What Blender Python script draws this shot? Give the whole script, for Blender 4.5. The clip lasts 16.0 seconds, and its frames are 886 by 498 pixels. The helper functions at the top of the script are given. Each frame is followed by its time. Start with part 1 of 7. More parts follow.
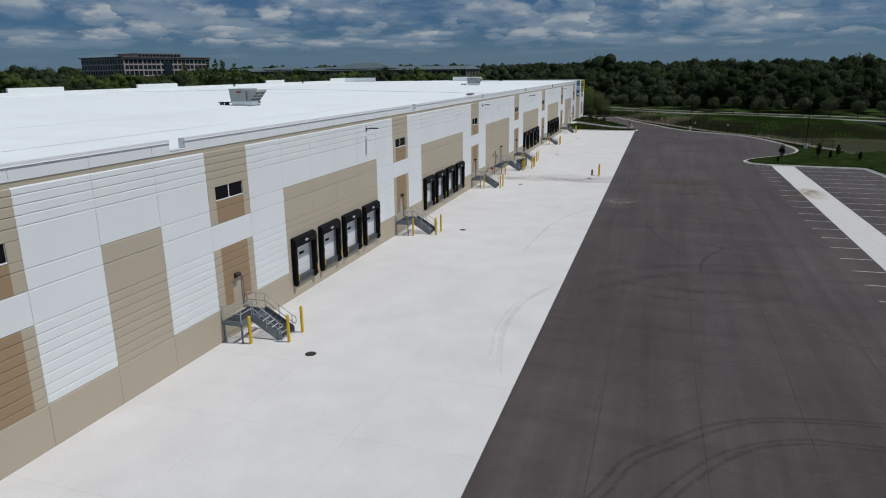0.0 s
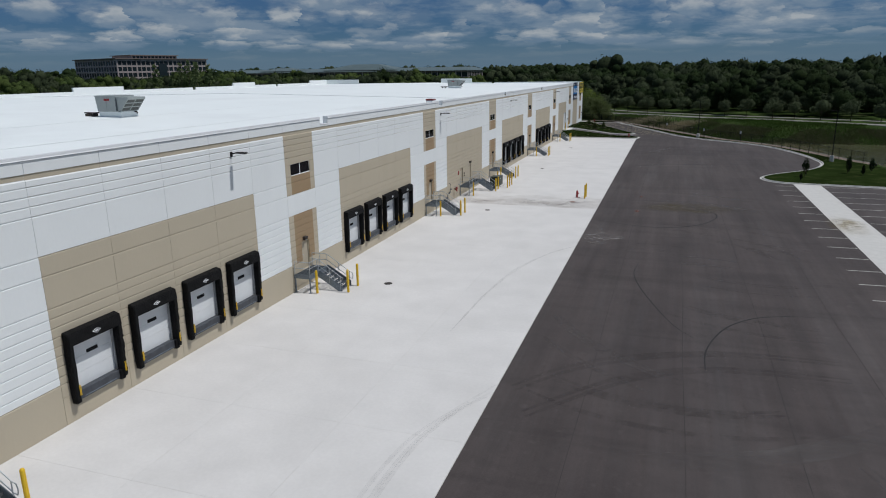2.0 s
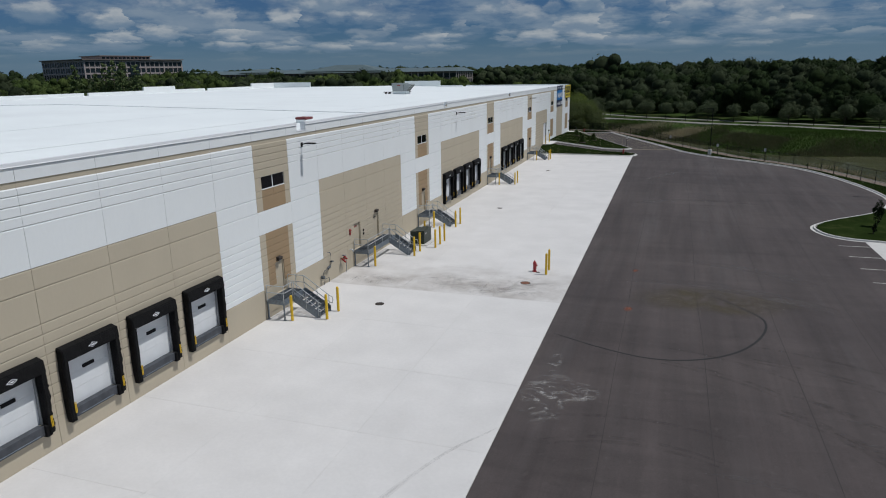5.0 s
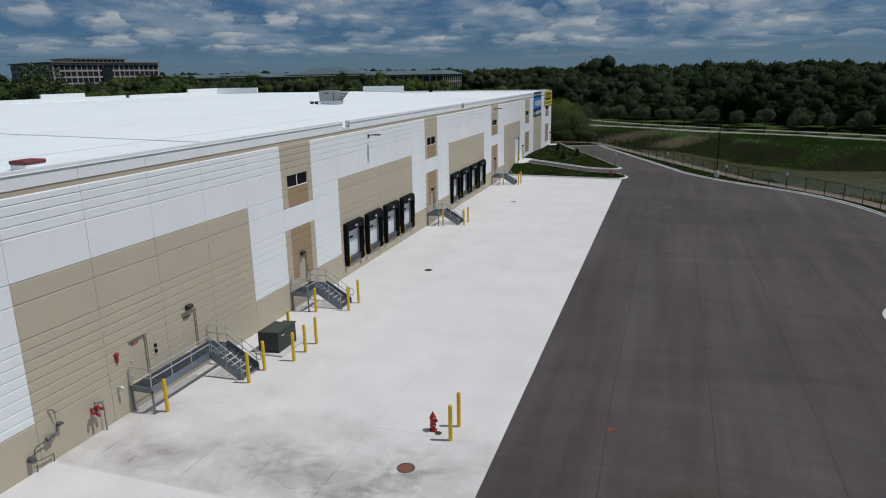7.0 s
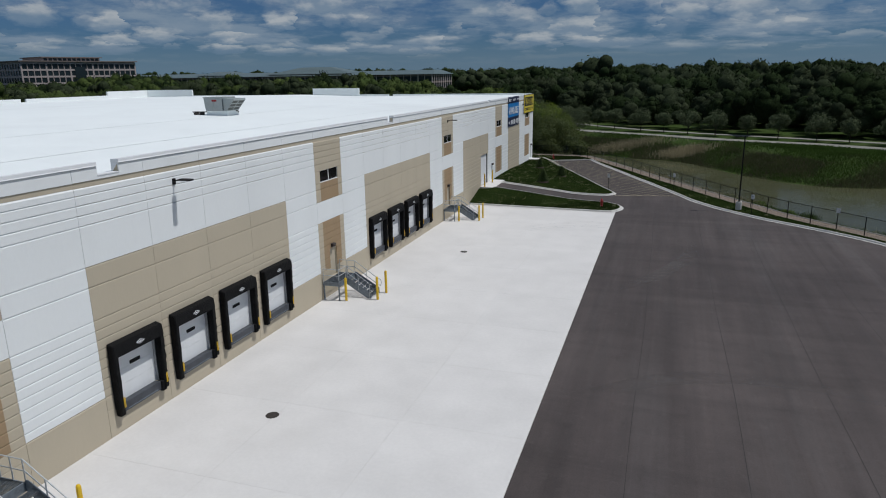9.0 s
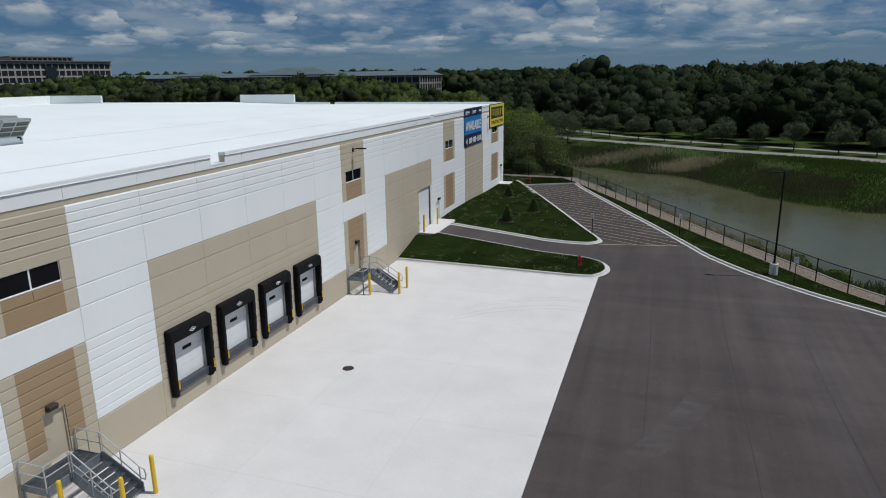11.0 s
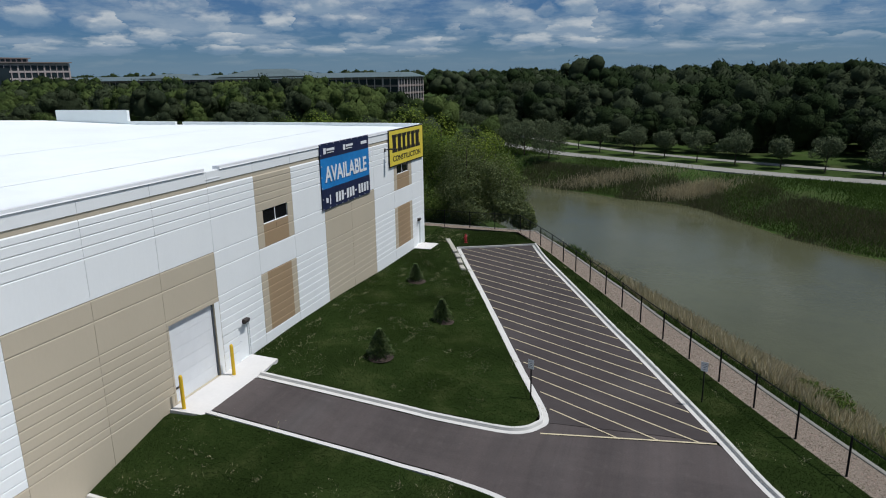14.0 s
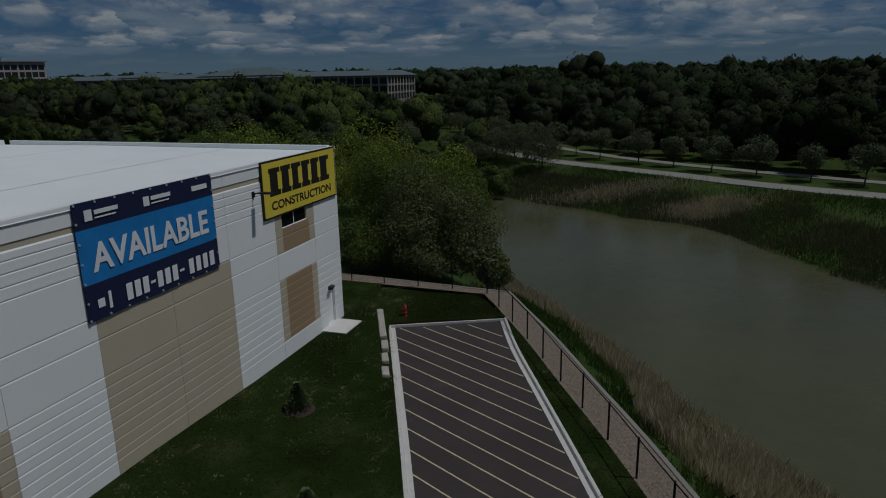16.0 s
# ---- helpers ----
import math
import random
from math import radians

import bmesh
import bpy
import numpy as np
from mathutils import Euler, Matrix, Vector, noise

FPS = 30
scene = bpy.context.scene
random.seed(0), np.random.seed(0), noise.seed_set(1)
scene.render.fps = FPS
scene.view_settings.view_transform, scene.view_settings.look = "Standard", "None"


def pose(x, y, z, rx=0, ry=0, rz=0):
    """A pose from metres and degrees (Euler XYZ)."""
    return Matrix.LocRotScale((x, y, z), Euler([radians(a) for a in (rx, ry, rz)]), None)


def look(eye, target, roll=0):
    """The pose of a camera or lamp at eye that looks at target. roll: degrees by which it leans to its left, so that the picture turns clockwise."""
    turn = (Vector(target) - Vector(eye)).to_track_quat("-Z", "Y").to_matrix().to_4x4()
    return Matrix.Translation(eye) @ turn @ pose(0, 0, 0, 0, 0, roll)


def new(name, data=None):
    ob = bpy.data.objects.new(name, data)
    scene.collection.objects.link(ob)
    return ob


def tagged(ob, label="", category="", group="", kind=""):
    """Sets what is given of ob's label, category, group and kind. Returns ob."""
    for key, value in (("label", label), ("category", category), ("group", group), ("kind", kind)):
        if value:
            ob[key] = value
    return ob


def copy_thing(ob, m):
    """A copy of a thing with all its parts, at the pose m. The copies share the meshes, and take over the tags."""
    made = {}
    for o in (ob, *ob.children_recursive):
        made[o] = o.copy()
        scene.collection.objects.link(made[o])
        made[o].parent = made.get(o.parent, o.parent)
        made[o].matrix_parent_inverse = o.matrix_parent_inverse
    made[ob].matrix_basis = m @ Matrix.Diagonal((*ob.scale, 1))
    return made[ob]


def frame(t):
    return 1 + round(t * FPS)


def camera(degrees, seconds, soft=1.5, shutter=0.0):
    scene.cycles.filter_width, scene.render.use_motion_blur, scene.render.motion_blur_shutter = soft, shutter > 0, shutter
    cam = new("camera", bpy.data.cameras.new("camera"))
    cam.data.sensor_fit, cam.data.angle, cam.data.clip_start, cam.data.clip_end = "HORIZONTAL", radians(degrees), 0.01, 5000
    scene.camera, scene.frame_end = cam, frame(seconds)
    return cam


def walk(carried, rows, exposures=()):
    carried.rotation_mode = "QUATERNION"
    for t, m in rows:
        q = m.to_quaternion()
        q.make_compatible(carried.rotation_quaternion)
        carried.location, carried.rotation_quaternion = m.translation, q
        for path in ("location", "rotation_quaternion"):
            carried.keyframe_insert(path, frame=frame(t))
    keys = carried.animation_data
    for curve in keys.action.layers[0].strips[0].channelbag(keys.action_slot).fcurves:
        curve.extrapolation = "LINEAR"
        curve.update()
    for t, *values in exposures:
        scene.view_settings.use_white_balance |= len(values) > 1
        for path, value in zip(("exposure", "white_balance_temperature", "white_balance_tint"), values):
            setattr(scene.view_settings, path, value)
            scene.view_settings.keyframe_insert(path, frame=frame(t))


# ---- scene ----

# ---- camera ----
cam = camera(67.06, 16.0, soft=1.05)
PATH = [
    (0, (22.105, 2.23, 14.275), (21.51, 4.068, 13.76), -0.7),
    (0.5, (22.868, 6.54, 14.275), (22.261, 8.375, 13.762), -0.8),
    (1, (23.212, 10.829, 14.242), (22.599, 12.662, 13.73), -0.9),
    (1.5, (23.327, 15.123, 14.192), (22.707, 16.955, 13.681), -0.8),
    (2, (23.224, 19.463, 14.153), (22.602, 21.294, 13.642), -0.8),
    (2.5, (23.008, 23.892, 14.138), (22.383, 25.722, 13.628), -0.9),
    (3, (22.341, 28.66, 14.141), (21.717, 30.49, 13.631), -0.9),
    (5.5, (22.183, 55.496, 14.154), (21.561, 57.328, 13.646), -0.9),
    (6, (21.745, 61.142, 14.273), (21.124, 62.975, 13.766), -0.8),
    (6.5, (21.688, 66.937, 14.397), (21.071, 68.77, 13.89), -0.8),
    (7, (21.968, 72.856, 14.296), (21.352, 74.692, 13.794), -1.0),
    (7.5, (22.131, 78.709, 14.198), (21.517, 80.546, 13.698), -1.3),
    (8, (21.968, 84.45, 14.275), (21.354, 86.287, 13.774), -1.1),
    (8.5, (21.524, 90.166, 14.303), (20.91, 92.002, 13.801), -1.0),
    (9, (20.974, 95.967, 14.315), (20.362, 97.803, 13.813), -0.9),
    (11.5, (20.176, 124.527, 14.861), (19.566, 126.364, 14.36), -0.8),
    (12, (19.759, 130.177, 14.96), (19.149, 132.015, 14.46), -0.8),
    (12.5, (19.688, 135.68, 15.029), (19.079, 137.518, 14.53), -0.8),
    (13, (19.915, 141.223, 15.03), (19.305, 143.062, 14.533), -1.0),
    (13.5, (19.962, 146.594, 15.094), (19.354, 148.433, 14.596), -0.9),
    (14, (19.804, 151.793, 15.171), (19.197, 153.632, 14.671), -0.9),
    (14.5, (19.409, 157.053, 15.188), (18.804, 158.892, 14.686), -0.8),
    (15, (19.111, 162.103, 15.194), (18.504, 163.942, 14.691), -0.9),
    (15.5, (18.62, 167.036, 15.157), (18.013, 168.874, 14.653), -1.0),
    (16, (18.094, 171.679, 15.138), (17.485, 173.516, 14.633), -1.1),
]
walk(cam, [(t, look(eye, target, roll)) for t, eye, target, roll in PATH],
     [(0.0, -0.12), (9.0, -0.08), (11.5, 0.05), (12.5, 0.14), (13.5, 0.27), (14.5, 0.38), (15.0, 0.43), (15.2, 0.3), (15.5, -0.13), (15.8, -0.7), (16.0, -1.13)])

# ---- sky, sun ----
SUN_WAY = Vector((1.0, 0.2, 2.05)).normalized()
world = bpy.data.worlds.new("sky")
scene.world = world
world.use_nodes = True
wn, wl = world.node_tree.nodes, world.node_tree.links
wn.clear()
w_out = wn.new("ShaderNodeOutputWorld")
w_bg = wn.new("ShaderNodeBackground")
w_bg.inputs["Strength"].default_value = 0.05
w_sky = wn.new("ShaderNodeTexSky")
w_sky.sky_type = "NISHITA"
w_sky.sun_disc = False
w_sky.sun_elevation = math.asin(SUN_WAY.z)
w_sky.sun_rotation = math.atan2(SUN_WAY.x, SUN_WAY.y)
w_sky.altitude = 200
w_sky.air_density, w_sky.dust_density, w_sky.ozone_density = 1.0, 0.3, 3.0
w_co = wn.new("ShaderNodeTexCoord")
w_sep = wn.new("ShaderNodeSeparateXYZ")
wl.new(w_co.outputs["Generated"], w_sep.inputs[0])


def w_math(op, a, b, c=None):
    n = wn.new("ShaderNodeMath")
    n.operation = op
    for k, v in enumerate((a, b, c)):
        if v is None:
            continue
        if isinstance(v, (int, float)):
            n.inputs[k].default_value = v
        else:
            wl.new(v, n.inputs[k])
    return n.outputs[0]


# heaped clouds: bearing across, and a height that crowds together towards the horizon
w_side = w_math("ARCTAN2", w_sep.outputs["X"], w_sep.outputs["Y"])
w_high = w_math("LOGARITHM", w_math("ADD", w_math("MAXIMUM", w_sep.outputs["Z"], 0.0), 0.022), math.e)


def cloud_map(across, up, shift):
    cmb = wn.new("ShaderNodeCombineXYZ")
    wl.new(w_math("MULTIPLY", w_side, across), cmb.inputs[0])
    wl.new(w_math("MULTIPLY", w_high, up), cmb.inputs[1])
    cmb.inputs[2].default_value = shift
    return cmb.outputs[0]


def cloud_noise(vec, scale, detail, rough):
    t = wn.new("ShaderNodeTexNoise")
    t.inputs["Scale"].default_value, t.inputs["Detail"].default_value, t.inputs["Roughness"].default_value = scale, detail, rough
    wl.new(vec, t.inputs["Vector"])
    return t


def w_range(v, lo, hi, a, b):
    n = wn.new("ShaderNodeMapRange")
    n.interpolation_type = "SMOOTHSTEP"
    wl.new(v, n.inputs[0])
    for k, x in enumerate((lo, hi, a, b)):
        n.inputs[k + 1].default_value = x
    return n.outputs[0]


def puffs(across, up, shift, amount):
    """Small heaped clouds, one to a cell: lit tops, bases that fade out."""
    vec = cloud_map(across, up, shift)
    wob = wn.new("ShaderNodeVectorMath")
    wob.operation = "MULTIPLY_ADD"
    wl.new(cloud_noise(vec, 2.6, 5, 0.55).outputs["Color"], wob.inputs[0])
    wob.inputs[1].default_value = (1.0, 0.75, 0.0)
    wl.new(vec, wob.inputs[2])
    cell = wn.new("ShaderNodeTexVoronoi")
    cell.voronoi_dimensions = "2D"
    cell.inputs["Scale"].default_value = 1.0
    wl.new(wob.outputs[0], cell.inputs["Vector"])
    part_of = []
    for out in (wob.outputs[0], cell.outputs["Position"], cell.outputs["Color"]):
        sep = wn.new("ShaderNodeSeparateXYZ")
        wl.new(out, sep.inputs[0])
        part_of.append(sep)
    rise = w_math("SUBTRACT", part_of[0].outputs[1], part_of[1].outputs[1])
    body = w_range(cell.outputs["Distance"], 0.22, 0.62, 1.0, 0.0)
    body = w_math("MULTIPLY", body, w_range(part_of[2].outputs[0], 0.25, 0.75, 0.15, 1.0))
    lit = w_math("MULTIPLY", body, w_range(rise, -0.16, 0.30, 0.0, 1.0))
    return w_math("MULTIPLY", lit, amount), w_math("MULTIPLY", body, amount)


w_haze = w_range(w_sep.outputs["Z"], 0.008, 0.05, 0.0, 1.0)
w_lit1, w_body1 = puffs(14.0, 3.1, 0.0, 0.9)
w_lit2, w_body2 = puffs(29.0, 5.0, 7.0, 0.6)
w_veil = w_range(cloud_noise(cloud_map(6.5, 2.6, 3.0), 1.0, 6, 0.6).outputs[0], 0.38, 0.62, 0.0, 0.9)
w_cover = w_math("MAXIMUM", w_math("MULTIPLY", w_math("MAXIMUM", w_veil, w_math("MAXIMUM", w_body1, w_body2)), w_haze), w_range(w_sep.outputs["Z"], 0.0, 0.06, 0.5, 0.08))
w_lit = w_math("MINIMUM", w_math("MULTIPLY", w_math("ADD", w_math("ADD", w_lit1, w_lit2), w_math("MULTIPLY", w_veil, 0.16)), w_haze), 1.0)
w_tint = wn.new("ShaderNodeMix")
w_tint.data_type, w_tint.blend_type = "RGBA", "MULTIPLY"
w_tint.inputs[0].default_value = 1.0
wl.new(w_sky.outputs[0], w_tint.inputs[6])
w_tint.inputs[7].default_value = (0.23, 0.43, 0.74, 1)
w_cloud = wn.new("ShaderNodeMix")
w_cloud.data_type = "RGBA"
wl.new(w_lit, w_cloud.inputs[0])
w_cloud.inputs[6].default_value = (2.95, 4.4, 6.2, 1)
w_cloud.inputs[7].default_value = (8.0, 8.7, 9.3, 1)
w_mix = wn.new("ShaderNodeMix")
w_mix.data_type = "RGBA"
wl.new(w_cover, w_mix.inputs[0])
wl.new(w_tint.outputs[2], w_mix.inputs[6])
wl.new(w_cloud.outputs[2], w_mix.inputs[7])
wl.new(w_mix.outputs[2], w_bg.inputs["Color"])
wl.new(w_bg.outputs[0], w_out.inputs[0])

sun = new("sun", bpy.data.lights.new("sun", "SUN"))
sun.data.energy, sun.data.angle, sun.data.color = 2.95, radians(0.53), (1.0, 0.99, 0.985)
sun.matrix_world = look((0, 0, 60), Vector((0, 0, 60)) - SUN_WAY)

# ---- materials ----
def material(name, rgb, rough=0.8, metal=0.0, vary=0.12, scale=1.5, fine=40.0, bump=0.15, dirt=0.0, dirt_rgb=(0.1, 0.09, 0.08),
             dirt_scale=0.25, piece=0.0, island=False, band=None, spec=0.4, stretch=(1, 1, 1), bump_far=0.01, extra=False):
    """A surface with broad and fine variation of colour, stains with soft borders, and fine relief."""
    m = bpy.data.materials.new(name)
    m.use_nodes = True
    n, l = m.node_tree.nodes, m.node_tree.links
    b = n["Principled BSDF"]
    b.inputs["Roughness"].default_value, b.inputs["Metallic"].default_value = rough, metal
    b.inputs["Specular IOR Level"].default_value = spec
    co = n.new("ShaderNodeTexCoord")
    geo = n.new("ShaderNodeNewGeometry")
    mp = n.new("ShaderNodeMapping")
    mp.inputs["Scale"].default_value = stretch
    l.new(geo.outputs["Position"], mp.inputs[0])

    def tex(s, detail=5, r=0.6, plain=False):
        t = n.new("ShaderNodeTexNoise")
        t.inputs["Scale"].default_value, t.inputs["Detail"].default_value, t.inputs["Roughness"].default_value = s, detail, r
        l.new(geo.outputs["Position"] if plain else mp.outputs[0], t.inputs["Vector"])
        return t.outputs[0]

    def blend(kind, fac, a, c):
        x = n.new("ShaderNodeMix")
        x.data_type, x.blend_type = "RGBA", kind
        for k, v in ((0, fac), (6, a), (7, c)):
            if isinstance(v, (int, float)):
                x.inputs[k].default_value = v
            elif isinstance(v, tuple):
                x.inputs[k].default_value = (*v, 1)
            else:
                l.new(v, x.inputs[k])
        return x.outputs[2]

    def ranged(v, lo, hi, a, c):
        x = n.new("ShaderNodeMapRange")
        l.new(v, x.inputs[0])
        for k, w in enumerate((lo, hi, a, c)):
            x.inputs[k + 1].default_value = w
        return x.outputs[0]

    dark, light = tuple(c * (1 - vary) for c in rgb), tuple(min(1, c * (1 + vary)) for c in rgb)
    col = blend("MIX", ranged(tex(scale), 0.3, 0.7, 0, 1), dark, light)
    col = blend("MULTIPLY", ranged(tex(fine, 3, plain=extra), 0.35, 0.65, 0, min(1.0, vary * 2.2)), col, tuple(0.72 for _ in rgb))
    if dirt:
        col = blend("MIX", ranged(tex(dirt_scale, 8, 0.65), 0.52, 0.72, 0, dirt), col, dirt_rgb)
    if extra:
        wide = n.new("ShaderNodeTexNoise")
        wide.inputs["Scale"].default_value, wide.inputs["Detail"].default_value, wide.inputs["Roughness"].default_value = 0.06, 9, 0.62
        l.new(geo.outputs["Position"], wide.inputs["Vector"])
        col = blend("MULTIPLY", ranged(wide.outputs[0], 0.40, 0.64, 0, 0.8), col, (0.66, 0.65, 0.67))
        for turn, size, lo, hi, most, tone in ((0, (3.2, 0.10, 1), 0.42, 0.72, 0.6, 0.82), (0, (5.0, 2.2, 1), 0.52, 0.75, 0.55, 0.80), (18, (0.05, 0.42, 1), 0.50, 0.70, 0.75, 0.74), (-14, (0.04, 0.30, 1), 0.52, 0.72, 0.7, 1.22), (4, (0.55, 0.75, 1), 0.50, 0.74, 0.7, 0.80)):
            lay = n.new("ShaderNodeMapping")
            lay.inputs["Rotation"].default_value, lay.inputs["Scale"].default_value = (0, 0, radians(turn)), size
            l.new(geo.outputs["Position"], lay.inputs[0])
            band_tex = n.new("ShaderNodeTexNoise")
            band_tex.inputs["Scale"].default_value, band_tex.inputs["Detail"].default_value, band_tex.inputs["Roughness"].default_value, band_tex.inputs["Distortion"].default_value = 1.0, 7, 0.6, 0.6
            l.new(lay.outputs[0], band_tex.inputs["Vector"])
            col = blend("MULTIPLY", ranged(band_tex.outputs[0], lo, hi, 0, most), col, (tone, tone, tone))
        grit = n.new("ShaderNodeTexNoise")
        grit.inputs["Scale"].default_value, grit.inputs["Detail"].default_value = 2.2, 6
        l.new(geo.outputs["Position"], grit.inputs["Vector"])
        col = blend("MIX", ranged(grit.outputs[0], 0.60, 0.80, 0, 0.22), col, (0.13, 0.118, 0.112))
    if band:
        sp = n.new("ShaderNodeSeparateXYZ")
        l.new(geo.outputs["Position"], sp.inputs[0])
        south = ranged(sp.outputs["Y"], band[0] - 0.06, band[0] + 0.10, 0, 1)
        reach = n.new("ShaderNodeMath")
        reach.operation = "MULTIPLY_ADD"
        l.new(tex(0.35, 5), reach.inputs[0])
        reach.inputs[1].default_value = 9.0
        l.new(sp.outputs["Y"], reach.inputs[2])
        north = ranged(reach.outputs[0], band[1] + 1.5, band[1] + 6.5, 1, 0)
        blot = ranged(tex(0.45, 6, 0.62), 0.34, 0.66, 0.10, 0.85)
        for v in (south, north):
            mul = n.new("ShaderNodeMath")
            mul.operation = "MULTIPLY"
            l.new(blot, mul.inputs[0])
            l.new(v, mul.inputs[1])
            blot = mul.outputs[0]
        col = blend("MIX", blot, col, (0.37, 0.343, 0.318))
    if piece:
        if island:
            rnd = geo.outputs["Random Per Island"]
        else:
            rnd = n.new("ShaderNodeObjectInfo").outputs["Random"]
        hs = n.new("ShaderNodeHueSaturation")
        l.new(ranged(rnd, 0, 1, 1 - piece, 1 + piece), hs.inputs["Value"])
        l.new(ranged(rnd, 0, 1, 0.5 + 0.05 * piece, 0.5 - 0.05 * piece), hs.inputs["Hue"])
        l.new(col, hs.inputs["Color"])
        col = hs.outputs[0]
    l.new(col, b.inputs["Base Color"])
    l.new(ranged(tex(scale * 4), 0.3, 0.7, max(0.02, rough - 0.08), min(1, rough + 0.08)), b.inputs["Roughness"])
    if bump:
        bp = n.new("ShaderNodeBump")
        bp.inputs["Strength"].default_value, bp.inputs["Distance"].default_value = bump, bump_far
        l.new(tex(fine * 1.6, 4, plain=extra), bp.inputs["Height"])
        l.new(bp.outputs[0], b.inputs["Normal"])
    return m


M_WHITE = material("white_paint", (0.775, 0.80, 0.798), 0.7, vary=0.025, scale=0.5, fine=9, bump=0.1, dirt=0.12, dirt_rgb=(0.6, 0.6, 0.58), stretch=(1, 1, 0.35))
M_TAN = material("tan_paint", (0.468, 0.410, 0.312), 0.75, vary=0.03, scale=0.5, fine=9, bump=0.1, dirt=0.12, dirt_rgb=(0.40, 0.35, 0.27), stretch=(1, 1, 0.35))
M_BROWN = material("brown_paint", (0.325, 0.228, 0.132), 0.75, vary=0.04, scale=0.5, fine=9, bump=0.1, stretch=(1, 1, 0.35))
M_ROOF = material("roof_membrane", (0.845, 0.885, 0.88), 0.55, vary=0.02, scale=0.15, fine=3, bump=0.05, dirt=0.25, dirt_rgb=(0.62, 0.63, 0.64), dirt_scale=0.06)
M_COPING = material("coping_metal", (0.76, 0.775, 0.785), 0.45, 0.0, vary=0.03)
M_CONC = material("court_concrete", (0.622, 0.608, 0.592), 0.85, vary=0.06, scale=0.35, fine=6, bump=0.2, dirt=0.28, dirt_rgb=(0.53, 0.51, 0.485), dirt_scale=0.12, piece=0.012, band=(90.02, 95.0))
M_CURB = material("curb_concrete", (0.56, 0.55, 0.525), 0.85, vary=0.06, scale=1.5, fine=20, dirt=0.2, dirt_rgb=(0.4, 0.38, 0.34), dirt_scale=0.7)
M_ASPH = material("asphalt", (0.078, 0.0640, 0.0610), 0.85, vary=0.22, scale=0.7, fine=14, bump=0.4, dirt=0.62, dirt_rgb=(0.104, 0.094, 0.092), dirt_scale=0.2, stretch=(1, 0.07, 1), extra=True)
M_ASPH_LOT = material("lot_asphalt", (0.045, 0.036, 0.0355), 0.85, vary=0.14, scale=0.4, fine=30, bump=0.4, dirt=0.3, dirt_rgb=(0.11, 0.10, 0.095), dirt_scale=0.15)
M_LINE = material("line_paint", (0.55, 0.54, 0.50), 0.7, vary=0.15, scale=6, fine=60, dirt=0.5, dirt_rgb=(0.25, 0.24, 0.23), dirt_scale=2.0)
M_LINE_Y = material("yellow_line_paint", (0.52, 0.45, 0.30), 0.7, vary=0.15, scale=6, fine=60, dirt=0.4, dirt_rgb=(0.3, 0.24, 0.15), dirt_scale=2.0)
M_RUBBER = material("tyre_mark", (0.022, 0.021, 0.021), 0.8, vary=0.2, scale=2, fine=20)
M_BLACK = material("black_rubber", (0.010, 0.010, 0.011), 0.75, vary=0.25, scale=3, fine=30, bump=0.4, spec=0.2)
M_FOAM = material("black_vinyl", (0.0075, 0.0075, 0.008), 0.75, vary=0.4, scale=4, fine=12, bump=0.9, bump_far=0.04, spec=0.15)
M_DOORW = material("dock_door_white", (0.70, 0.72, 0.73), 0.5, vary=0.03, scale=2, fine=20, bump=0.05)
M_GALV_DK = material("weathered_zinc", (0.16, 0.17, 0.185), 0.6, 0.5, vary=0.2, scale=6, fine=40, bump=0.05)
M_LIP = material("leveller_steel", (0.075, 0.082, 0.095), 0.6, 0.3, vary=0.25, scale=3, fine=30, bump=0.1, dirt=0.4, dirt_rgb=(0.13, 0.13, 0.135), dirt_scale=2.5)
M_TRACK = material("track_steel", (0.33, 0.34, 0.35), 0.5, 0.3, vary=0.1, scale=3, fine=30)
M_LAMP = material("black_lamp_metal", (0.014, 0.013, 0.013), 0.55, 0.2, vary=0.1, scale=4, fine=30, spec=0.3)
M_GALV = material("galvanised_steel", (0.20, 0.235, 0.27), 0.5, 0.4, vary=0.2, scale=8, fine=60, bump=0.1)
M_RAIL = material("railing_steel", (0.50, 0.53, 0.55), 0.4, 0.35, vary=0.15, scale=8, fine=60, bump=0.05)
M_HATCH = material("hatch_red", (0.17, 0.035, 0.035), 0.6, vary=0.15, scale=4, fine=30)
M_UNIT = material("unit_sheet_metal", (0.36, 0.39, 0.385), 0.5, 0.25, vary=0.06, scale=3, fine=30)
M_SCREEN = material("filter_screen", (0.10, 0.105, 0.10), 0.7, 0.2, vary=0.2, scale=10, fine=60)
M_DKSTEEL = material("dark_steel", (0.12, 0.135, 0.15), 0.55, 0.5, vary=0.2, scale=8, fine=50)
M_YELLOW = material("bollard_yellow", (0.72, 0.46, 0.02), 0.45, vary=0.06, scale=4, fine=30, dirt=0.2, dirt_rgb=(0.45, 0.32, 0.06), dirt_scale=2)
M_PAINTED = material("black_painted_steel", (0.008, 0.008, 0.009), 0.6, vary=0.15, scale=4, fine=30, bump=0.05, spec=0.15)
M_IRON = material("cast_iron", (0.06, 0.05, 0.045), 0.7, 0.4, vary=0.25, scale=8, fine=60, bump=0.4)
M_RUST = material("rusty_iron", (0.20, 0.085, 0.055), 0.85, vary=0.25, scale=8, fine=60, bump=0.4)
M_RED = material("red_enamel", (0.30, 0.018, 0.022), 0.4, vary=0.1, scale=6, fine=40)
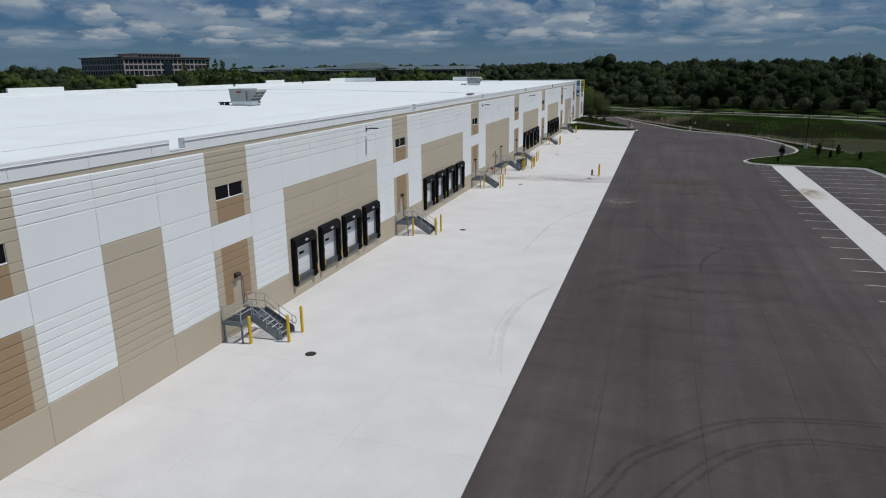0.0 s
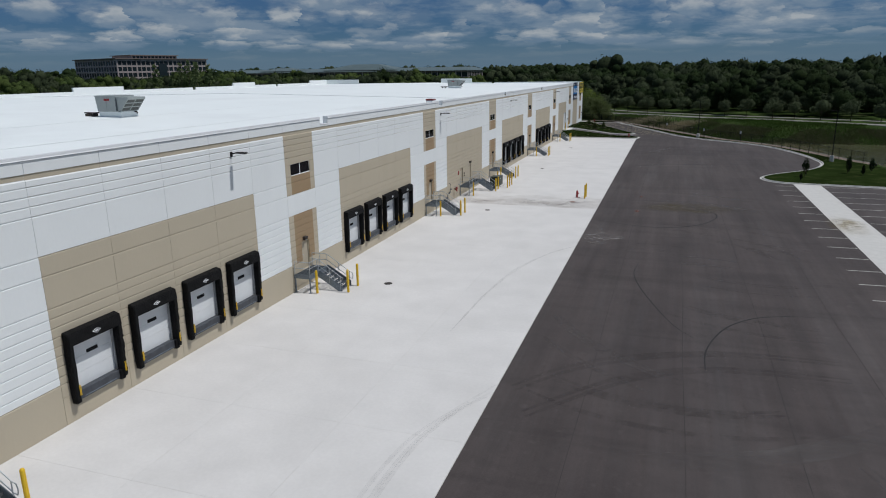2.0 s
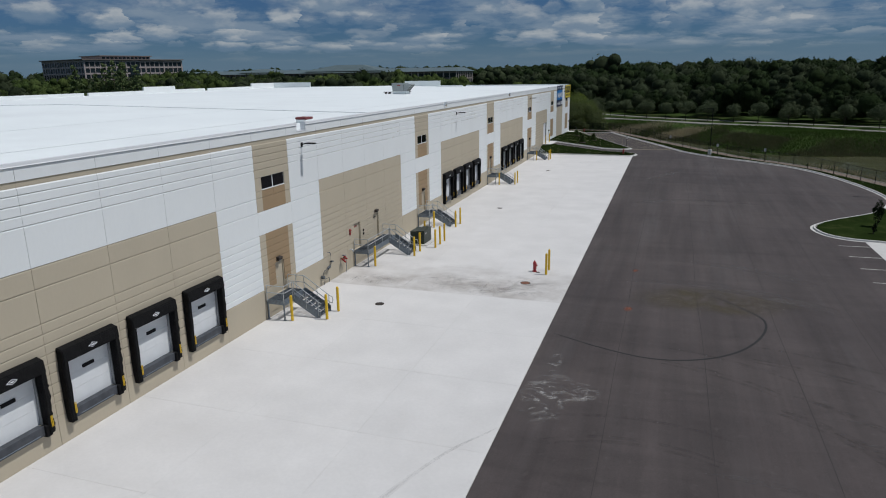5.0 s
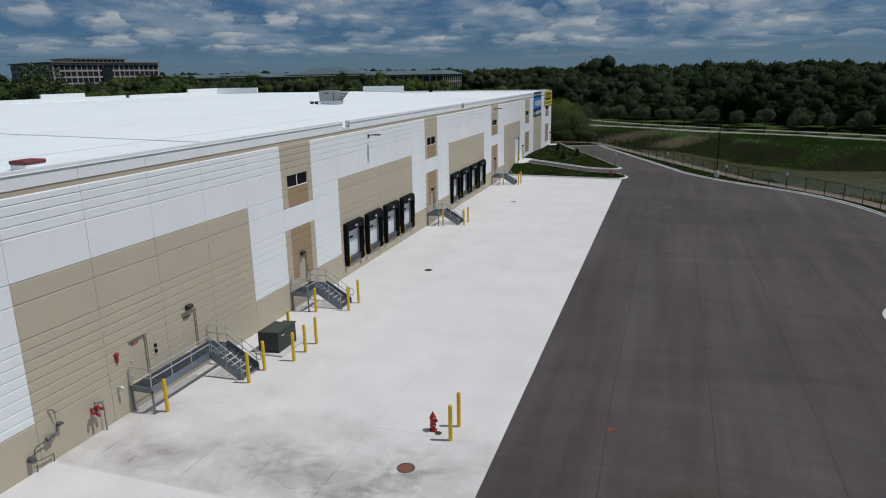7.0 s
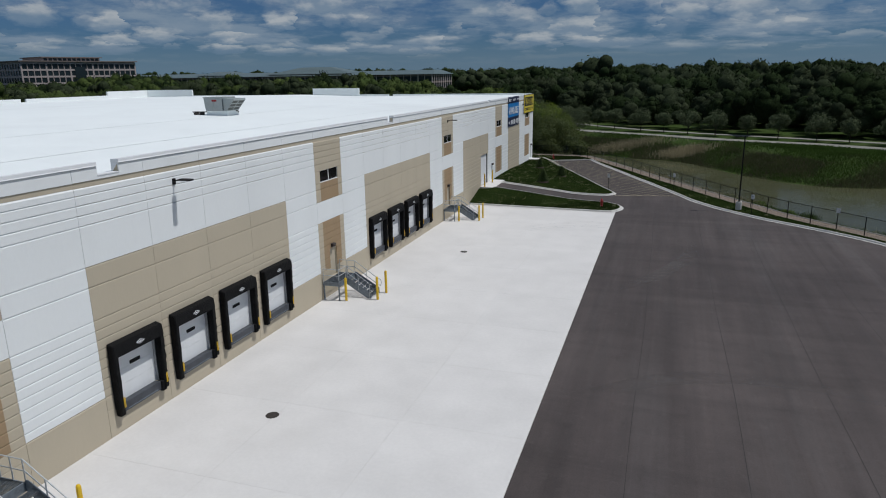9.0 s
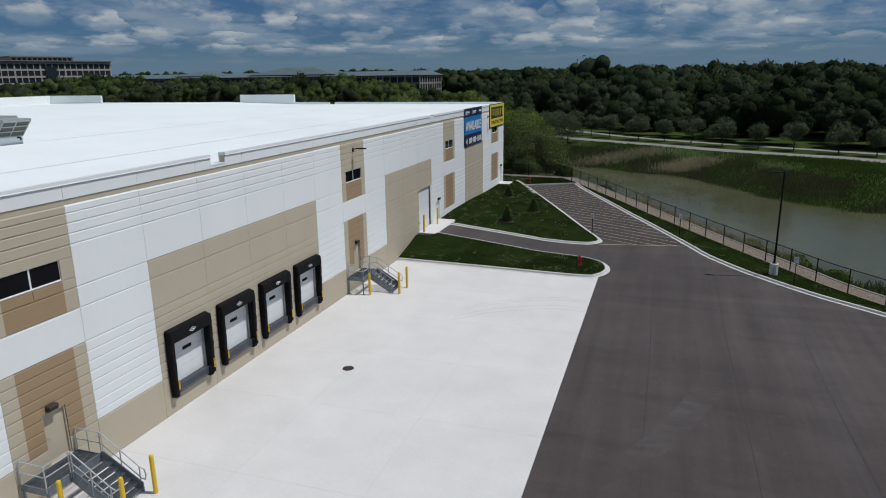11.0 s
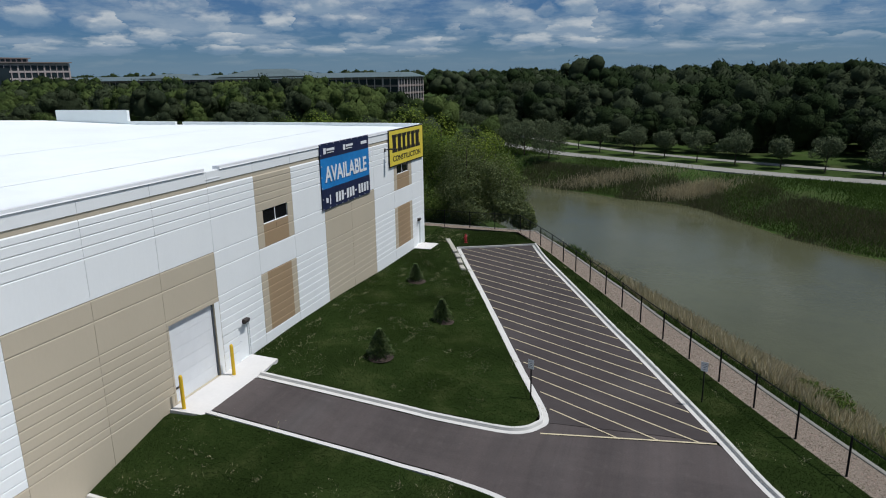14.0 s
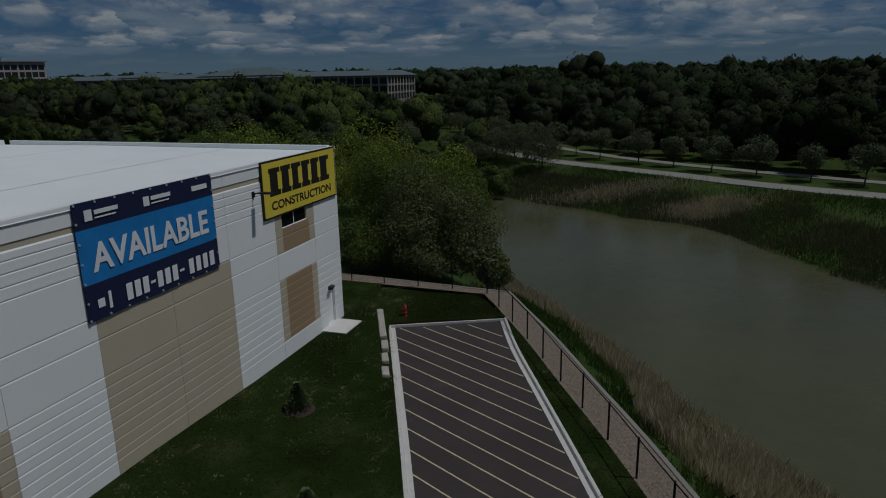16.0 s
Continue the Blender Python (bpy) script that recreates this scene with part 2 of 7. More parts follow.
M_GREEN = material("transformer_green", (0.020, 0.030, 0.022), 0.45, vary=0.08, scale=2, fine=30)
M_GRASS = material("lawn", (0.0185, 0.031, 0.0085), 0.95, vary=0.28, scale=0.25, fine=9, bump=0.6, bump_far=0.05, dirt=0.45, dirt_rgb=(0.060, 0.066, 0.026), dirt_scale=0.5, spec=0.0)
M_BLADE = material("grass_blades", (0.0195, 0.0335, 0.0085), 0.95, vary=0.35, scale=0.25, fine=10, bump=0, piece=0.12, island=True, spec=0.02, dirt=0.4, dirt_rgb=(0.048, 0.052, 0.020), dirt_scale=0.45)
M_TALL = material("tall_grass", (0.062, 0.108, 0.026), 0.95, vary=0.3, scale=0.12, fine=3, bump=0, piece=0.12, island=True, spec=0.02, dirt=0.5, dirt_rgb=(0.115, 0.10, 0.06), dirt_scale=0.07)
M_MEADOW = material("meadow", (0.044, 0.074, 0.019), 0.95, vary=0.35, scale=0.10, fine=2.5, bump=0.8, bump_far=0.2, dirt=0.55, dirt_rgb=(0.10, 0.085, 0.05), dirt_scale=0.06, spec=0.05)
M_REED = material("dry_reeds", (0.105, 0.104, 0.060), 0.95, vary=0.2, scale=0.25, fine=3, bump=0, piece=0.10, island=True, spec=0.1, dirt=0.45, dirt_rgb=(0.062, 0.078, 0.030), dirt_scale=0.18)
M_REED_DRY = material("straw_reeds", (0.44, 0.385, 0.265), 0.95, vary=0.2, scale=0.3, fine=6, bump=0, piece=0.2, island=True, spec=0.1, dirt=0.4, dirt_rgb=(0.10, 0.125, 0.04), dirt_scale=0.22)
M_GRAVEL = material("pink_gravel", (0.27, 0.220, 0.176), 0.95, vary=0.32, scale=9, fine=22, bump=0.9, bump_far=0.05)
M_BARK = material("bark", (0.075, 0.058, 0.045), 0.95, vary=0.25, scale=3, fine=20, bump=0.6, bump_far=0.03)
M_MULCH = material("mulch", (0.045, 0.032, 0.024), 0.95, vary=0.25, scale=3, fine=20, bump=0.6, bump_far=0.03)
M_LEAF = material("leaves", (0.088, 0.128, 0.034), 0.75, vary=0.28, scale=0.30, fine=2, bump=0, piece=0.42, island=True, spec=0.04)
M_LEAF_DK = material("dark_leaves", (0.022, 0.036, 0.015), 0.85, vary=0.3, scale=0.10, fine=2, bump=0, piece=0.10, island=True, spec=0.05)
M_WOOD_A = material("woodland_leaves", (0.023, 0.037, 0.0145), 0.9, vary=0.3, scale=0.07, fine=1.5, bump=1.0, bump_far=0.5, piece=0.22, island=True, spec=0.03)
M_WOOD_B = material("greyish_woodland_leaves", (0.040, 0.053, 0.028), 0.9, vary=0.25, scale=0.07, fine=1.5, bump=1.0, bump_far=0.5, piece=0.22, island=True, spec=0.03)
M_WOOD_C = material("light_woodland_leaves", (0.058, 0.084, 0.026), 0.9, vary=0.25, scale=0.07, fine=1.5, bump=1.0, bump_far=0.5, piece=0.22, island=True, spec=0.03)
M_LEAF_LT = material("fresh_leaves", (0.155, 0.205, 0.040), 0.6, vary=0.25, scale=0.20, fine=2, bump=0, piece=0.42, island=True, spec=0.04)
M_LEAF_GY = material("grey_green_leaves", (0.115, 0.14, 0.066), 0.65, vary=0.25, scale=0.3, fine=2, bump=0, piece=0.42, island=True, spec=0.04)
M_LEAF_DULL = material("dull_green_leaves", (0.098, 0.122, 0.066), 0.75, vary=0.25, scale=0.3, fine=2, bump=0, piece=0.35, island=True, spec=0.04)
M_NEEDLE = material("spruce_needles", (0.104, 0.145, 0.056), 0.7, vary=0.2, scale=2, fine=10, bump=0, piece=0.4, island=True, spec=0.2)
M_PATHG = material("path_concrete", (0.235, 0.228, 0.205), 0.9, vary=0.1, scale=0.3, fine=5, dirt=0.3, dirt_rgb=(0.25, 0.24, 0.2), dirt_scale=0.2)
M_LIME = material("limestone_block", (0.40, 0.38, 0.33), 0.9, vary=0.15, scale=1.5, fine=15, bump=0.6, bump_far=0.03)
M_NAVY = material("navy_banner", (0.010, 0.016, 0.055), 0.5, vary=0.05, scale=1, fine=10, bump=0.05)
M_BLUE = material("blue_banner", (0.012, 0.19, 0.50), 0.5, vary=0.12, scale=0.6, fine=3, bump=0.05)
M_INKW = material("white_print", (0.72, 0.74, 0.76), 0.5, vary=0.03)
M_SIGNY = material("yellow_sign", (0.70, 0.56, 0.06), 0.5, vary=0.05)
M_INKB = material("black_print", (0.015, 0.013, 0.010), 0.5, vary=0.05)
M_OFFICE = material("office_precast", (0.42, 0.365, 0.355), 0.85, vary=0.08, scale=0.2, fine=2)
M_OFFICE_DK = material("office_band", (0.20, 0.165, 0.15), 0.85, vary=0.08, scale=0.2, fine=2)
M_OROOF = material("green_metal_roof", (0.15, 0.20, 0.20), 0.4, 0.4, vary=0.08, scale=0.2, fine=2)
M_SIGNBACK = material("sign_face", (0.70, 0.70, 0.71), 0.5, 0.0, vary=0.08, scale=4)



def let_through(m, share, warm):
    """Thin leaves: part of the light comes through from behind."""
    n, l = m.node_tree.nodes, m.node_tree.links
    b, out = n["Principled BSDF"], n["Material Output"]
    src = b.inputs["Base Color"].links[0].from_socket
    tint = n.new("ShaderNodeMix")
    tint.data_type, tint.blend_type = "RGBA", "MULTIPLY"
    tint.inputs[0].default_value = 1.0
    tint.inputs[7].default_value = (*warm, 1)
    l.new(src, tint.inputs[6])
    tr = n.new("ShaderNodeBsdfTranslucent")
    l.new(tint.outputs[2], tr.inputs[0])
    mix = n.new("ShaderNodeMixShader")
    mix.inputs[0].default_value = share
    l.new(b.outputs[0], mix.inputs[1])
    l.new(tr.outputs[0], mix.inputs[2])
    l.new(mix.outputs[0], out.inputs[0])


for m_leaf in (M_LEAF, M_LEAF_LT, M_LEAF_GY):
    let_through(m_leaf, 0.28, (1.6, 1.7, 0.9))
for m_leaf in (M_REED, M_REED_DRY, M_TALL):
    let_through(m_leaf, 0.3, (1.2, 1.2, 1.0))


def glass(name, rgb, rough=0.04):
    m = bpy.data.materials.new(name)
    m.use_nodes = True
    b = m.node_tree.nodes["Principled BSDF"]
    b.inputs["Base Color"].default_value = (*rgb, 1)
    b.inputs["Roughness"].default_value = rough
    b.inputs["Specular IOR Level"].default_value = 0.3
    return m


M_GLASS = glass("tinted_glass", (0.008, 0.008, 0.010))
M_GLASS2 = glass("office_glass", (0.02, 0.03, 0.035), 0.1)


def water_material():
    m = material("pond_water", (0.078, 0.081, 0.044), 0.12, vary=0.10, scale=0.05, fine=0.5, bump=0.0, spec=0.17)
    n, l = m.node_tree.nodes, m.node_tree.links
    b = n["Principled BSDF"]
    geo = n.new("ShaderNodeNewGeometry")
    t = n.new("ShaderNodeTexNoise")
    t.inputs["Scale"].default_value, t.inputs["Detail"].default_value = 2.2, 6
    l.new(geo.outputs["Position"], t.inputs["Vector"])
    bp = n.new("ShaderNodeBump")
    bp.inputs["Strength"].default_value, bp.inputs["Distance"].default_value = 0.35, 0.05
    l.new(t.outputs[0], bp.inputs["Height"])
    l.new(bp.outputs[0], b.inputs["Normal"])
    return m


M_WATER = water_material()


def mesh_material():
    """Chain link: thin wire on a diamond lattice, open between."""
    m = bpy.data.materials.new("chain_link")
    m.use_nodes = True
    n, l = m.node_tree.nodes, m.node_tree.links
    b = n["Principled BSDF"]
    b.inputs["Base Color"].default_value, b.inputs["Roughness"].default_value = (0.012, 0.012, 0.013, 1), 0.6
    b.inputs["Alpha"].default_value = 0.17
    return m


M_LINK = mesh_material()


def patchy(name, rgb, low, high, most, scale, stretch=(1, 1, 1), rim=True):
    """A thin film that covers only in broken patches, fading out to its border."""
    m = material(name, rgb, 0.9, vary=0.15, scale=2, fine=20, bump=0)
    n, l = m.node_tree.nodes, m.node_tree.links
    co = n.new("ShaderNodeTexCoord")
    mp = n.new("ShaderNodeMapping")
    mp.inputs["Scale"].default_value = stretch
    l.new(n.new("ShaderNodeNewGeometry").outputs["Position"], mp.inputs[0])
    t = n.new("ShaderNodeTexNoise")
    t.inputs["Scale"].default_value, t.inputs["Detail"].default_value, t.inputs["Roughness"].default_value, t.inputs["Distortion"].default_value = scale, 8, 0.65, 1.2
    l.new(mp.outputs[0], t.inputs["Vector"])
    r = n.new("ShaderNodeMapRange")
    l.new(t.outputs[0], r.inputs[0])
    for k, v in enumerate((low, high, 0.0, most)):
        r.inputs[k + 1].default_value = v
    if not rim:
        l.new(r.outputs[0], n["Principled BSDF"].inputs["Alpha"])
        return m
    # border: the film thins out towards the rim of its sheet
    sp = n.new("ShaderNodeVectorMath")
    sp.operation = "LENGTH"
    ce = n.new("ShaderNodeMapping")
    ce.inputs["Location"].default_value, ce.inputs["Scale"].default_value = (-1, -1, 0), (2, 2, 0)
    l.new(co.outputs["Generated"], ce.inputs[0])
    l.new(ce.outputs[0], sp.inputs[0])
    e = n.new("ShaderNodeMapRange")
    l.new(sp.outputs["Value"], e.inputs[0])
    for k, v in enumerate((0.35, 1.0, 1.0, 0.0)):
        e.inputs[k + 1].default_value = v
    mul = n.new("ShaderNodeMath")
    mul.operation = "MULTIPLY"
    l.new(r.outputs[0], mul.inputs[0])
    l.new(e.outputs[0], mul.inputs[1])
    l.new(mul.outputs[0], n["Principled BSDF"].inputs["Alpha"])
    return m


M_DUST = patchy("pale_dust_film", (0.36, 0.345, 0.33), 0.50, 0.64, 0.9, 1.1, (1, 1.6, 1))
M_OLIVE = patchy("olive_stain", (0.104, 0.086, 0.042), 0.36, 0.68, 0.66, 0.5)
M_ORANGE_FILM = patchy("orange_paint_film", (0.26, 0.085, 0.045), 0.32, 0.6, 0.75, 4)
M_OCHRE = patchy("ochre_stain", (0.34, 0.27, 0.14), 0.30, 0.6, 0.36, 0.6)
M_WEAR = patchy("pale_wear", (0.130, 0.117, 0.114), 0.34, 0.66, 0.75, 0.5, (0.4, 1.4, 1))
M_SKID = patchy("grey_skid", (0.27, 0.26, 0.25), 0.28, 0.70, 0.11, 1.2, rim=False)
M_SOOT = patchy("brown_grime", (0.26, 0.235, 0.215), 0.42, 0.66, 0.32, 0.9, (0.8, 1.0, 1))
M_FADED = patchy("faded_rubber", (0.036, 0.032, 0.031), 0.25, 0.65, 0.27, 2.5, rim=False)
M_SOFT = patchy("soft_tyre_sweep", (0.040, 0.035, 0.034), 0.30, 0.75, 0.24, 0.7, rim=False)
M_SCUFF = patchy("tyre_scuff", (0.040, 0.035, 0.034), 0.40, 0.74, 0.26, 1.1, rim=False)
M_PALE = patchy("pale_scuff", (0.125, 0.113, 0.110), 0.40, 0.72, 0.50, 1.3, rim=False)

# ---- tools for shapes ----
def finish(name, bm, mats, smooth=False):
    me = bpy.data.meshes.new(name)
    bm.normal_update()
    bm.to_mesh(me)
    bm.free()
    for m in mats if isinstance(mats, (list, tuple)) else [mats]:
        me.materials.append(m)
    if smooth:
        me.polygons.foreach_set("use_smooth", [True] * len(me.polygons))
    return me


def thing(name, label, category, group="", at=(0, 0, 0), turn=0.0, kind=""):
    ob = tagged(new(name), label, category, group, kind)
    ob.matrix_basis = Matrix.Translation(at) @ Matrix.Rotation(radians(turn), 4, "Z")
    return ob


def part(name, bm, mats, parent=None, label="", smooth=False):
    ob = new(name, finish(name, bm, mats, smooth))
    ob.parent = parent
    if label:
        ob["label"] = label
    return ob


def box(bm, x0, x1, y0, y1, z0, z1, mat=0, m=None, bevel=0.0):
    c = [(x, y, z) for z in (z0, z1) for y in (y0, y1) for x in (x0, x1)]
    v = [bm.verts.new(m @ Vector(p) if m else p) for p in c]
    faces = [bm.faces.new([v[k] for k in q]) for q in ((0, 2, 3, 1), (4, 5, 7, 6), (0, 1, 5, 4), (2, 6, 7, 3), (0, 4, 6, 2), (1, 3, 7, 5))]
    for f in faces:
        f.material_index = mat
    if bevel:
        edges = list({e for f in faces for e in f.edges})
        out = bmesh.ops.bevel(bm, geom=edges, offset=bevel, segments=1, affect="EDGES")
        for f in out["faces"]:
            f.material_index = mat
    return v


def tube(bm, pts, r, sides=8, mat=0, cap=True):
    """A round bar along points."""
    pts = [Vector(p) for p in pts]
    rr = r if isinstance(r, (list, tuple)) else [r] * len(pts)
    rings, up = [], None
    for k, p in enumerate(pts):
        d = (pts[min(k + 1, len(pts) - 1)] - pts[max(k - 1, 0)]).normalized()
        side = d.cross(Vector((0, 0, 1)))
        if side.length < 0.05:
            side = d.cross(Vector((0, 1, 0)))
        side.normalize()
        other = side.cross(d)
        rings.append([bm.verts.new(p + rr[k] * (math.cos(a) * side + math.sin(a) * other)) for a in (2 * math.pi * s / sides for s in range(sides))])
    for a, b in zip(rings, rings[1:]):
        for s in range(sides):
            f = bm.faces.new((a[s], a[(s + 1) % sides], b[(s + 1) % sides], b[s]))
            f.material_index = mat
    if cap:
        for ring in (rings[0], rings[-1]):
            bm.faces.new(ring).material_index = mat
    return rings


def lathe(bm, profile, sides=14, at=(0, 0, 0), mat=0):
    """Rows of (radius, height) turned about the upright axis."""
    rings = [[bm.verts.new((at[0] + r * math.cos(a), at[1] + r * math.sin(a), at[2] + z)) for a in (2 * math.pi * s / sides for s in range(sides))] for r, z in profile]
    for a, b in zip(rings, rings[1:]):
        for s in range(sides):
            bm.faces.new((a[s], a[(s + 1) % sides], b[(s + 1) % sides], b[s])).material_index = mat
    bm.faces.new(rings[-1]).material_index = mat
    bm.faces.new(list(reversed(rings[0]))).material_index = mat


def ruled(bm, a, b, n=1, rise=None, mat=0):
    """A sheet between two lines of equally many points, n rows wide."""
    rows = []
    for k in range(n + 1):
        s = k / n
        row = []
        for p, q in zip(a, b):
            v = Vector(p).lerp(Vector(q), s)
            if rise:
                v.z += rise(v.x, v.y, s)
            row.append(bm.verts.new(v))
        rows.append(row)
    for r0, r1 in zip(rows, rows[1:]):
        for k in range(len(r0) - 1):
            bm.faces.new((r0[k], r0[k + 1], r1[k + 1], r1[k])).material_index = mat


def resample(pts, step):
    pts = [Vector(p) for p in pts]
    out = []
    for a, b in zip(pts, pts[1:]):
        n = max(1, round((b - a).length / step))
        out += [a.lerp(b, k / n) for k in range(n)]
    return out + [pts[-1]]


def even(pts, n):
    """n points at equal steps along a line."""
    pts = [Vector(p) for p in pts]
    run = [0.0]
    for a, b in zip(pts, pts[1:]):
        run.append(run[-1] + (b - a).length)
    out = []
    for k in range(n):
        d = run[-1] * k / (n - 1)
        i = max(j for j in range(len(pts) - 1) if run[j] <= d + 1e-9)
        out.append(pts[i].lerp(pts[i + 1], (d - run[i]) / max(1e-9, run[i + 1] - run[i])))
    return out


def smooth_line(pts, per=6):
    """A curve through the points."""
    p = [Vector(q) for q in pts]
    p = [p[0] * 2 - p[1], *p, p[-1] * 2 - p[-2]]
    out = []
    for k in range(1, len(p) - 2):
        for s in range(per):
            t = s / per
            out.append(0.5 * (2 * p[k] + (p[k + 1] - p[k - 1]) * t + (2 * p[k - 1] - 5 * p[k] + 4 * p[k + 1] - p[k + 2]) * t * t + (3 * p[k] - p[k - 1] - 3 * p[k + 1] + p[k + 2]) * t ** 3))
    return out + [p[-2]]


def sweep(bm, pts, profile, mat=0, closed=False):
    """Rows of (offset to the left, height) carried along a line."""
    pts = [Vector(p) for p in pts]
    rows = []
    for k, p in enumerate(pts):
        a = pts[k - 1] if (k or closed) else pts[0]
        b = pts[(k + 1) % len(pts)] if (closed or k + 1 < len(pts)) else pts[-1]
        d = (b - a).to_2d().normalized()
        left = Vector((-d.y, d.x, 0))
        rows.append([bm.verts.new(p + left * o + Vector((0, 0, z))) for o, z in profile])
    pairs = list(zip(rows, rows[1:])) + ([(rows[-1], rows[0])] if closed else [])
    for a, b in pairs:
        for k in range(len(profile) - 1):
            bm.faces.new((a[k], b[k], b[k + 1], a[k + 1])).material_index = mat


def flat_poly(bm, pts, z=None, mat=0):
    vs = [bm.verts.new((p[0], p[1], p[2] if z is None else z)) for p in pts]
    edges = [bm.edges.new((vs[k], vs[(k + 1) % len(vs)])) for k in range(len(vs))]
    bmesh.ops.triangle_fill(bm, edges=edges, use_beauty=True)
    for f in bm.faces:
        if f.normal.z < 0:
            f.normal_flip()


def slab(bm, pts, z0, z1):
    """A plate with an outline, between two heights."""
    n = len(pts)
    top = [bm.verts.new((p[0], p[1], z1)) for p in pts]
    bot = [bm.verts.new((p[0], p[1], z0)) for p in pts]
    edges = [bm.edges.new((top[k], top[(k + 1) % n])) for k in range(n)]
    bmesh.ops.triangle_fill(bm, edges=edges, use_beauty=True)
    for k in range(n):
        bm.faces.new((top[k], bot[k], bot[(k + 1) % n], top[(k + 1) % n]))
    bmesh.ops.recalc_face_normals(bm, faces=bm.faces)


def joined(name, verts, faces, mats, index=None, smooth=False):
    me = bpy.data.meshes.new(name)
    me.from_pydata(verts, [], faces)
    for m in mats if isinstance(mats, (list, tuple)) else [mats]:
        me.materials.append(m)
    if index is not None:
        me.polygons.foreach_set("material_index", index)
    me.update()
    return me


def smoothstep(v, a, b):
    t = min(1.0, max(0.0, (v - a) / (b - a)))
    return t * t * (3 - 2 * t)

# ---- the plan ----
MOD = 3.6576            # one wall panel
Y0 = 31.06              # left edge of the first window panel
H_TOP = 11.10           # top of the long wall, under its coping
H_PAR = 11.28           # parapet of the other walls
Y_N = Y0 + 48 * MOD     # north wall
COL_FIRST, COL_LAST = -26, 47
Y_S = Y0 + COL_FIRST * MOD
X_W = -76.8             # west wall
FLOOR = 1.22


# the last panels before the corner are a little wider
EDGE = {43: 188.40, 44: 192.20, 45: 196.02, 46: 199.86, 47: 203.74, 48: Y_N}


def col_y(i):
    return EDGE.get(i, Y0 + i * MOD)


WINDOW_COLS = (-4, 0, 7, 14, 21, 28, 35, 41, 46)
DOCK_COLS = tuple(c + k for c in (2, 9, 23, 30) for k in range(4))
TAN_COLS = (-2, 16, 17, 18, 19, 37, 38, 39, 43, 44) + DOCK_COLS + (-12, -11, -10, -9)

# lines on the ground
# the pond lies in a basin well below the yard
WATER_Z, ROAD_Z = -8.0, -3.5
POND = [(-14, 268), (-6, 256), (1.2, 247), (10.3, 232.2), (16.8, 222.6), (21.2, 216.4), (25.8, 210), (29.6, 205.4), (33, 200.6), (38.2, 191.8), (45, 181), (52, 169), (58, 157), (64, 146), (74, 137), (95, 134),
        (125, 140), (140, 165), (140, 205), (120, 232), (95, 243), (70, 245), (61, 243), (56, 242.4), (50.5, 243), (46.8, 245.4), (43.6, 247.8), (41, 251.6), (37.9, 254.8), (34.9, 259.9), (31.5, 266.2), (28.5, 272.6),
        (25, 277), (20.9, 279.6), (16.7, 281.2), (12.3, 282.2), (7.3, 286), (2.1, 289), (-3.4, 291.6), (-9.7, 296.1), (-17, 297), (-21, 288), (-19, 276)]
MIDDLE = ((-300, -16, 5, 20, 32, 42, 60, 100, 400), (283, 281, 268, 248, 232, 218, 205, 195, 190))
EAST_CURB = smooth_line([(9.3, 209.85, 0.345), (10.95, 205.6, 0.305), (13.1, 200.95, 0.255), (15.35, 196.1, 0.205), (17.55, 191.3, 0.152), (19.08, 188.1, 0.118), (21.25, 183.4, 0.066), (23.05, 179.4, 0.02), (24.33, 176.4, 0), (25.6, 174.15, 0),
                         (26.95, 172.05, 0), (28.2, 170.45, 0), (29.3, 169.1, 0), (31.1, 167.1, 0), (33.6, 164.8, 0), (36.2, 162.2, 0), (38.8, 159.1, 0), (41.3, 154.4, 0), (43.2, 148.6, 0),
                         (44.6, 142.3, 0), (45.3, 136.6, 0), (45.15, 132.8, 0), (43.9, 128.8, 0), (41.8, 125.1, 0), (39.6, 122.7, 0), (37.5, 120.6, 0), (35.9, 118.6, 0), (35.1, 116.8, 0), (35.3, 114.7, 0), (36.3, 113.1, 0), (38.6, 112.2, 0), (46.5, 111.4, 0), (50.3, 110.9, 0)], 5)
FENCE = smooth_line([(7.06, 214.5, 0.35), (8.5, 212.0, 0.35), (11.18, 207.45, 0.35), (13.9, 202.4, 0.32), (16.6, 197.5, 0.28), (19.32, 192.15, 0.25), (22.0, 187.4, 0.2), (24.68, 182.5, 0.16), (27.45, 177.6, 0.13), (30.15, 173.0, 0.1), (31.9, 169.8, 0.1), (34.7, 166.0, 0.1), (36.6, 163.7, 0.1), (38.5, 161.3, 0.1), (40.4, 158.5, 0.1), (42.2, 155.4, 0.1), (43.8, 151.6, 0.1), (45.4, 147.6, 0.1), (46.9, 143.6, 0.1), (48.7, 139.0, 0.1), (51.1, 133.5, 0.1)], 4)
LOT_NW, LOT_SW = (2.9, 206.9, 0.32), (15.2, 179.6, 0.05)


def lot_z(y):
    return 0.015 + 0.33 * (y - 178.7) / 30.3


# ---- ground ----
def pond_distance(px, py):
    """Metres to the pond's edge; less than nothing on the water."""
    p = np.array(POND)
    q = np.roll(p, -1, 0)
    best = np.full(px.shape, 1e9)
    inside = np.zeros(px.shape, bool)
    for (ax, ay), (bx, by) in zip(p, q):
        t = np.clip(((px - ax) * (bx - ax) + (py - ay) * (by - ay)) / ((bx - ax) ** 2 + (by - ay) ** 2), 0, 1)
        best = np.minimum(best, np.hypot(px - ax - t * (bx - ax), py - ay - t * (by - ay)))
        inside ^= ((ay > py) != (by > py)) & (px < (bx - ax) * (py - ay) / (by - ay + 1e-12) + ax)
    return np.where(inside, -best, best)


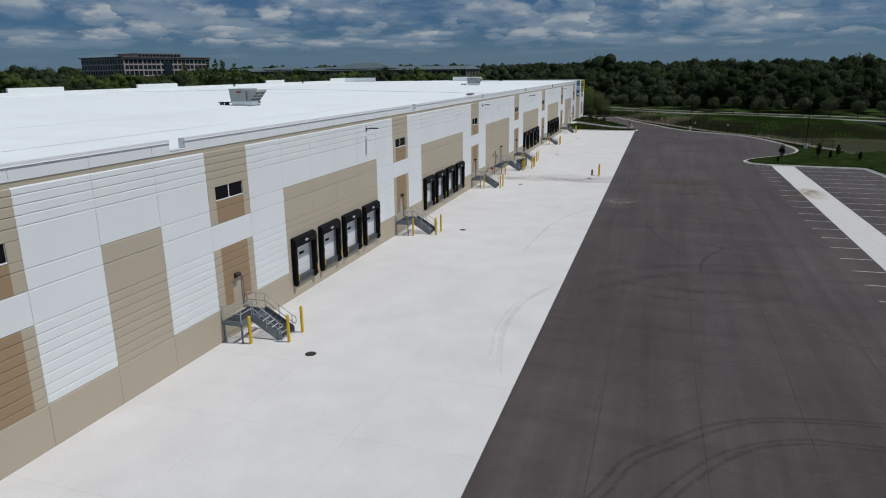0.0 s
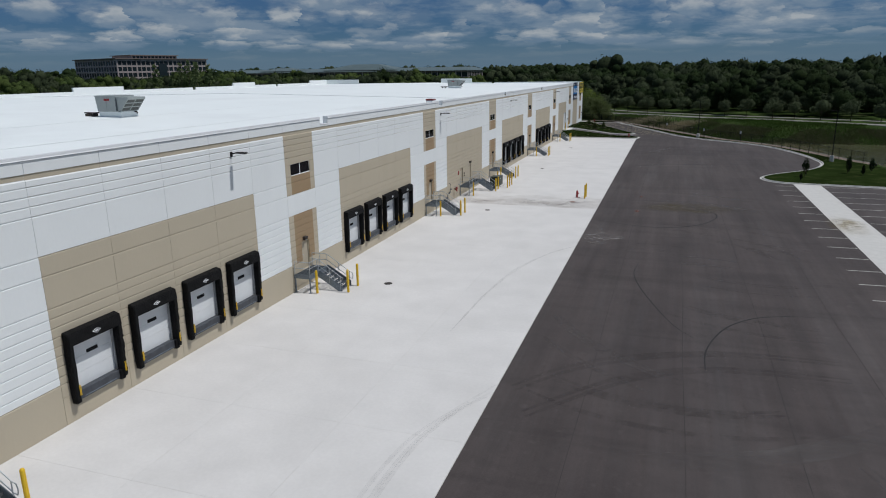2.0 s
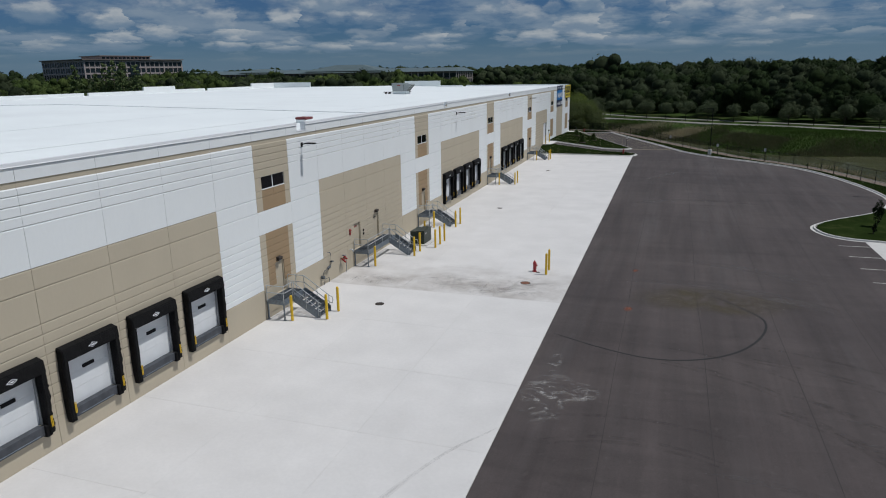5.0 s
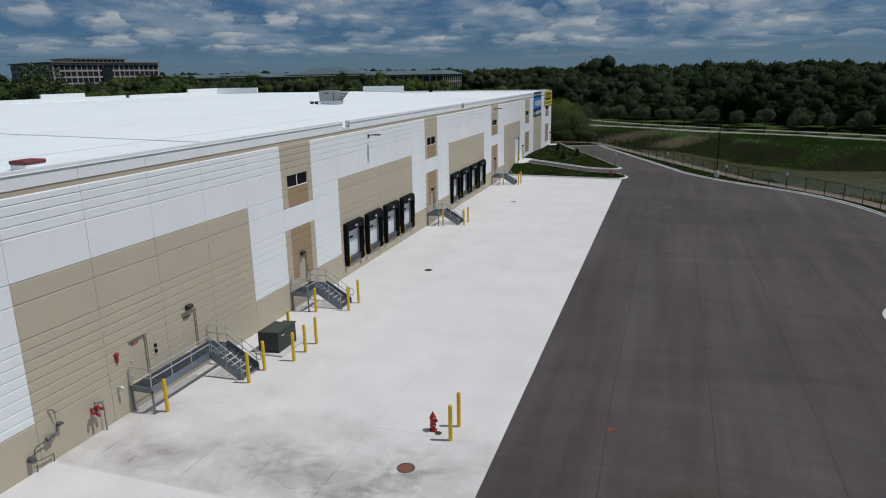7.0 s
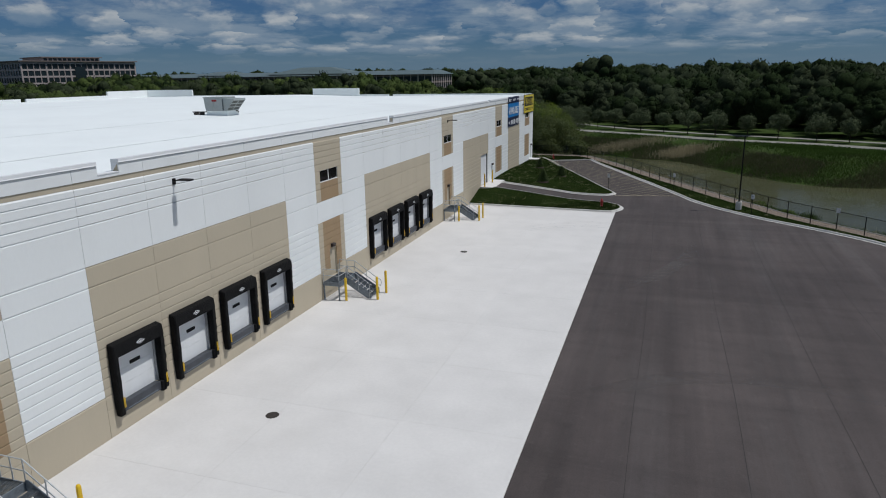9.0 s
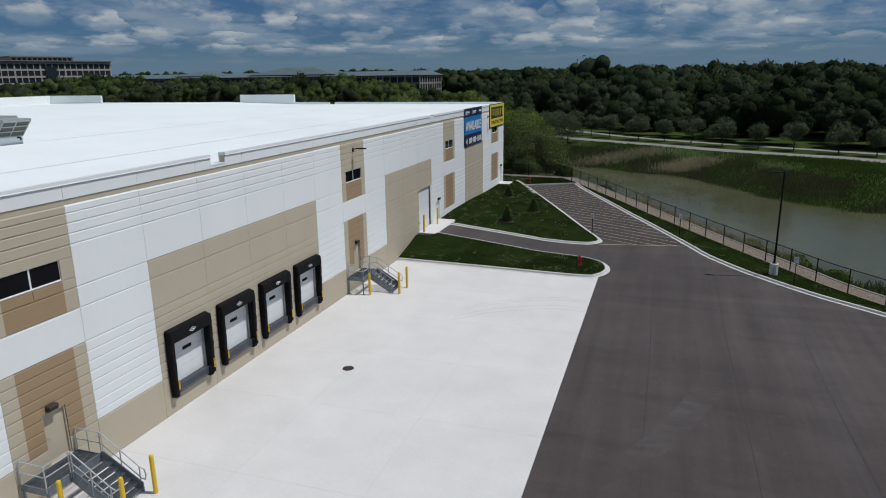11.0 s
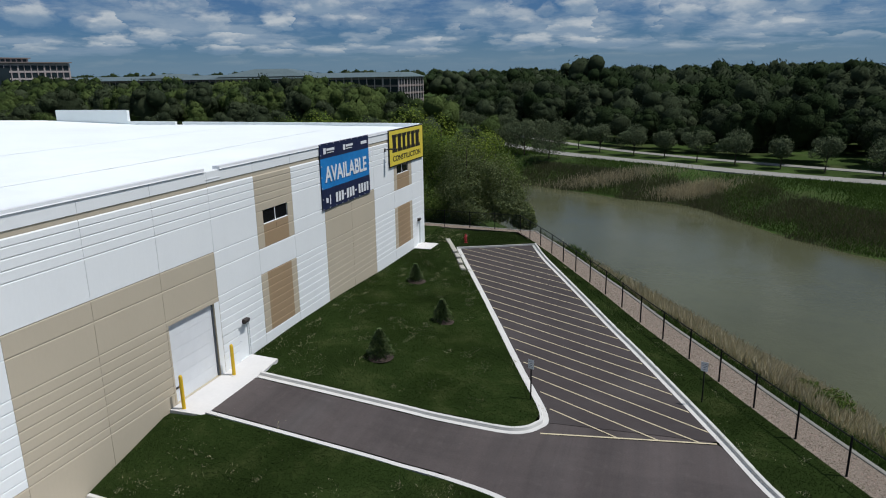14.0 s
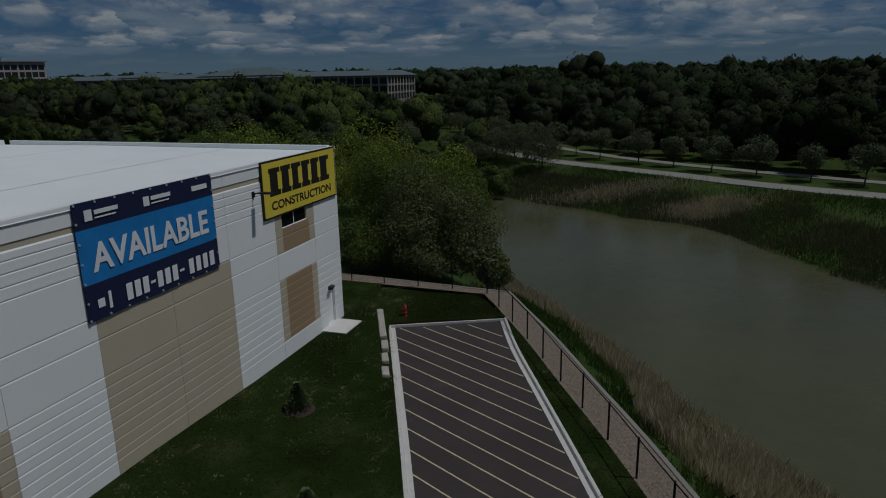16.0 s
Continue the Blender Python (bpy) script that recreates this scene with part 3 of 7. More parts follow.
def far_side(px, py):
    """Beyond the pond, seen from the yard."""
    return py > np.interp(px, *MIDDLE)


def ground_z(px, py):
    d = pond_distance(px, py)
    fy, fx = np.array([p.y for p in FENCE][::-1]), np.array([p.x for p in FENCE][::-1])
    fence_pts = [(p.x, p.y) for p in FENCE[::3]] + [(4.0, 214.5), (-6.0, 214.6)]
    off = np.min([np.hypot(px - a, py - b) for a, b in fence_pts], axis=0)
    # near bank: falls steadily from the fence to the water
    dd = np.maximum(d, 0)
    t_near = np.clip(np.maximum(dd / 15, dd / (dd + np.maximum(off - 2.0, 0) + 1e-6)), 0, 1)
    z_near = WATER_Z + (-0.10 - WATER_Z) * t_near
    # far bank: rises to the road, and to the yard's level in the west
    s = np.clip(dd / 15, 0, 1)
    west = np.clip((px + 80) / 60, 0, 1)
    top = ROAD_Z * west * west * (3 - 2 * west)
    z_far = WATER_Z + (top - WATER_Z) * (0.5 * s + 0.5 * s * s * (3 - 2 * s))
    z = np.where(d > 0, np.where(far_side(px, py), z_far, z_near), WATER_Z + np.maximum(d * 0.35, -1.6))
    site = ((px < 36) & (py < 172)) | ((px < 14) & (py < 210)) | ((px < 50) & (py < 114)) | ((px + 0.43 * (py - 172) < 30) & (py < 212) & (px < 40)) | ((px < 44) & (py < 152)) | ((px - 36 + (py - 152) * 0.9 < 4) & (py < 166))
    site |= (py > 133) & (py < 214) & (px < np.interp(py, fy, fx) + 0.6)
    z = np.where(site & (d > 2.0), -0.35, z)
    wild = (np.sin(px * 0.21) * np.cos(py * 0.17) + np.sin(px * 0.07 + py * 0.11)) * 0.12
    z = z + np.where(site | (d < 3) | far_side(px, py), 0, wild)
    bank = (py > 133) & (py < 216) & (px < np.interp(py, fy, fx) + 6) & (px > -8)
    return np.where(bank, np.minimum(z, -0.06), z)


def graded(lo, hi, step, far_lo, far_hi):
    mid = list(np.arange(lo, hi + 0.01, step))
    up, down = [], []
    v, s = hi, step
    while v < far_hi:
        s *= 1.35
        v += s
        up.append(min(v, far_hi))
    v, s = lo, step
    while v > far_lo:
        s *= 1.35
        v -= s
        down.append(max(v, far_lo))
    return np.array(down[::-1] + mid + up)


gx, gy = graded(-20, 130, 1.6, -4200, 4200), graded(100, 330, 1.6, -3000, 4800)
mx, my = np.meshgrid(gx, gy)
mz = ground_z(mx, my)
nx, ny = len(gx), len(gy)
g_faces = [(j * nx + i, j * nx + i + 1, (j + 1) * nx + i + 1, (j + 1) * nx + i) for j in range(ny - 1) for i in range(nx - 1)]
ground = new("ground", joined("ground", np.stack([mx.ravel(), my.ravel(), mz.ravel()], 1).tolist(), g_faces, M_MEADOW, smooth=True))
tagged(ground, "rough green and straw-coloured meadow sloping to the pond", "ground", kind="structure")

bm = bmesh.new()
flat_poly(bm, [(-60, 225), (30, 180), (60, 120), (170, 120), (170, 270), (60, 290), (0, 312), (-60, 312)], WATER_Z)
water = part("water", bm, M_WATER)
tagged(water, "still olive-green pond with faint ripples", "pond", kind="structure")

# ---- paving ----
bm = bmesh.new()
east = [(p.x, p.y) for p in EAST_CURB]
outline = [(16.4, -60), (52, -60), (52, 110.9)] + [p for p in east[::-1] if p[1] < 179.2] + [(22.4, 179.5), (15.3, 179.4), (15.1, 178.4), (14.2, 177.8), (12.4, 177.9), (12.4, 173.55), (15.1, 172.8), (16.6, 171.2), (16.8, 169.6), (16.4, 168.0)]
flat_poly(bm, [(x, y, 0.0) for x, y in outline])
bmesh.ops.subdivide_edges(bm, edges=[e for e in bm.edges if e.calc_length() > 12], cuts=3, use_grid_fill=True)
bmesh.ops.triangulate(bm, faces=bm.faces)
asphalt = part("asphalt_yard", bm, M_ASPH)
tagged(asphalt, "dark grey asphalt truck yard with faint lanes and tyre marks", "asphalt", kind="structure")

# striped end of the yard, slightly browner
bm = bmesh.new()
LOT_A = even([(15.4, 179.0, lot_z(179.0)), (LOT_NW[0] + 0.15, LOT_NW[1] - 0.1, lot_z(206.8))], 24)
LOT_B = even([(p.x - 0.1, p.y, lot_z(p.y)) for p in EAST_CURB if p.y > 178.9][::-1], 24)
ruled(bm, LOT_A, LOT_B, 3)
lot = part("striped_lot", bm, M_ASPH_LOT)
tagged(lot, "brownish asphalt no-parking area crossed by slanting painted lines", "asphalt", kind="structure")

# concrete court along the docks, in cast slabs
court = thing("court", "bright broom-finished concrete truck court with faint joints", "pavement", kind="structure")
bm = bmesh.new()
box(bm, -0.1, 16.38, -60, 168.2, -0.3, -0.012)
part("bed", bm, M_CONC, court)
slab_y = [-60 + 6.0 * k for k in range(39)]
slab_y[-1] = 168.2
slab_x = [0.02, 5.5, 10.9, 16.38]
court_meshes = {}
for k in range(len(slab_y) - 1):
    for j in range(3):
        key = (j, round(slab_y[k + 1] - slab_y[k], 2))
        if key not in court_meshes:
            bm = bmesh.new()
            w, d = slab_x[j + 1] - slab_x[j], slab_y[k + 1] - slab_y[k]
            box(bm, 0.003, w - 0.003, 0.003, d - 0.003, -0.14, 0.0)
            court_meshes[key] = finish("slab", bm, M_CONC)
        s = new("slab", court_meshes[key])
        s.location = (slab_x[j], slab_y[k], 0)
        s.parent = court

# concrete strip between the trailer stalls
bm = bmesh.new()
box(bm, 38.2, 41.25, -60, 112.2, -0.2, 0.012)
strip = part("concrete_strip", bm, M_CURB)
tagged(strip, "long pale concrete landing strip across the trailer stalls", "pavement", kind="structure")

# driveway to the ramp door
LANE_S = [(12.6, 173.86, 0.0), (10.5, 174.02, 0.09), (9.3, 174.02, 0.25), (5.5, 173.92, 0.74), (1.8, 173.8, 1.215)]
LANE_N = [(12.6, 177.58, 0.0), (10.5, 177.63, 0.09), (9.3, 177.58, 0.25), (5.5, 177.38, 0.74), (1.8, 177.16, 1.215)]
bm = bmesh.new()
ruled(bm, even(smooth_line(LANE_S, 4), 20), even(smooth_line(LANE_N, 4), 20), 3, lambda x, y, s: 0.012)
lane = part("driveway", bm, M_ASPH)
tagged(lane, "short asphalt drive rising to the ramp door", "driveway", kind="structure")
bm = bmesh.new()
slab(bm, [(0.0, 173.3), (1.8, 173.3), (1.8, 177.35), (1.62, 179.45), (0.0, 179.6)], 0.4, FLOOR)
apron = part("apron", bm, M_CONC)
tagged(apron, "pale concrete apron before the ramp door", "pavement", kind="structure")


# ---- lawns ----
def tufty(x, y, s):
    if x < 1.8 and 173.3 < y < 179.55:
        return -0.15
    mound = 0.2 * smoothstep(y, 200.5, 203) * (1 - smoothstep(y, 206, 209)) * math.sin(math.pi * min(1, max(0, s))) if x < 3 else 0.0
    return mound + 0.05 * noise.noise((x * 0.5, y * 0.5, 3)) * math.sin(math.pi * min(1, max(0, s)))


bm = bmesh.new()
lawn_w = [(0.0, 179.62, 1.18), (0.0, 184, 1.28), (0.0, 190, 1.22), (0.0, 197, 0.95), (0.0, 203, 0.88), (0.0, 206.65, 0.86), (-0.5, 209.5, 0.8), (-1, 213.6, 0.55)]
lawn_e = [(1.66, 179.5, 1.17), (1.86, 177.72, 1.2), (5.5, 177.95, 0.88), (9.3, 178.15, 0.39), (10.5, 178.2, 0.23), (12.7, 178.15, 0.15), (14.4, 178.2, 0.15), (15.0, 179.6, 0.16), (13.1, 184.2, 0.2), (8.6, 194.3, 0.32), (2.75, 207.2, 0.47), (2.5, 213.6, 0.45)]
ruled(bm, even(lawn_w, 60), even(lawn_e, 60), 22, tufty)
flat_poly(bm, [(10.6, 178.06, 0.14), (12.7, 177.98, 0.145), (14.3, 177.95, 0.15), (15.1, 178.52, 0.15), (15.2, 179.7, 0.155), (13.22, 184.0, 0.2), (11.5, 184.0, 0.14), (10.6, 181, 0.13)])
lawn_n = part("lawn", bm, M_GRASS, smooth=True)
tagged(lawn_n, "mown dark-green lawn sloping down from the wall, with pale straw patches", "lawn", kind="structure")
bm = bmesh.new()
ruled(bm, even([(0.0, 168.6, 0.12), (7.4, 168.25, 0.12), (14.6, 167.85, 0.13), (16.0, 168.6, 0.13)], 30), even([(0.0, 173.4, 1.2), (2.0, 173.3, 1.3), (5.5, 173.4, 0.88), (9.3, 173.5, 0.39), (10.6, 173.5, 0.23), (13, 173.1, 0.14), (15.0, 172.6, 0.13), (16.2, 171.2, 0.13), (16.5, 170, 0.13)], 30), 10, tufty)
flat_poly(bm, [(9.5, 168.12, 0.13), (14.87, 167.7, 0.14), (16.22, 168.26, 0.145), (16.75, 169.8, 0.145), (16.32, 171.54, 0.145), (15.05, 172.7, 0.14), (12.6, 173.4, 0.13), (10.8, 173.4, 0.12)])
lawn_s = part("lawn", bm, M_GRASS, smooth=True)
tagged(lawn_s, "sloping grass island between court and driveway", "lawn", kind="structure")
bm = bmesh.new()
e_pts = [(p.x + 0.16, p.y + 0.07, p.z + 0.15) for p in EAST_CURB if not (p.y < 135.5)]
f_pts = [(p.x - 0.12, p.y - 0.07, p.z + 0.03) for p in FENCE if p.y > 138]
ruled(bm, even(e_pts, 60), even(f_pts, 60), 4, tufty)
verge = part("verge", bm, M_GRASS, smooth=True)
tagged(verge, "narrow grass verge between kerb and chain-link fence", "lawn", kind="structure")
bm = bmesh.new()
ruled(bm, even([(2.7, 207.03, 0.475), (9.35, 210.02, 0.49)], 10), even([(2.4, 213.6, 0.42), (6.6, 214.0, 0.37)], 10), 6, tufty)
lawn_b = part("lawn", bm, M_GRASS, smooth=True)
tagged(lawn_b, "small grass corner behind the striped lot", "lawn", kind="structure")
bm = bmesh.new()
isl_a = even([(p.x + 0.3, p.y + 0.1, 0.12) for p in EAST_CURB if p.y < 137][0:], 40)
ruled(bm, isl_a, even([(48.6, 138.6, 0.13), (51.0, 133.6, 0.15), (52.4, 128, 0.2), (52, 118, 0.2), (51, 111.2, 0.12)], 40), 6, tufty)
island = part("planting_island", bm, M_GRASS, smooth=True)
tagged(island, "kerbed grass island with young shrubs at the yard's bend", "lawn", kind="structure")
bm = bmesh.new()
ruled(bm, even([(52, -60, 0.05), (51.2, 111, 0.12), (52, 128, 0.2), (58, 134, 0.15)], 60), even([(140, -60, 0.1), (140, 60, 0.1), (130, 120, 0.1), (64, 135, 0.1)], 60), 6, tufty)
meadow_e = part("lawn", bm, M_GRASS, smooth=True)
tagged(meadow_e, "broad rough grass beyond the trailer stalls", "lawn", kind="structure")

bm = bmesh.new()
ruled(bm, even([(-7.0, Y_N + 0.02, 0.72), (0.05, Y_N + 0.02, 0.84)], 10), even([(-7.0, 214.45, 0.50), (-0.9, 214.3, 0.53)], 10), 6, tufty)
tagged(part("lawn", bm, M_GRASS, smooth=True), "strip of grass behind the building's end wall", "lawn", kind="structure")

# gravel strip under the fence
bm = bmesh.new()
f_ways = [(FENCE[min(k + 1, len(FENCE) - 1)] - FENCE[max(k - 1, 0)]).to_2d().normalized() for k in range(len(FENCE))]
f_side = [(p, Vector((-d.y, d.x, 0))) for p, d in zip(FENCE, f_ways)]
g_in, g_out = [tuple(p - s * 0.2 + Vector((0, 0, 0.01))) for p, s in f_side], [tuple(p + s * 1.5 + Vector((0, 0, -0.03))) for p, s in f_side]
ruled(bm, [(-6, 214.4, 0.5)] + g_in, [(-6, 216.1, 0.45)] + g_out, 2)
gravel = part("gravel_strip", bm, M_GRAVEL)
tagged(gravel, "pinkish gravel strip along the fence", "gravel", kind="structure")

r = np.random.default_rng(77)
g_a, g_b = np.array([tuple(p) for p in even([(-6, 214.4, 0.5)] + g_in, 400)]), np.array([tuple(p) for p in even([(-6, 216.1, 0.45)] + g_out, 400)])
n_peb = 15000
pick, side, size = r.integers(0, 399, n_peb), r.uniform(0.03, 0.97, (n_peb, 1)), r.uniform(0.022, 0.06, (n_peb, 1))
along = r.uniform(0, 1, (n_peb, 1))
at = (g_a[pick] * (1 - along) + g_a[pick + 1] * along) * (1 - side) + (g_b[pick] * (1 - along) + g_b[pick + 1] * along) * side
way = r.normal(size=(n_peb, 2))
way = np.concatenate([way / np.linalg.norm(way, axis=1)[:, None], np.zeros((n_peb, 1))], 1)
cross = np.stack([-way[:, 1], way[:, 0], np.zeros(n_peb)], 1)
top_of = np.array([0, 0, 1.0])
peb = np.stack([at + way * size, at + cross * size * 0.7, at - way * size, at - cross * size * 0.7, at + top_of * size * 0.7], 1).reshape(-1, 3)
base5 = np.arange(n_peb)[:, None] * 5
peb_f = np.concatenate([base5 + np.array([k, (k + 1) % 4, 4]) for k in range(4)])
M_PEBBLE = material("pebbles", (0.305, 0.243, 0.194), 0.9, vary=0.1, scale=4, fine=20, bump=0, piece=0.45, island=True)
tagged(new("pebbles", joined("pebbles", peb.tolist(), peb_f.tolist(), M_PEBBLE)), "loose pinkish pebbles on the gravel strip", "gravel", kind="stuff")

bm = bmesh.new()
edge = [Vector((-6, 216.2, 0.45))] + [p + s * 1.62 for p, s in f_side]
sweep(bm, edge, [(-0.11, -0.5), (-0.11, 0.0), (-0.09, 0.02), (0.09, 0.02), (0.11, 0.0), (0.11, -0.9)])
bmesh.ops.recalc_face_normals(bm, faces=bm.faces)
tagged(part("retaining_edge", bm, M_PATHG), "low concrete edging that holds the gravel above the bank", "edging", kind="structure")

# ---- kerbs ----
KERB = [(0.24, 0.012), (0.0, 0.008), (-0.03, 0.14), (-0.06, 0.155), (-0.17, 0.155), (-0.18, -0.1)]


def kerb(pts, label="pale concrete kerb and gutter"):
    bm = bmesh.new()
    sweep(bm, resample(pts, 1.0), KERB)
    bmesh.ops.recalc_face_normals(bm, faces=bm.faces)
    ob = part("kerb", bm, M_CURB)
    return tagged(ob, label, "kerb", kind="structure")


kerb(EAST_CURB[::-1])
kerb([(9.3, 209.85, 0.32), (LOT_NW[0], LOT_NW[1], 0.32)][::-1])
kerb(smooth_line([(1.82, 177.5, 1.2), (5.5, 177.7, 0.74), (9.3, 177.9, 0.25), (10.5, 177.95, 0.09), (12.5, 177.9, 0.0), (14.3, 177.85, 0.0), (15.2, 178.5, 0.0), (15.3, 179.7, 0.025), (13.3, 184.1, 0.07), (8.8, 194.2, 0.18), (3.0, 206.9, 0.32)], 5)[::-1], "rounded concrete kerb round the lawn")
kerb(smooth_line([(0.05, 168.45, 0.0), (7.4, 168.05, 0.0), (14.9, 167.6, 0.0), (16.3, 168.2, 0.0), (16.85, 169.8, 0.0), (16.4, 171.6, 0.0), (15.1, 172.8, 0.0), (12.6, 173.5, 0.0), (10.5, 173.7, 0.09), (9.3, 173.7, 0.25), (5.5, 173.6, 0.74), (1.82, 173.5, 1.2)], 5)[::-1], "rounded concrete kerb round the grass island")
kerb([(51.4, -60, 0), (50.9, 105, 0), (50.3, 110.8, 0)])

# ---- building ----
GROOVES = [1.83, 2.18, 2.62, 3.06, 3.48, 3.88, 4.30, 4.72, 5.14, 6.51, 7.33, 8.95, 9.35, 9.735, 10.105, 10.385, 10.60]
GAP = 0.018
REVEAL, SLOPE = 0.034, 0.045
WHITE, TAN, BROWN = 0, 1, 2
wall = thing("wall_east", "long white tilt-up concrete wall with tan fields and horizontal reveals", "wall", kind="structure")
panel_meshes = {}


def cut(rects, hole):
    """Rectangles (y0, y1, z0, z1, colour) less a hole."""
    a0, a1, b0, b1 = hole
    out = []
    for y0, y1, z0, z1, c in rects:
        if y1 <= a0 or y0 >= a1 or z1 <= b0 or z0 >= b1:
            out.append((y0, y1, z0, z1, c))
            continue
        if z0 < b0:
            out.append((y0, y1, z0, b0, c))
        if z1 > b1:
            out.append((y0, y1, b1, z1, c))
        lo, hi = max(z0, b0), min(z1, b1)
        if y0 < a0:
            out.append((y0, a0, lo, hi, c))
        if y1 > a1:
            out.append((a1, y1, lo, hi, c))
    return out


def panel_mesh(kind, low_white, holes, notch=None, width=MOD):
    key = (kind, low_white, tuple(holes), notch, width)
    if key in panel_meshes:
        return panel_meshes[key]
    rects = []
    edges = [-0.6] + GROOVES + [H_TOP]
    for z0, z1 in zip(edges, edges[1:]):
        dado = z1 <= 1.84
        c = WHITE
        if dado and not low_white:
            c = TAN
        if 10.38 < z0 < 10.5:
            c = TAN
        if kind == "tan" and z1 <= 7.34:
            c = TAN
        lo, hi = z0 + GAP / 2, z1 - GAP / 2
        if kind == "window" and z0 > 6.5 and z1 < 10.39:
            if z1 <= 7.34:
                rects += [(0, 0.62, lo, hi, TAN), (0.62, width - 0.58, lo, hi, BROWN), (width - 0.58, width, lo, hi, TAN)]
            elif z0 < 7.34:
                rects += [(0, width, 7.72, hi, TAN), (0, 0.62, lo, 7.72, TAN), (0.62, 1.83, lo, 7.72, BROWN), (1.85, width - 0.58, lo, 7.72, BROWN), (width - 0.58, width, lo, 7.72, TAN)]
            else:
                rects.append((0, width, lo, hi, TAN))
        elif kind == "window" and 1.82 < z0 and z1 < 5.15:
            rects += [(0, 0.62, lo, hi, TAN), (0.62, width - 0.58, lo, hi, BROWN), (width - 0.58, width, lo, hi, TAN)]
        else:
            rects.append((0, width, lo, hi, c))
    back = [(0, width, -0.6, H_TOP, WHITE if kind == "white" else TAN)]
    for hole in holes:
        rects, back = cut(rects, hole), cut(back, hole)
    if notch:
        rects, back = cut(rects, (notch, notch + 1.1, 10.74, 12)), cut(back, (notch, notch + 1.1, 10.74, 12))
    bm = bmesh.new()
    for y0, y1, z0, z1, c in rects:
        a = y0 + (0.008 if y0 == 0 else 0)
        b = y1 - (0.008 if y1 == width else 0)
        x1 = -0.035 if 10.38 < z0 < 10.5 else 0.0
        if z1 - z0 < 0.12 or x1 < 0 or z0 > 10.5:
            box(bm, -0.05, x1, a, b, z0, z1, c)
            continue
        # the upper edge slopes back into the reveal
        f = [[bm.verts.new((x, y, z)) for x, z in ((-0.05, z0), (-0.004, z0), (0.0, z0 + 0.004), (0.0, z1 - SLOPE), (-REVEAL, z1), (-0.05, z1))] for y in (a, b)]
        bm.faces.new(f[0][::-1]).material_index = c
        bm.faces.new(f[1]).material_index = c
        for k in range(6):
            bm.faces.new((f[0][k], f[0][(k + 1) % 6], f[1][(k + 1) % 6], f[1][k])).material_index = c
    for y0, y1, z0, z1, c in back:
        box(bm, -0.30, -0.040 if kind == "none" else -0.038, y0, y1, z0, z1, c)
    bmesh.ops.recalc_face_normals(bm, faces=bm.faces)
    panel_meshes[key] = finish("panel", bm, [M_WHITE, M_TAN, M_BROWN])
    return panel_meshes[key]


DOOR_Y, DOOR_W = 1.37, 0.98
WIN = (0.62, 3.08, 7.76, 8.50)
DOCK = (0.55, 3.10, 1.22, 3.95)
SCUPPERS = (28.6, 61.55, 87.2, 116.4, 145.6, 177.25)
for i in range(COL_FIRST, COL_LAST + 1):
    y = col_y(i)
    holes = []
    kind = "window" if i in WINDOW_COLS else "tan" if i in TAN_COLS else "white"
    if kind == "window":
        holes.append(WIN)
        if 0 <= i <= 35:
            holes.append((DOOR_Y, DOOR_Y + DOOR_W, FLOOR, 3.16))
    if i in DOCK_COLS:
        holes.append(DOCK)
    if i == 39:
        holes.append((0.12, 3.25, FLOOR, 4.9))
    if i == 40:
        holes.append((1.27, 2.22, FLOOR, 3.02))
    if i == 47:
        holes.append((0.90, 1.84, 1.0, 3.0))
    if i == 17:
        holes.append((1.24, 2.36, FLOOR, 3.2))
    if i == 18:
        holes.append((1.08, 2.16, FLOOR, 3.25))
    notch = None
    for s in SCUPPERS:
        if y <= s < y + MOD - 1.1:
            notch = round(s - y, 2)
    p = new("panel", panel_mesh(kind, i >= 40, holes, notch, round(col_y(i + 1) - y, 4)))
    p.location = (0, y, 0)
    p.parent = wall

# coping on the parapet, broken at the scuppers
bm = bmesh.new()
stops = [Y_S] + [v for s in SCUPPERS for v in (s, s + 1.1)] + [Y_N]
for a, b in zip(stops[::2], stops[1::2]):
    rows = [[bm.verts.new((x, y, z)) for x, z in ((0.004, H_TOP + 0.02), (0.05, H_TOP + 0.02), (0.028, H_TOP + 0.05), (0.022, H_TOP + 0.17), (-0.36, H_TOP + 0.15), (-0.36, H_TOP - 0.4), (-0.02, H_TOP - 0.0), (-0.02, H_TOP + 0.02))] for y in (a, b)]
    bm.faces.new(rows[0]), bm.faces.new(rows[1][::-1])
    for k in range(8):
        bm.faces.new((rows[0][k], rows[0][(k + 1) % 8], rows[1][(k + 1) % 8], rows[1][k]))
for q in SCUPPERS:
    box(bm, -0.34, 0.02, q, q + 1.1, 10.735, 10.775)
bmesh.ops.recalc_face_normals(bm, faces=bm.faces)
coping = part("coping", bm, M_COPING, wall, "pale folded metal coping")

# the other three walls, with raised blocks
BLOCK_TOP = 12.4
bm = bmesh.new()
box(bm, X_W, -0.3, Y_N - 0.3, Y_N, -0.6, 10.9)
for a, b in ((X_W, -25.35), (-24.5, -0.3)):
    box(bm, a, b, Y_N - 0.3, Y_N, 10.9, H_PAR + 0.03)
for a, b in ((-40.1, -31.0), (X_W, -66.2)):
    box(bm, a, b, Y_N - 0.32, Y_N + 0.03, H_PAR - 1, BLOCK_TOP)
wall_n = part("wall_north", bm, M_ROOF)
tagged(wall_n, "white concrete end wall with a raised parapet block", "wall", kind="structure")
bm = bmesh.new()
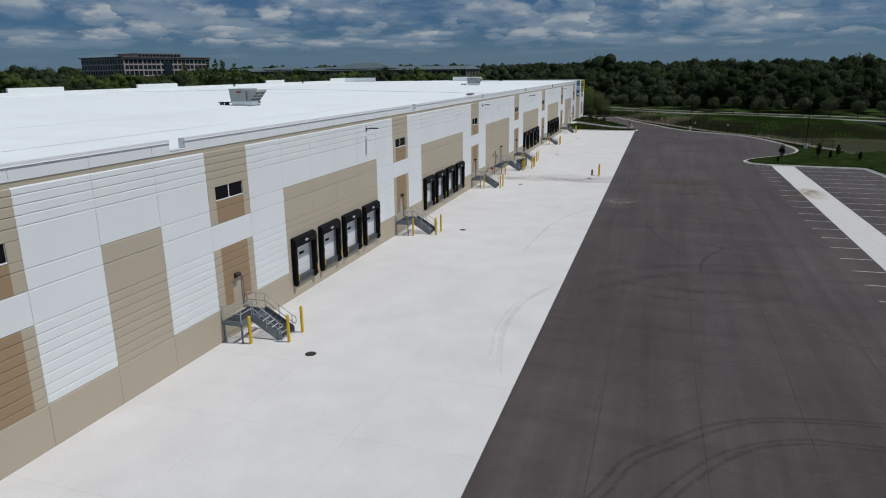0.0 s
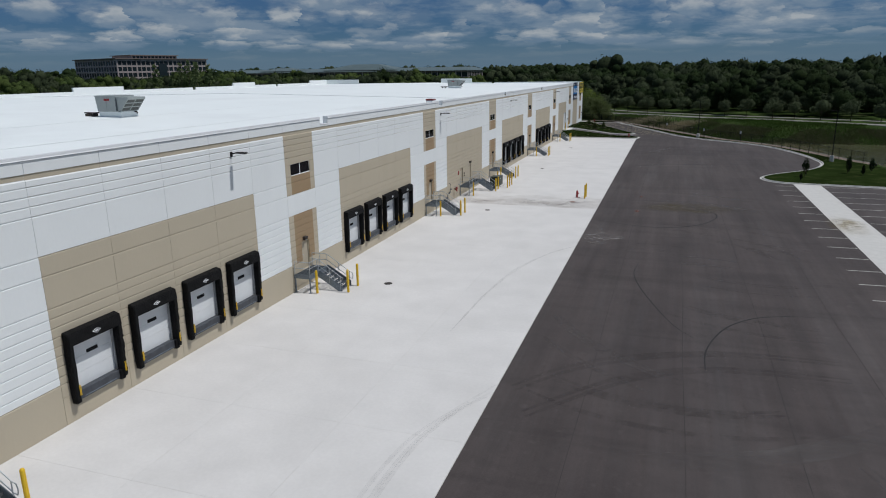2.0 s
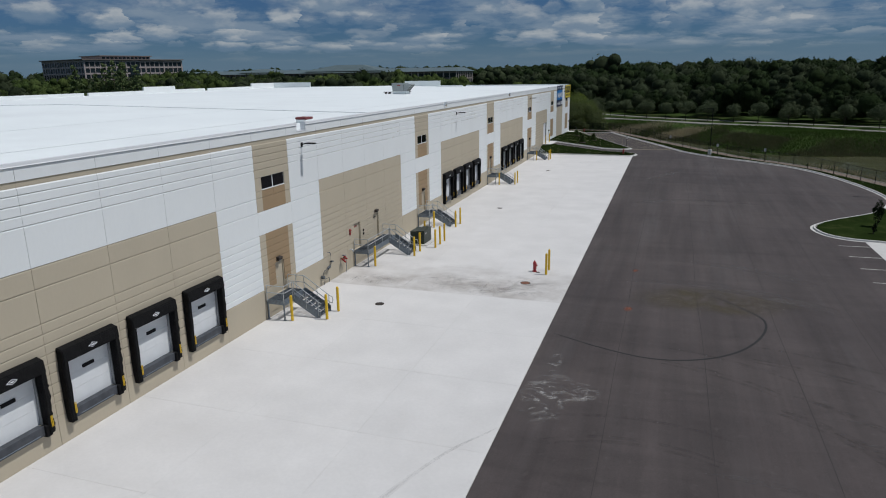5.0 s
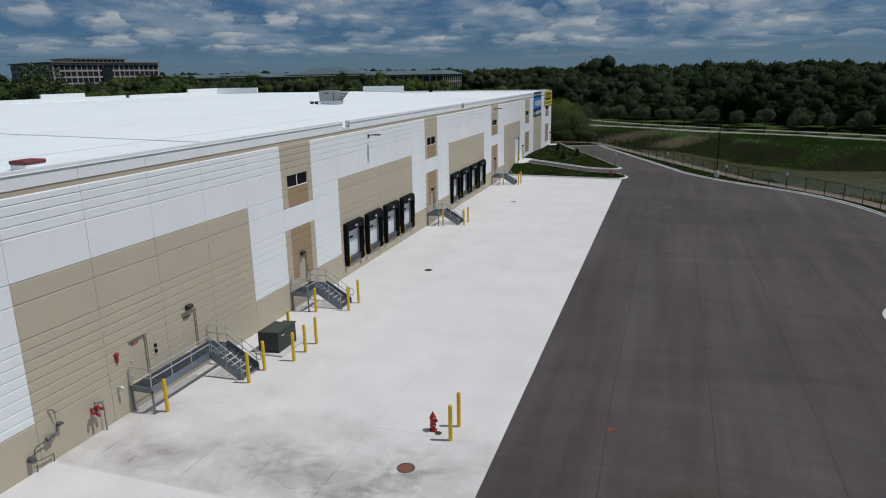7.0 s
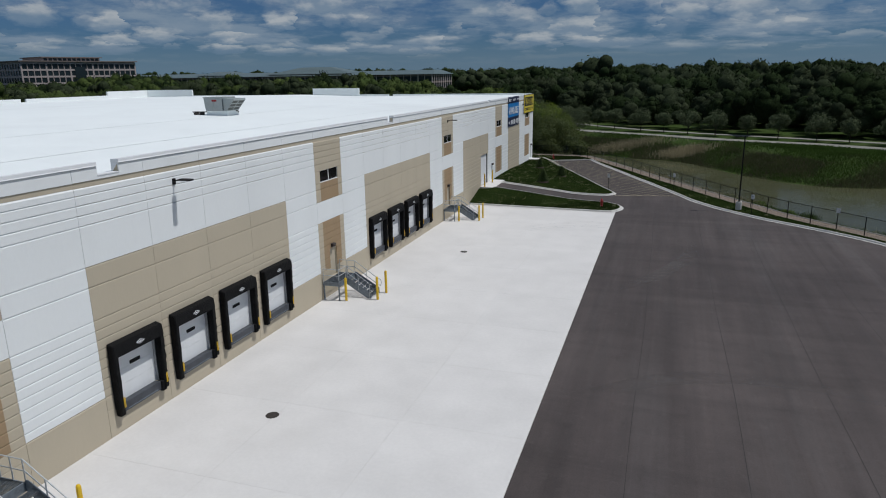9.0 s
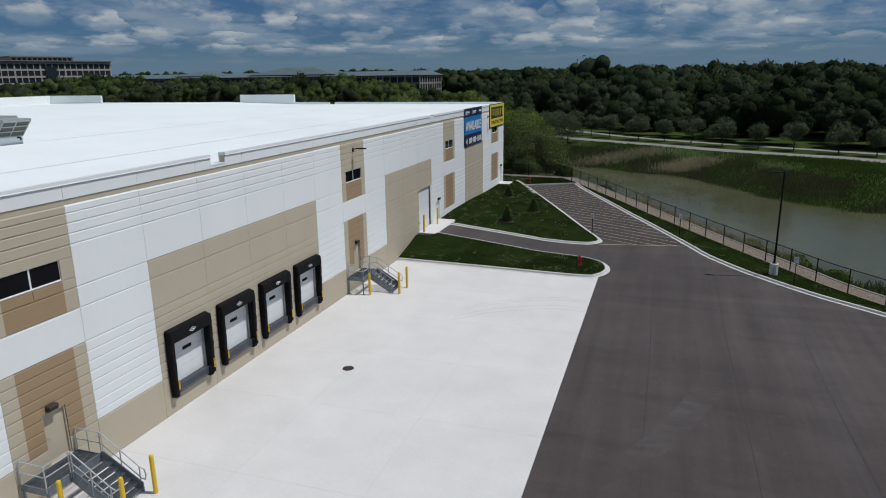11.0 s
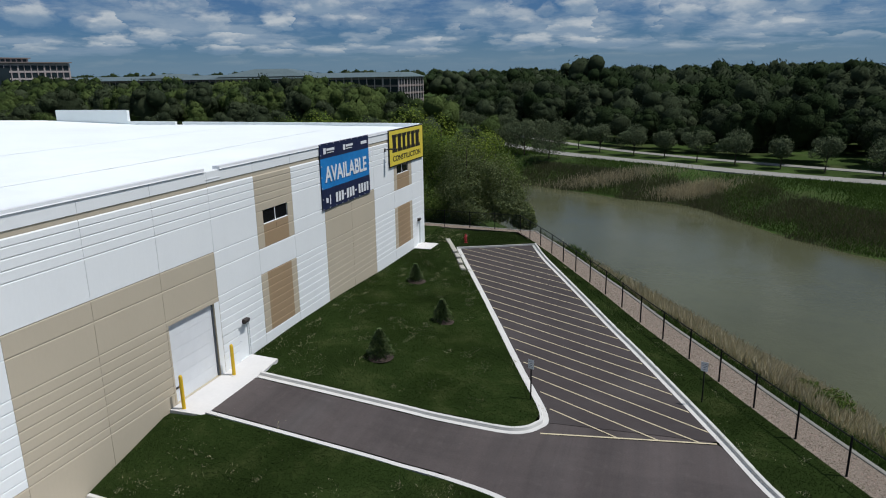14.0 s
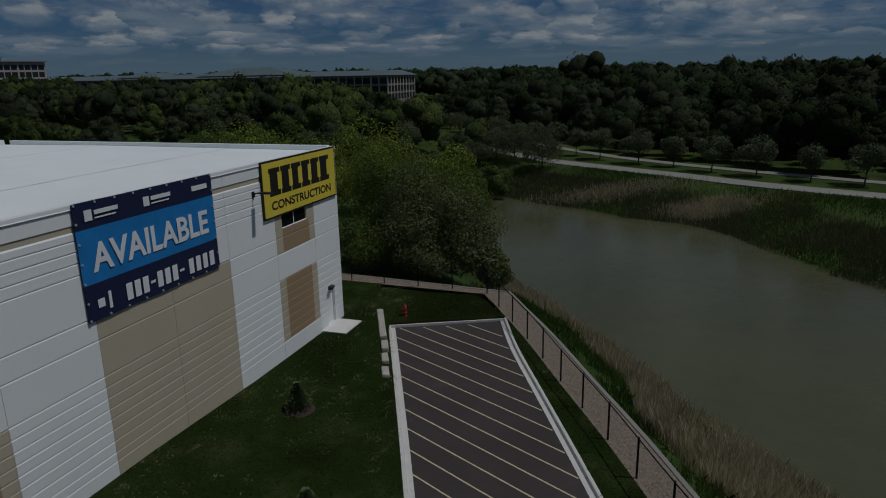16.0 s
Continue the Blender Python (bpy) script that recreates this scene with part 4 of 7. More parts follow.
# overflow notches cut the parapet
W_TOP = 11.70
box(bm, X_W - 0.3, X_W, Y_S, Y_N, -0.6, 11.2)
ends = [Y_S] + [v for c in (145.45, 178.8) for v in (c - 0.5, c + 0.5)] + [Y_N]
for a, b in zip(ends[::2], ends[1::2]):
    box(bm, X_W - 0.3, X_W, a, b, 11.2, W_TOP)
for a, b in ((196.2, Y_N), (159.6, 168.6), (113.2, 124.9), (84.8, 95.6), (40, 51)):
    box(bm, X_W - 0.32, X_W + 0.03, a, b, H_PAR - 1, BLOCK_TOP)
wall_w = part("wall_west", bm, M_WHITE)
tagged(wall_w, "white concrete wall with raised parapet blocks", "wall", kind="structure")
bm = bmesh.new()
box(bm, X_W, -0.3, Y_S, Y_S + 0.3, -0.6, H_PAR + 0.03)
wall_s = part("wall_south", bm, M_WHITE)
tagged(wall_s, "plain white concrete end wall", "wall", kind="structure")

# roof: a low ridge along the middle, drained to the east wall, with crickets at the north end
ROOF_X = (-0.3, -16.0, -30.0, -42.0, -58.0, X_W)


def roof_z(x, y):
    main = np.interp(-x, (0.3, 38.4, -X_W), (10.74, 11.55, 11.12))
    end = np.interp(-x, (0.3, 16, 30, 42, -X_W), (11.02, 11.10, 11.0, 11.36, 11.12))
    k = smoothstep(y, Y_N - 26, Y_N - 6)
    return float(main + (end - main) * k)


bm = bmesh.new()
roof_y = [Y_S, 60.0, 105.28, 150.0, Y_N - 26, Y_N - 21, Y_N - 16, Y_N - 11, Y_N - 6, Y_N - 0.3]
roof_x = sorted(set(ROOF_X + (-8.0, -23.0, -38.4)), reverse=True)
grid = [[bm.verts.new((x, y, roof_z(x, y))) for x in roof_x] for y in roof_y]
for r0, r1 in zip(grid, grid[1:]):
    for k in range(len(roof_x) - 1):
        bm.faces.new((r0[k], r1[k], r1[k + 1], r0[k + 1]))
bmesh.ops.recalc_face_normals(bm, faces=bm.faces)
roof = part("roof", bm, M_ROOF, smooth=True)
tagged(roof, "bright white membrane roof with welded seams and a few grey smudges", "roof", kind="structure")
bm = bmesh.new()
for xa, xb in zip(roof_x, roof_x[1:]):
    za, zb = roof_z(xa, 105), roof_z(xb, 105)
    v = [bm.verts.new(p) for p in ((xa, 105.2, za), (xb, 105.2, zb), (xb, 105.2, zb + 0.05), (xa, 105.2, za + 0.05), (xa, 105.36, za), (xb, 105.36, zb), (xb, 105.36, zb + 0.05), (xa, 105.36, za + 0.05))]
    for q in ((0, 1, 2, 3), (7, 6, 5, 4), (3, 2, 6, 7)):
        bm.faces.new([v[k] for k in q])
part("expansion_joint", bm, M_COPING, roof, "low ridge of a roof expansion joint")
# lapped membrane seams
M_SEAM = material("membrane_lap", (0.78, 0.815, 0.815), 0.6, vary=0.06, scale=0.4, fine=4, bump=0.05)
for xs in (-6.9, -16.8):
    bm = bmesh.new()
    line = [(xs, y, roof_z(xs, y) + 0.012) for y in roof_y]
    sweep(bm, line, [(0.04, 0.0), (0.0, 0.008), (-0.04, 0.0)])
    bmesh.ops.recalc_face_normals(bm, faces=bm.faces)
    part("membrane_seam", bm, M_SEAM, roof)

# ---- dock doors ----
def dock_door():
    """Overhead door in its opening, foam seal, leveller lip, bumpers. Origin: the panel's lower left corner."""
    top = thing("dock_door", "white overhead dock door in a worn black foam seal", "dock door", "dock doors along the wall")
    bm = bmesh.new()
    a, b, z0, z1 = DOCK
    for k in range(4):
        h = (z1 - z0) / 4
        box(bm, -0.20, -0.15, a, b, z0 + k * h + 0.004, z0 + (k + 1) * h - 0.004)
    box(bm, -0.24, -0.2, a, b, z0, z1)
    leaf = part("door_leaf", bm, M_DOORW, top)
    bm = bmesh.new()
    box(bm, -0.155, -0.135, 1.62, 2.22, 2.60, 2.76, bevel=0.02)
    part("viewing_slot", bm, M_BLACK, leaf, "small dark viewing window")
    bm = bmesh.new()
    box(bm, -0.14, -0.02, b - 0.10, b, z0, z1)
    box(bm, -0.14, -0.02, a, a + 0.10, z0, z1)
    part("track", bm, M_TRACK, top, "grey steel door track")
    # header pad: a wedge with its front leaning back
    bm = bmesh.new()
    v = [bm.verts.new(p) for p in [(0, 0.39, 3.40), (0.39, 0.39, 3.38), (0.34, 0.39, 3.90), (0.0, 0.39, 4.0), (0, 3.25, 3.40), (0.39, 3.25, 3.38), (0.34, 3.25, 3.90), (0.0, 3.25, 4.0)]]
    for q in ((0, 1, 2, 3), (7, 6, 5, 4), (1, 5, 6, 2), (2, 6, 7, 3), (0, 4, 5, 1), (3, 7, 4, 0)):
        bm.faces.new([v[k] for k in q])
    bmesh.ops.bevel(bm, geom=list(bm.edges), offset=0.035, segments=2, affect="EDGES")
    bmesh.ops.recalc_face_normals(bm, faces=bm.faces)
    head = part("header_pad", bm, M_FOAM, top)
    bm = bmesh.new()
    y, z = 1.84, 3.63
    d = [(0.372, y - 0.24, z), (0.382, y, z - 0.105), (0.372, y + 0.24, z), (0.362, y, z + 0.105)]
    q = [bm.verts.new(p) for p in d]
    bm.faces.new(q)
    inner = [bm.verts.new((p[0] + 0.004, y + (p[1] - y) * 0.72, z + (p[2] - z) * 0.72)) for p in d]
    bm.faces.new(inner).material_index = 1
    inner = [bm.verts.new((p[0] + 0.008, y + (p[1] - y) * 0.5, z + (p[2] - z) * 0.3)) for p in d]
    bm.faces.new(inner)
    part("emblem", bm, [M_INKW, M_BLACK], head, "white diamond mark")
    for s, (y0, y1) in enumerate(((0.39, 0.62), (3.02, 3.24))):
        bm = bmesh.new()
        n = 7
        rows = []
        for k in range(n + 1):
            zz = 0.92 + (3.44 - 0.92) * k / n
            w = 0.010 * math.sin(k * 2.3 + s * 1.7)
            x1 = 0.33 + 0.012 * math.sin(k * 1.9 + s) + 0.03 * k / n
            rows.append([bm.verts.new(p) for p in ((0, y0, zz), (x1, y0 + w, zz), (x1, y1 + w, zz), (0, y1, zz))])
        for r0, r1 in zip(rows, rows[1:]):
            for k in range(4):
                bm.faces.new((r0[k], r0[(k + 1) % 4], r1[(k + 1) % 4], r1[k]))
        bm.faces.new(rows[-1]), bm.faces.new(rows[0][::-1])
        bmesh.ops.bevel(bm, geom=[e for e in bm.edges if abs(e.verts[0].co.z - e.verts[1].co.z) > 0.1], offset=0.04, segments=1, affect="EDGES")
        bmesh.ops.recalc_face_normals(bm, faces=bm.faces)
        pad = part("side_pad", bm, M_FOAM, top)
        bm = bmesh.new()
        yy = (y0 + y1) / 2 + (0.07 if s == 0 else -0.02)
        for k in range(2):
            box(bm, 0.345, 0.362, yy - 0.02 + 0.055 * k, yy + 0.01 + 0.055 * k, 1.16, 1.62)
        part("guide_stripe", bm, M_YELLOW, pad, "bright yellow guide stripes")
    for y0 in (0.42, 2.90):
        bm = bmesh.new()
        box(bm, 0.0, 0.26, y0, y0 + 0.24, 0.78, 1.26, bevel=0.02)
        for k in range(6):
            box(bm, 0.02, 0.275, y0 + 0.01 + k * 0.04, y0 + 0.03 + k * 0.04, 0.8, 1.24)
        part("bumper", bm, M_BLACK, top)
    bm = bmesh.new()
    box(bm, -0.14, 0.12, 0.74, 2.9, 1.20, 1.245)
    box(bm, 0.03, 0.12, 0.76, 2.88, 0.90, 1.20)
    box(bm, 0.12, 0.16, 0.66, 2.98, 0.86, 1.255, bevel=0.008)
    lip = part("leveller_lip", bm, M_LIP, top, "dark grey steel dock leveller lip")
    # torn edges of the seal's fabric
    for side, yy in ((-1, 0.39), (1, 3.24)):
        bm = bmesh.new()
        r = random.Random(7 + side)
        rows = []
        for k in range(23):
            zz = 0.98 + 2.36 * k / 22
            out = yy + side * (0.004 + (0.075 if side > 0 else 0.03) * r.random() ** 2)
            rows.append([bm.verts.new(p) for p in ((0.10, yy - side * 0.01, zz), (0.27 + 0.05 * r.random(), out, zz + 0.03 * r.random()), (0.30, yy - side * 0.012, zz))])
        for r0, r1 in zip(rows, rows[1:]):
            for j in range(3):
                bm.faces.new((r0[j], r0[(j + 1) % 3], r1[(j + 1) % 3], r1[j]))
        bm.faces.new(rows[0]), bm.faces.new(rows[-1])
        bmesh.ops.recalc_face_normals(bm, faces=bm.faces)
        part("torn_fabric", bm, M_FOAM, top, "ragged torn edge of the seal")
    bm = bmesh.new()
    tube(bm, [(0.145, 0.95, 0.93), (0.145, 2.7, 0.93)], 0.025, 6)
    part("hinge", bm, M_GALV, lip)
    return top


first = dock_door()
first.location = (0, col_y(DOCK_COLS[0]), 0)
for c in DOCK_COLS[1:]:
    copy_thing(first, pose(0, col_y(c), 0))


# ---- windows ----
def office_window():
    top = thing("window", "dark tinted two-pane strip window with a pale frame", "window", "strip windows along the wall")
    a, b, z0, z1 = WIN
    bm = bmesh.new()
    t = 0.022
    for r in ((a, b, z0, z0 + t), (a, b, z1 - t, z1), (a, a + t, z0 + t, z1 - t), (b - t, b, z0 + t, z1 - t), ((a + b) / 2 - 0.035, (a + b) / 2 + 0.035, z0 + t, z1 - t)):
        box(bm, -0.12, -0.05, *r)
    part("window_frame", bm, M_COPING, top)
    bm = bmesh.new()
    box(bm, -0.12, 0.004, a, b, z0 - 0.012, z0 + 0.004)
    part("window_sill", bm, M_COPING, top)
    for y0, y1 in ((a + t, (a + b) / 2 - 0.035), ((a + b) / 2 + 0.035, b - t)):
        bm = bmesh.new()
        box(bm, -0.075, -0.055, y0, y1, z0 + t, z1 - t)
        part("pane", bm, M_GLASS, top)
    return top


first = office_window()
first.location = (0, col_y(WINDOW_COLS[0]), 0)
for c in WINDOW_COLS[1:]:
    copy_thing(first, pose(0, col_y(c), 0))


# ---- personnel doors ----
def steel_door(y0, w, z0, z1, mat, label):
    top = thing("door", label, "door", "steel doors along the wall")
    bm = bmesh.new()
    box(bm, -0.22, -0.05, y0, y0 + 0.05, z0, z1)
    box(bm, -0.22, -0.05, y0 + w - 0.05, y0 + w, z0, z1)
    box(bm, -0.22, -0.05, y0 + 0.05, y0 + w - 0.05, z1 - 0.05, z1)
    part("door_frame", bm, mat, top)
    bm = bmesh.new()
    box(bm, -0.17, -0.125, y0 + 0.052, y0 + w - 0.052, z0 + 0.01, z1 - 0.055, bevel=0.004)
    leaf = part("door_leaf", bm, mat, top)
    bm = bmesh.new()
    tube(bm, [(-0.125, y0 + 0.14, z0 + 1.0), (-0.06, y0 + 0.14, z0 + 1.0), (-0.06, y0 + 0.26, z0 + 1.0)], 0.012, 6)
    part("door_handle", bm, M_RAIL, leaf)
    return top


def wall_pack(y, z):
    top = thing("wall_light", "dark bronze wall-pack light over a door", "wall light", "lights over the doors")
    bm = bmesh.new()
    v = [bm.verts.new(p) for p in [(0, -0.2, -0.11), (0.16, -0.2, -0.11), (0.24, -0.2, 0.05), (0.2, -0.2, 0.12), (0, -0.2, 0.12), (0, 0.2, -0.11), (0.16, 0.2, -0.11), (0.24, 0.2, 0.05), (0.2, 0.2, 0.12), (0, 0.2, 0.12)]]
    bm.faces.new(v[:5][::-1]), bm.faces.new(v[5:])
    for k in range(5):
        bm.faces.new((v[k], v[(k + 1) % 5], v[5 + (k + 1) % 5], v[5 + k]))
    bmesh.ops.recalc_face_normals(bm, faces=bm.faces)
    bmesh.ops.bevel(bm, geom=list(bm.edges), offset=0.012, segments=1, affect="EDGES")
    part("housing", bm, M_IRON, top)
    bm = bmesh.new()
    box(bm, 0.03, 0.15, -0.16, 0.16, -0.118, -0.108)
    part("lens", bm, M_SIGNBACK, top)
    top.location = (0.0, y, z)
    return top


# ---- stairs at the doors ----
def railing(bm, pts, posts, r=0.025):
    """Two rails along points given at floor height, with upright posts."""
    for h in (0.90, 0.47):
        tube(bm, [(x, y, z + h) for x, y, z in pts], r, 6)
    for x, y, z in posts:
        tube(bm, [(x, y, z - 0.12), (x, y, z + 0.90)], r, 6)


def dock_stair(y_end=0.1, length=2.42, run_y=1.06, label="galvanised steel stair and landing with pipe railings"):
    """A landing on legs against the wall, with a flight away from it. Origin: at the wall, on the ground."""
    top = thing("steel_stair", label, "stair", "steel stairs along the wall")
    y0, y1, yr = y_end, y_end + length, y_end + length - 1.40
    bm = bmesh.new()
    n = max(8, int(length / 0.05))
    for k in range(n):
        yy = y0 + 0.04 + (length - 0.08) * k / n
        box(bm, 0.05, 1.16, yy, yy + 0.007, 1.18, 1.215)
    for k in range(4):
        xx = 0.12 + 0.32 * k
        box(bm, xx, xx + 0.025, y0 + 0.05, y1 - 0.05, 1.18, 1.20)
    part("landing_grating", bm, M_GALV, top)
    bm = bmesh.new()
    box(bm, 0.04, 1.22, y0, y0 + 0.045, 0.98, 1.235)
    box(bm, 0.04, 1.22, y1 - 0.045, y1, 0.98, 1.235)
    box(bm, 1.175, 1.22, y0, y1, 0.93, 1.285)
    box(bm, 0.02, 0.05, y0, y1, 0.98, 1.18)
    part("landing_frame", bm, M_GALV, top)
    for x, y in ((0.08, y0 + 0.06), (1.16, y0 + 0.06)):
        bm = bmesh.new()
        box(bm, x - 0.035, x + 0.035, y - 0.035, y + 0.035, 0.012, 0.98)
        box(bm, x - 0.1, x + 0.1, y - 0.1, y + 0.1, 0.0, 0.014)
        part("leg", bm, M_GALV, top)
    x0, x1, steps = 1.22, 2.98, 7
    for yy in (yr, y1 - 0.05):
        bm = bmesh.new()
        a = [(x0, 1.34), (x0 + 0.12, 1.34), (x1 + 0.02, 0.36), (x1 + 0.02, 0.0), (x1 - 0.26, 0.0), (x0, 0.90)]
        f = [bm.verts.new((x, yy, z)) for x, z in a]
        g = [bm.verts.new((x, yy + 0.05, z)) for x, z in a]
        bm.faces.new(f), bm.faces.new(g[::-1])
        for k in range(6):
            bm.faces.new((f[k], g[k], g[(k + 1) % 6], f[(k + 1) % 6]))
        bmesh.ops.recalc_face_normals(bm, faces=bm.faces)
        part("stringer", bm, M_GALV, top)
    for k in range(1, steps):
        xx, zz = x0 + (x1 - x0) * k / steps, 1.22 * (1 - k / steps)
        bm = bmesh.new()
        wide = y1 - yr - 0.10
        for s in range(34):
            yy = yr + 0.05 + wide * (s + 0.5) / 34
            box(bm, xx - 0.03, xx + 0.27, yy, yy + 0.008, zz - 0.035, zz)
        box(bm, xx - 0.036, xx - 0.03, yr + 0.05, y1 - 0.05, zz - 0.038, zz)
        tread = part("tread", bm, M_GALV, top)
        bm = bmesh.new()
        box(bm, xx + 0.27, xx + 0.278, yr + 0.05, y1 - 0.05, zz - 0.075, zz + 0.003)
        part("nosing", bm, M_GALV_DK, tread)
    bm = bmesh.new()
    railing(bm, [(0.08, y0 + 0.02, 1.22), (1.2, y0 + 0.02, 1.22), (1.2, yr + 0.02, 1.22)], [(0.08, y0 + 0.02, 1.22), (1.2, y0 + 0.02, 1.22)] + [(1.2, y0 + (yr - y0) * k / max(1, round((yr - y0) / 1.4)), 1.22) for k in range(1, max(1, round((yr - y0) / 1.4)) + 1)])
    part("landing_railing", bm, M_RAIL, top)
    bm = bmesh.new()
    railing(bm, [(0.08, y1 - 0.02, 1.22), (1.25, y1 - 0.02, 1.22), (2.95, y1 - 0.02, 0.08), (3.12, y1 - 0.02, 0.04)], [(0.08, y1 - 0.02, 1.22), (0.65, y1 - 0.02, 1.22), (1.22, y1 - 0.02, 1.22), (2.1, y1 - 0.02, 0.63), (2.9, y1 - 0.02, 0.1)])
    tube(bm, [(3.12, y1 - 0.02, 0.94), (3.17, y1 - 0.02, 0.72), (3.12, y1 - 0.02, 0.51)], 0.025, 6)
    part("stair_railing", bm, M_RAIL, top)
    bm = bmesh.new()
    railing(bm, [(1.22, yr + 0.02, 1.22), (1.3, yr + 0.02, 1.2), (2.95, yr + 0.02, 0.08), (3.1, yr + 0.02, 0.04)], [(1.3, yr + 0.02, 1.2), (2.1, yr + 0.02, 0.63), (2.9, yr + 0.02, 0.1)])
    part("stair_railing", bm, M_RAIL, top)
    return top


def bollard():
    top = thing("bollard", "round yellow-painted steel bollard with a domed top", "bollard", "yellow bollards")
    bm = bmesh.new()
    lathe(bm, [(0.085, 0.0), (0.085, 1.50), (0.075, 1.55), (0.05, 1.585), (0.02, 1.60)], 12)
    part("pipe", bm, M_YELLOW, top, smooth=False)
    bm = bmesh.new()
    lathe(bm, [(0.19, 0.0), (0.185, 0.012)], 14)
    part("footing", bm, M_CONC, top, "round concrete footing")
    return top


bol_first = bollard()


def put_bollard(x, y, z=0.0, used=[]):
    if not used:
        used.append(1)
        bol_first.location = (x, y, z)
        return bol_first
    return copy_thing(bol_first, pose(x, y, z))


STAIR_COLS = (0, 7, 14, 21, 28, 35)
stair_first = dock_stair()
door_first = steel_door(DOOR_Y, DOOR_W, FLOOR, 3.16, M_TAN, "tan steel door opening onto a stair landing")
pack_first = wall_pack(0, 3.36)
for k, c in enumerate(STAIR_COLS):
    m = pose(0, col_y(c), 0)
    if k:
        copy_thing(stair_first, m), copy_thing(door_first, m)
        copy_thing(pack_first, pose(0.0, col_y(c) + 1.72, 3.36))
    else:
        stair_first.matrix_basis = door_first.matrix_basis = m
        pack_first.location = (0.0, col_y(c) + 1.72, 3.36)
    for x, y in ((1.6, 0.27), (3.5, 1.05), (3.5, 2.52)):
        put_bollard(x, col_y(c) + y)

# fire-riser bay: long landing, two doors
stair_fire = dock_stair(0.0, 5.45, label="long galvanised steel landing and stair before two doors")
stair_fire.location = (0, 94.25, 0)
d1 = steel_door(1.24, 1.12, FLOOR, 3.2, M_TAN, "tan steel door with a small red sign, onto the long landing")
d1.location = (0, col_y(17), 0)
d2 = steel_door(1.08, 1.08, FLOOR, 3.25, M_TAN, "tan steel door onto the long landing")
d2.location = (0, col_y(18), 0)
copy_thing(pack_first, pose(0.0, col_y(18) + 1.6, 3.46))
put_bollard(1.6, 94.6), put_bollard(3.42, 98.15), put_bollard(3.35, 99.62)
for x, y in ((4.2, 101.05), (4.2, 102.25), (4.2, 103.45), (2.2, 103.95)):
    put_bollard(x, y)
put_bollard(14.42, 95.9), put_bollard(14.42, 97.05)
put_bollard(0.55, 173.55, FLOOR), put_bollard(0.6, 177.15, FLOOR)
d3 = steel_door(1.27, 0.95, FLOOR, 3.02, M_WHITE, "white steel door beside the ramp door")
d3.location = (0, col_y(40), 0)
copy_thing(pack_first, pose(0.0, col_y(40) + 1.82, 3.24))
d4 = steel_door(0.90, 0.94, 1.0, 3.0, M_WHITE, "white steel door near the building's corner")
d4.location = (0, col_y(47), 0)
copy_thing(pack_first, pose(0.0, col_y(47) + 1.3, 3.2))
bm = bmesh.new()
slab(bm, [(0.0, 203.85), (1.48, 203.85), (1.48, 206.0), (0.0, 206.0)], 0.4, 0.93)
tagged(part("stoop", bm, M_CONC), "pale concrete stoop at the corner door", "pavement", kind="structure")

# text: built-in font, turned to face away from the wall
def lettering(text, y, z, height, x, parent, mat, squeeze=1.0, name="lettering", label=""):
    cu = bpy.data.curves.new(name, "FONT")
    cu.body, cu.size, cu.extrude, cu.offset = text, height / 0.72, 0.006, height * 0.034
    ob = bpy.data.objects.new("text_source", cu)
    scene.collection.objects.link(ob)
    bpy.context.view_layer.update()
    me = bpy.data.meshes.new_from_object(ob.evaluated_get(bpy.context.evaluated_depsgraph_get()))
    bpy.data.objects.remove(ob)
    me.name = name
    me.transform(Matrix(((0, 0, 1, x), (squeeze, 0, 0, y), (0, 1, 0, z), (0, 0, 0, 1))))
    me.materials.clear()
    me.materials.append(mat)
    out = new(name, me)
    out.parent = parent
    if label:
        out["label"] = label
    return out


lettering("FACP", 1.52, 2.86, 0.125, -0.118, d1, M_RED, 1.1, label="red painted letters")
bm = bmesh.new()
box(bm, -0.125, -0.118, 1.32, 1.9, 2.9, 2.97)
part("notice", bm, M_IRON, d2, "dark painted line of small writing")

# ramp door
ramp = thing("ramp_door", "large closed white sectional door at grade", "overhead door", at=(0, col_y(39), 0))
for k in range(6):
    bm = bmesh.new()
    h = (4.9 - FLOOR) / 6
    box(bm, -0.2, -0.15, 0.12, 3.25, FLOOR + k * h + 0.004, FLOOR + (k + 1) * h - 0.004)
    s = part("door_section", bm, M_DOORW, ramp)
    if k == 1:
        bm = bmesh.new()
        box(bm, -0.15, -0.12, 0.22, 0.67, FLOOR + k * h + 0.0, FLOOR + k * h + 0.09)
        part("door_handle", bm, M_IRON, s, "dark lift handle")
bm = bmesh.new()
box(bm, -0.03, 0.006, 3.27, 3.62, FLOOR, 4.9)
part("jamb", bm, M_WHITE, ramp, "white painted strip beside the opening")
bm = bmesh.new()
box(bm, -0.14, -0.08, 3.18, 3.245, FLOOR, 4.88)
part("track", bm, M_DKSTEEL, ramp, "dark steel door track")

# ---- fittings of the fire-riser bay ----
bell = thing("alarm_bell", "small red fire alarm horn on the wall", "alarm", at=(0, 93.75, 2.75))
bm = bmesh.new()
box(bm, 0.0, 0.07, -0.07, 0.07, -0.22, 0.0, bevel=0.01)
part("box", bm, M_RED, bell)
bm = bmesh.new()
tube(bm, [(0.02, 0, 0.14), (0.05, 0, 0.14), (0.12, 0, 0.14)], [0.13, 0.13, 0.08], 12)
part("gong", bm, M_RED, bell)

